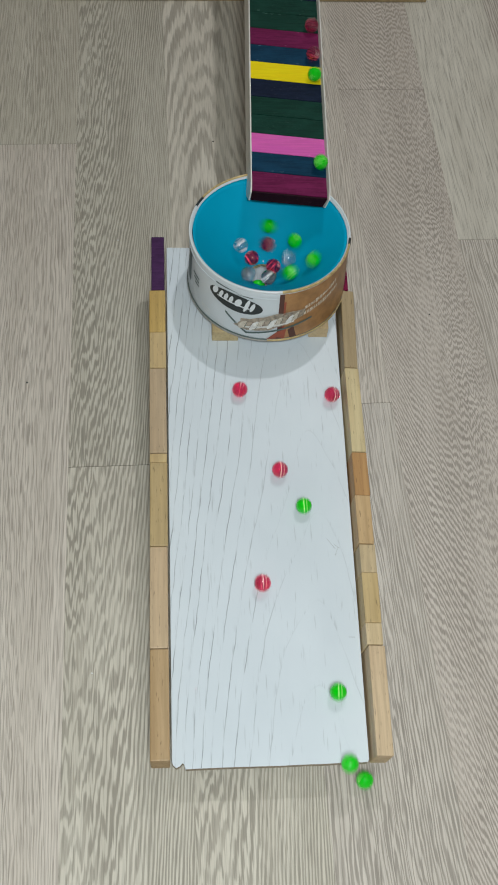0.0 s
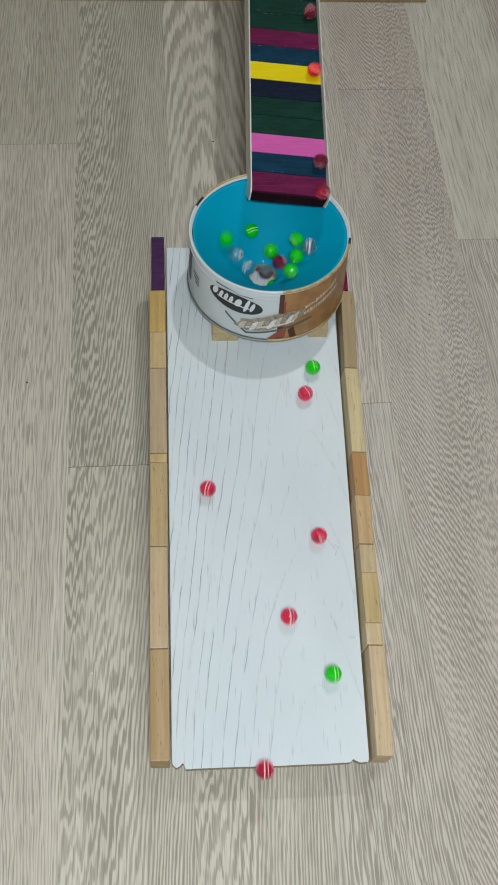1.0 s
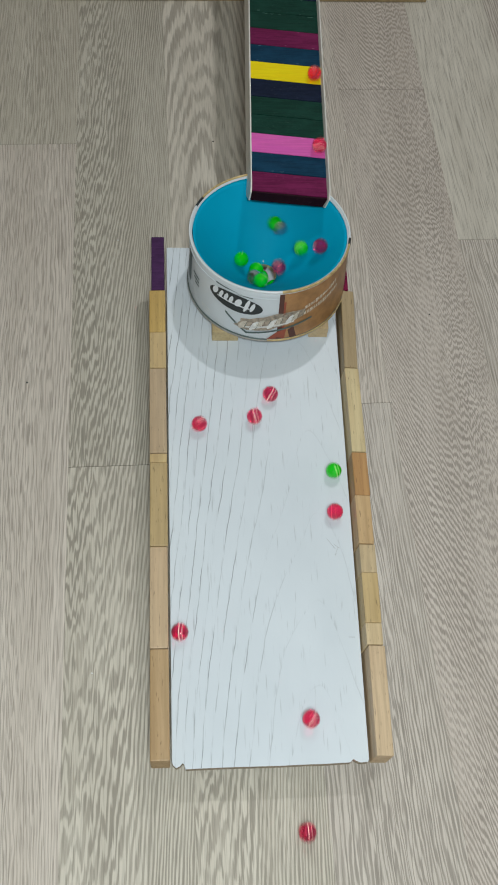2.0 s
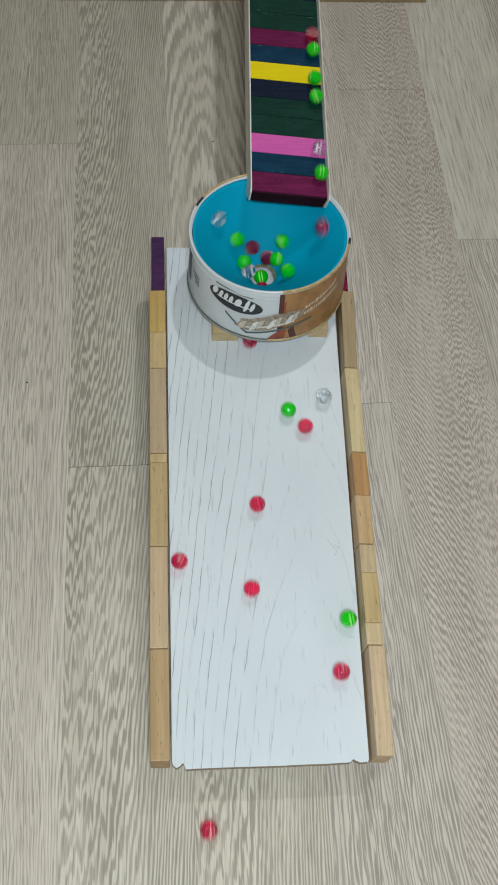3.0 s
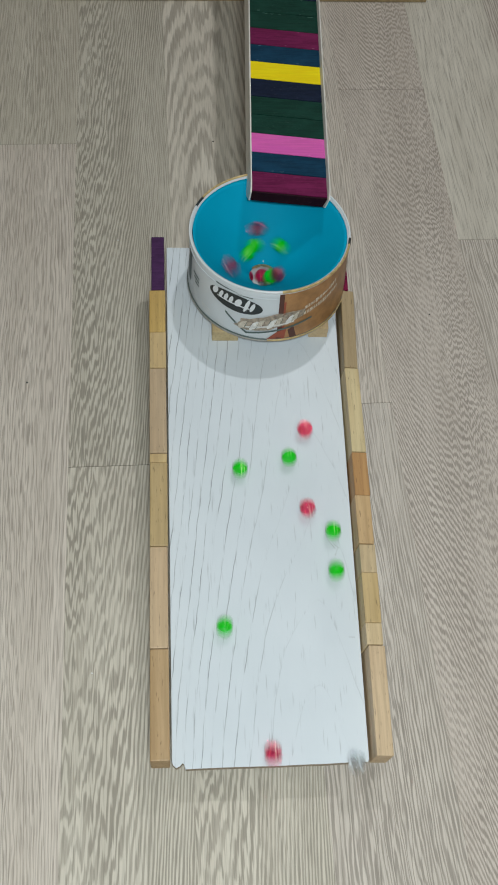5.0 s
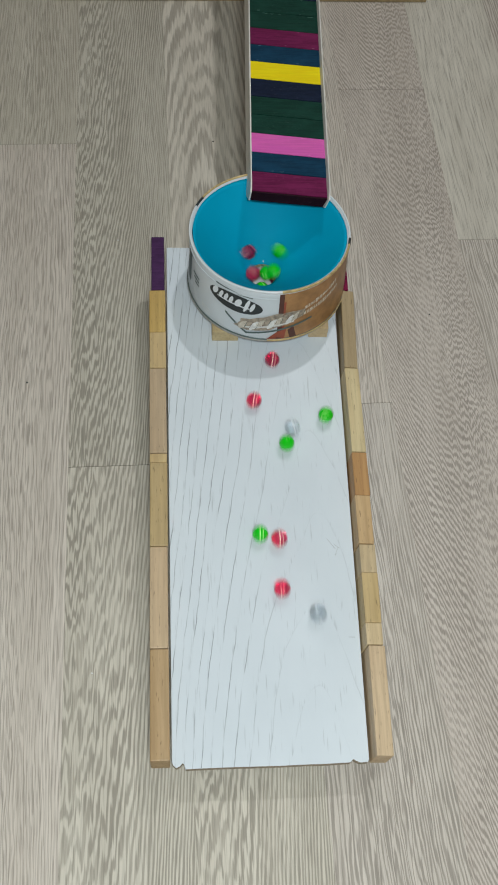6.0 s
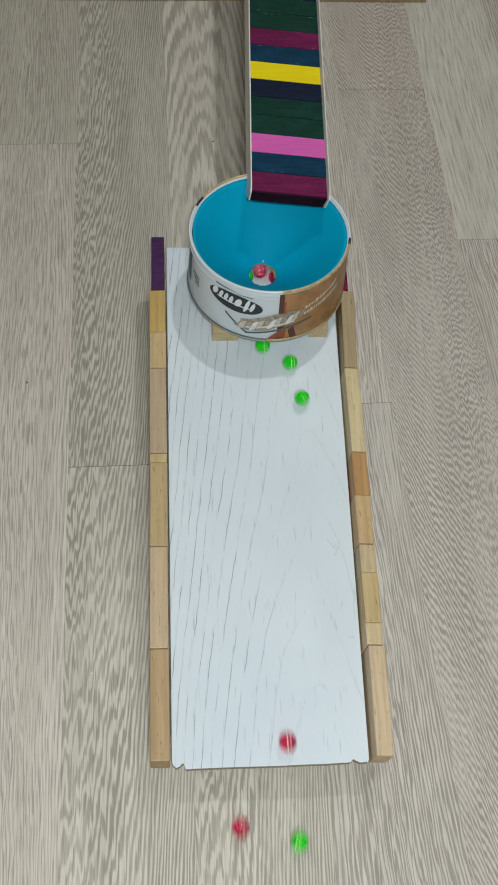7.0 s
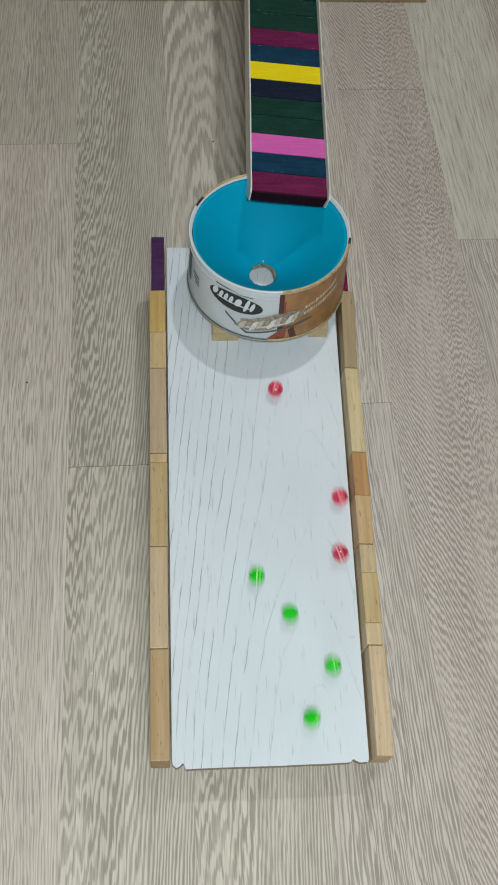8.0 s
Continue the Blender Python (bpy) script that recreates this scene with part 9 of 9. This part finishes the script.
        (4.85, 0.1676, 0.0803, 0.0453), (5.00, 0.1670, -0.0030, 0.0402), (5.10, 0.1706, -0.0551, 0.0084), (5.20, 0.1741, -0.1046, 0.0084),
        (5.35, 0.1779, -0.1594, 0.0084), (5.70, 0.1815, -0.2116, 0.0084), (6.30, 0.1837, -0.2428, 0.0084),]))
    walk(marble('clear'), rolled([
        (0.00, 0.0777, 0.5580, 0.1088), (0.03, 0.0763, 0.5592, 0.1104), (0.07, 0.0750, 0.5604, 0.1119), (0.10, 0.0737, 0.5616, 0.1135),
        (0.13, 0.0724, 0.5628, 0.1151), (0.17, 0.0710, 0.5640, 0.1166), (0.20, 0.0697, 0.5652, 0.1182), (0.23, 0.0684, 0.5664, 0.1198),
        (0.27, 0.0671, 0.5677, 0.1214), (0.30, 0.0658, 0.5689, 0.1229), (0.33, 0.0644, 0.5701, 0.1245), (0.37, 0.0631, 0.5713, 0.1261),
        (0.40, 0.0618, 0.5725, 0.1276), (0.43, 0.0605, 0.5737, 0.1292), (0.47, 0.0591, 0.5749, 0.1308), (0.50, 0.0578, 0.5761, 0.1323),
        (0.53, 0.0642, 0.5826, 0.1317), (0.57, 0.0714, 0.5880, 0.1310), (0.60, 0.0794, 0.5921, 0.1304), (0.63, 0.0879, 0.5949, 0.1297),
        (0.67, 0.0967, 0.5962, 0.1291), (0.70, 0.1055, 0.5962, 0.1284), (0.73, 0.1142, 0.5947, 0.1278), (0.77, 0.1225, 0.5918, 0.1271),
        (0.80, 0.1301, 0.5876, 0.1265), (0.83, 0.1369, 0.5822, 0.1258), (0.87, 0.1427, 0.5759, 0.1252), (0.90, 0.1474, 0.5686, 0.1245),
        (0.93, 0.1507, 0.5608, 0.1239), (0.97, 0.1527, 0.5525, 0.1232), (1.00, 0.1532, 0.5441, 0.1226), (1.03, 0.1520, 0.5372, 0.1216),
        (1.07, 0.1498, 0.5305, 0.1206), (1.10, 0.1468, 0.5243, 0.1197), (1.13, 0.1429, 0.5187, 0.1187), (1.17, 0.1383, 0.5138, 0.1177),
        (1.20, 0.1331, 0.5097, 0.1167), (1.23, 0.1274, 0.5065, 0.1157), (1.27, 0.1213, 0.5042, 0.1148), (1.30, 0.1151, 0.5030, 0.1138),
        (1.33, 0.1089, 0.5027, 0.1128), (1.37, 0.1028, 0.5035, 0.1118), (1.40, 0.0970, 0.5052, 0.1109), (1.43, 0.0917, 0.5078, 0.1099),
        (1.47, 0.0870, 0.5112, 0.1089), (1.50, 0.0831, 0.5153, 0.1079), (1.53, 0.0783, 0.5197, 0.1085), (1.57, 0.0744, 0.5250, 0.1091),
        (1.60, 0.0716, 0.5311, 0.1097), (1.63, 0.0701, 0.5377, 0.1103), (1.67, 0.0698, 0.5445, 0.1109), (1.70, 0.0709, 0.5513, 0.1115),
        (1.73, 0.0732, 0.5579, 0.1120), (1.77, 0.0768, 0.5639, 0.1126), (1.80, 0.0815, 0.5693, 0.1132), (1.83, 0.0871, 0.5737, 0.1138),
        (1.87, 0.0935, 0.5770, 0.1144), (1.90, 0.1004, 0.5791, 0.1150), (1.93, 0.1077, 0.5800, 0.1156), (1.97, 0.1150, 0.5795, 0.1162),
        (2.00, 0.1222, 0.5778, 0.1168), (2.03, 0.1290, 0.5747, 0.1174), (2.07, 0.1352, 0.5705, 0.1179), (2.10, 0.1406, 0.5653, 0.1185),
        (2.13, 0.1450, 0.5591, 0.1191), (2.17, 0.1483, 0.5523, 0.1197), (2.20, 0.1504, 0.5449, 0.1203), (2.23, 0.1511, 0.5372, 0.1209),
        (2.27, 0.1506, 0.5295, 0.1215), (2.30, 0.1488, 0.5219, 0.1221), (2.33, 0.1457, 0.5147, 0.1227), (2.37, 0.1414, 0.5081, 0.1233),
        (2.40, 0.1361, 0.5022, 0.1238), (2.43, 0.1298, 0.4972, 0.1244), (2.47, 0.1227, 0.4934, 0.1250), (2.50, 0.1150, 0.4906, 0.1256),
        (2.53, 0.1069, 0.4892, 0.1262), (2.57, 0.0987, 0.4890, 0.1268), (2.60, 0.0904, 0.4902, 0.1274), (2.63, 0.0824, 0.4926, 0.1280),
        (2.67, 0.0748, 0.4964, 0.1286), (2.70, 0.0678, 0.5012, 0.1292), (2.73, 0.0616, 0.5072, 0.1297), (2.77, 0.0564, 0.5140, 0.1303),
        (2.80, 0.0521, 0.5217, 0.1309), (2.83, 0.0491, 0.5299, 0.1315), (2.87, 0.0473, 0.5385, 0.1321), (2.90, 0.0469, 0.5474, 0.1327),
        (2.93, 0.0477, 0.5563, 0.1333), (2.97, 0.0498, 0.5651, 0.1339), (3.00, 0.0532, 0.5734, 0.1345), (3.03, 0.0600, 0.5806, 0.1333),
        (3.07, 0.0678, 0.5865, 0.1320), (3.10, 0.0763, 0.5910, 0.1308), (3.13, 0.0855, 0.5938, 0.1296), (3.17, 0.0949, 0.5951, 0.1284),
        (3.20, 0.1043, 0.5946, 0.1272), (3.23, 0.1133, 0.5925, 0.1260), (3.27, 0.1218, 0.5889, 0.1248), (3.30, 0.1294, 0.5838, 0.1236),
        (3.33, 0.1358, 0.5775, 0.1224), (3.37, 0.1410, 0.5702, 0.1212), (3.40, 0.1446, 0.5621, 0.1199), (3.43, 0.1466, 0.5536, 0.1187),
        (3.47, 0.1470, 0.5449, 0.1175), (3.50, 0.1448, 0.5309, 0.1163), (3.53, 0.1374, 0.5187, 0.1145), (3.57, 0.1266, 0.5100, 0.1127),
        (3.60, 0.1139, 0.5057, 0.1109), (3.63, 0.1009, 0.5063, 0.1091), (3.67, 0.0895, 0.5116, 0.1072), (3.70, 0.0815, 0.5205, 0.1054),
        (3.73, 0.0779, 0.5315, 0.1036), (3.77, 0.0793, 0.5424, 0.1018), (3.80, 0.0851, 0.5512, 0.1000), (3.83, 0.0940, 0.5561, 0.0982),
        (3.87, 0.1037, 0.5561, 0.0963), (3.90, 0.1118, 0.5514, 0.0945), (3.93, 0.1160, 0.5435, 0.0927), (3.97, 0.1153, 0.5353, 0.0909),
        (4.00, 0.1107, 0.5297, 0.0891), (4.03, 0.1043, 0.5264, 0.0888), (4.07, 0.0975, 0.5280, 0.0885), (4.10, 0.0935, 0.5335, 0.0883),
        (4.13, 0.0941, 0.5400, 0.0880), (4.17, 0.0986, 0.5443, 0.0877), (4.20, 0.1047, 0.5447, 0.0874), (4.23, 0.1094, 0.5410, 0.0872),
        (4.27, 0.1105, 0.5354, 0.0869), (4.30, 0.1078, 0.5306, 0.0866), (4.33, 0.1029, 0.5287, 0.0863), (4.37, 0.0981, 0.5305, 0.0861),
        (4.40, 0.0958, 0.5347, 0.0858), (4.43, 0.0967, 0.5392, 0.0855), (4.47, 0.1003, 0.5418, 0.0852), (4.50, 0.1045, 0.5416, 0.0851),
        (4.53, 0.1094, 0.5361, 0.0859), (4.57, 0.1053, 0.5288, 0.0868), (4.60, 0.0958, 0.5305, 0.0877), (4.63, 0.0939, 0.5412, 0.0886),
        (4.67, 0.1043, 0.5474, 0.0895), (4.70, 0.1145, 0.5392, 0.0904), (4.76, 0.0850, 0.5250, 0.0726), (4.92, 0.0850, 0.5250, 0.0726),
        (5.10, 0.1158, 0.4528, 0.0681), (5.45, 0.1350, 0.3702, 0.0631), (5.80, 0.1421, 0.2341, 0.0547), (5.90, 0.1413, 0.1782, 0.0513),
        (6.00, 0.1414, 0.1381, 0.0489), (6.10, 0.1422, 0.1082, 0.0470), (6.20, 0.1418, 0.0786, 0.0452), (6.30, 0.1413, 0.0342, 0.0425),
        (6.40, 0.1417, -0.0118, 0.0397), (6.50, 0.1436, -0.0588, 0.0084), (6.60, 0.1414, -0.0998, 0.0084), (6.70, 0.1392, -0.1388, 0.0084),
        (6.85, 0.1368, -0.1818, 0.0084), (7.20, 0.1346, -0.2228, 0.0084), (7.80, 0.1332, -0.2474, 0.0084),]))
    walk(marble('clear'), rolled([
        (0.00, 0.1695, 1.0700, 0.2028), (1.95, 0.1695, 1.0700, 0.2028), (2.50, 0.1686, 0.7801, 0.1826), (2.80, 0.1676, 0.7120, 0.1778),
        (2.90, 0.1673, 0.6883, 0.1761), (3.00, 0.1668, 0.6456, 0.1731), (3.10, 0.1665, 0.6256, 0.1717), (3.20, 0.1663, 0.6067, 0.1704),
        (3.30, 0.1661, 0.5849, 0.1689), (3.35, 0.1661, 0.5721, 0.1680), (3.43, 0.1663, 0.5497, 0.1338), (3.46, 0.1588, 0.5473, 0.1275),
        (3.50, 0.1514, 0.5445, 0.1212), (3.53, 0.1491, 0.5251, 0.1213), (3.57, 0.1389, 0.5083, 0.1214), (3.60, 0.1228, 0.4972, 0.1216),
        (3.63, 0.1035, 0.4937, 0.1217), (3.67, 0.0844, 0.4983, 0.1218), (3.70, 0.0688, 0.5104, 0.1220), (3.73, 0.0595, 0.5278, 0.1221),
        (3.77, 0.0580, 0.5475, 0.1222), (3.80, 0.0647, 0.5662, 0.1224), (3.83, 0.0784, 0.5806, 0.1225), (3.87, 0.0968, 0.5882, 0.1226),
        (3.90, 0.1167, 0.5877, 0.1228), (3.93, 0.1347, 0.5793, 0.1229), (3.97, 0.1478, 0.5642, 0.1230), (4.00, 0.1538, 0.5452, 0.1232),
        (4.03, 0.1513, 0.5289, 0.1221), (4.07, 0.1435, 0.5146, 0.1211), (4.10, 0.1316, 0.5038, 0.1201), (4.13, 0.1169, 0.4979, 0.1191),
        (4.17, 0.1013, 0.4974, 0.1180), (4.20, 0.0868, 0.5024, 0.1170), (4.23, 0.0753, 0.5120, 0.1160), (4.27, 0.0681, 0.5250, 0.1149),
        (4.30, 0.0663, 0.5394, 0.1139), (4.33, 0.0699, 0.5532, 0.1129), (4.37, 0.0785, 0.5644, 0.1118), (4.40, 0.0905, 0.5712, 0.1108),
        (4.43, 0.1040, 0.5728, 0.1098), (4.47, 0.1169, 0.5689, 0.1087), (4.50, 0.1270, 0.5603, 0.1077), (4.53, 0.1332, 0.5430, 0.1060),
        (4.57, 0.1285, 0.5259, 0.1044), (4.60, 0.1151, 0.5151, 0.1027), (4.63, 0.0986, 0.5146, 0.1010), (4.67, 0.0862, 0.5242, 0.0994),
        (4.70, 0.0832, 0.5387, 0.0977), (4.73, 0.0930, 0.5534, 0.0967), (4.77, 0.1102, 0.5537, 0.0956), (4.80, 0.1196, 0.5398, 0.0946),
        (4.84, 0.1129, 0.5251, 0.0935), (4.87, 0.0974, 0.5237, 0.0925), (4.91, 0.0897, 0.5360, 0.0915), (4.94, 0.0969, 0.5471, 0.0904),
        (5.00, 0.1020, 0.5250, 0.0726), (5.52, 0.1020, 0.5250, 0.0726), (5.70, 0.1107, 0.4498, 0.0679), (5.80, 0.1147, 0.4283, 0.0666),
        (5.90, 0.1204, 0.3829, 0.0638), (6.00, 0.1275, 0.3440, 0.0615), (6.10, 0.1291, 0.3195, 0.0600), (6.20, 0.1305, 0.2924, 0.0583),
        (6.30, 0.1374, 0.2517, 0.0558), (6.40, 0.1415, 0.2070, 0.0531), (6.50, 0.1491, 0.1616, 0.0503), (6.60, 0.1538, 0.1119, 0.0473),
        (6.70, 0.1619, 0.0432, 0.0431), (6.80, 0.1652, 0.0066, 0.0408), (6.90, 0.1731, -0.0620, 0.0084), (7.00, 0.1805, -0.1273, 0.0084),
        (7.15, 0.1887, -0.1993, 0.0084), (7.50, 0.1966, -0.2680, 0.0084),]))
    walk(marble('green'), rolled([
        (0.00, 0.1607, -0.0043, 0.0402), (0.11, 0.1629, -0.0233, 0.0084), (0.20, 0.1648, -0.0401, 0.0084), (0.40, 0.1642, -0.0744, 0.0084),
        (0.50, 0.1639, -0.1111, 0.0084), (0.60, 0.1635, -0.1460, 0.0084), (0.75, 0.1631, -0.1846, 0.0084), (1.10, 0.1627, -0.2214, 0.0084),
        (1.70, 0.1625, -0.2434, 0.0084),]))
    walk(marble('green'), rolled([
        (0.00, 0.1780, -0.0110, 0.0084), (0.20, 0.1815, -0.0495, 0.0084), (0.40, 0.1857, -0.0836, 0.0084), (0.50, 0.1887, -0.1174, 0.0084),
        (0.60, 0.1915, -0.1495, 0.0084), (0.75, 0.1946, -0.1850, 0.0084), (1.10, 0.1975, -0.2188, 0.0084), (1.70, 0.1993, -0.2391, 0.0084),]))
    walk(marble('green'), rolled([
        (0.00, 0.1549, 0.0612, 0.0442), (0.10, 0.1545, 0.0423, 0.0430), (0.30, 0.1530, 0.0024, 0.0406), (0.36, 0.1535, -0.0090, 0.0396),
        (0.44, 0.1542, -0.0245, 0.0084), (0.50, 0.1548, -0.0363, 0.0084), (0.80, 0.1543, -0.1006, 0.0084), (0.90, 0.1542, -0.1210, 0.0084),
        (1.05, 0.1540, -0.1435, 0.0084), (1.40, 0.1539, -0.1650, 0.0084), (2.00, 0.1538, -0.1778, 0.0084),]))
    walk(marble('red'), rolled([
        (0.00, 0.0886, 0.1701, 0.0508), (0.50, 0.0862, 0.0851, 0.0456), (1.00, 0.0833, -0.0079, 0.0399), (1.09, 0.0829, -0.0219, 0.0084),
        (1.20, 0.0823, -0.0389, 0.0084), (1.50, 0.0808, -0.0839, 0.0084), (1.60, 0.0803, -0.0982, 0.0084), (1.75, 0.0798, -0.1140, 0.0084),
        (2.10, 0.0793, -0.1290, 0.0084), (2.70, 0.0790, -0.1380, 0.0084),]))
    walk(marble('green'), rolled([
        (0.00, 0.1340, 0.2530, 0.0559), (0.50, 0.1413, 0.1700, 0.0508), (1.00, 0.1514, 0.0785, 0.0452), (1.50, 0.1601, -0.0063, 0.0400),
        (1.59, 0.1613, -0.0294, 0.0084), (1.70, 0.1627, -0.0573, 0.0084), (1.80, 0.1640, -0.0816, 0.0084), (1.95, 0.1654, -0.1084, 0.0084),
        (2.30, 0.1667, -0.1339, 0.0084), (2.90, 0.1675, -0.1493, 0.0084),]))
    walk(marble('red'), rolled([
        (0.00, 0.1118, 0.2945, 0.0584), (0.50, 0.1105, 0.2196, 0.0538), (1.00, 0.1128, 0.1357, 0.0487), (1.50, 0.1151, 0.0594, 0.0440),
        (1.70, 0.1171, 0.0123, 0.0412), (1.79, 0.1186, -0.0090, 0.0396), (1.87, 0.1198, -0.0273, 0.0084), (2.00, 0.1218, -0.0562, 0.0084),
        (2.10, 0.1233, -0.0779, 0.0084), (2.25, 0.1250, -0.1019, 0.0084), (2.60, 0.1265, -0.1248, 0.0084), (3.20, 0.1275, -0.1385, 0.0084),]))
    walk(marble('red'), rolled([
        (0.00, 0.1725, 0.3849, 0.0640), (0.10, 0.1691, 0.3722, 0.0632), (0.50, 0.1580, 0.3073, 0.0592), (1.00, 0.1474, 0.2198, 0.0539),
        (1.50, 0.1388, 0.1398, 0.0490), (1.70, 0.1339, 0.0897, 0.0459), (2.20, 0.1255, -0.0020, 0.0403), (2.31, 0.1250, -0.0298, 0.0084),
        (2.40, 0.1245, -0.0539, 0.0084), (2.50, 0.1241, -0.0785, 0.0084), (2.65, 0.1236, -0.1057, 0.0084), (3.00, 0.1231, -0.1317, 0.0084),
        (3.60, 0.1228, -0.1473, 0.0084),]))
    walk(marble('red'), rolled([
        (0.00, 0.0733, 0.3916, 0.0644), (0.50, 0.0550, 0.3369, 0.0610), (1.00, 0.0368, 0.2731, 0.0571), (1.50, 0.0212, 0.2128, 0.0534),
        (1.70, 0.0126, 0.1742, 0.0511), (2.25, 0.0073, 0.0807, 0.0454), (2.80, 0.0281, -0.0071, 0.0400), (2.90, 0.0300, -0.0165, 0.0084),
        (3.00, 0.0329, -0.0519, 0.0084), (3.10, 0.0341, -0.0693, 0.0084), (3.30, 0.0372, -0.0921, 0.0084), (3.40, 0.0386, -0.1029, 0.0084),
        (3.55, 0.0402, -0.1149, 0.0084), (3.90, 0.0417, -0.1263, 0.0084), (4.50, 0.0426, -0.1331, 0.0084),]))


motions()
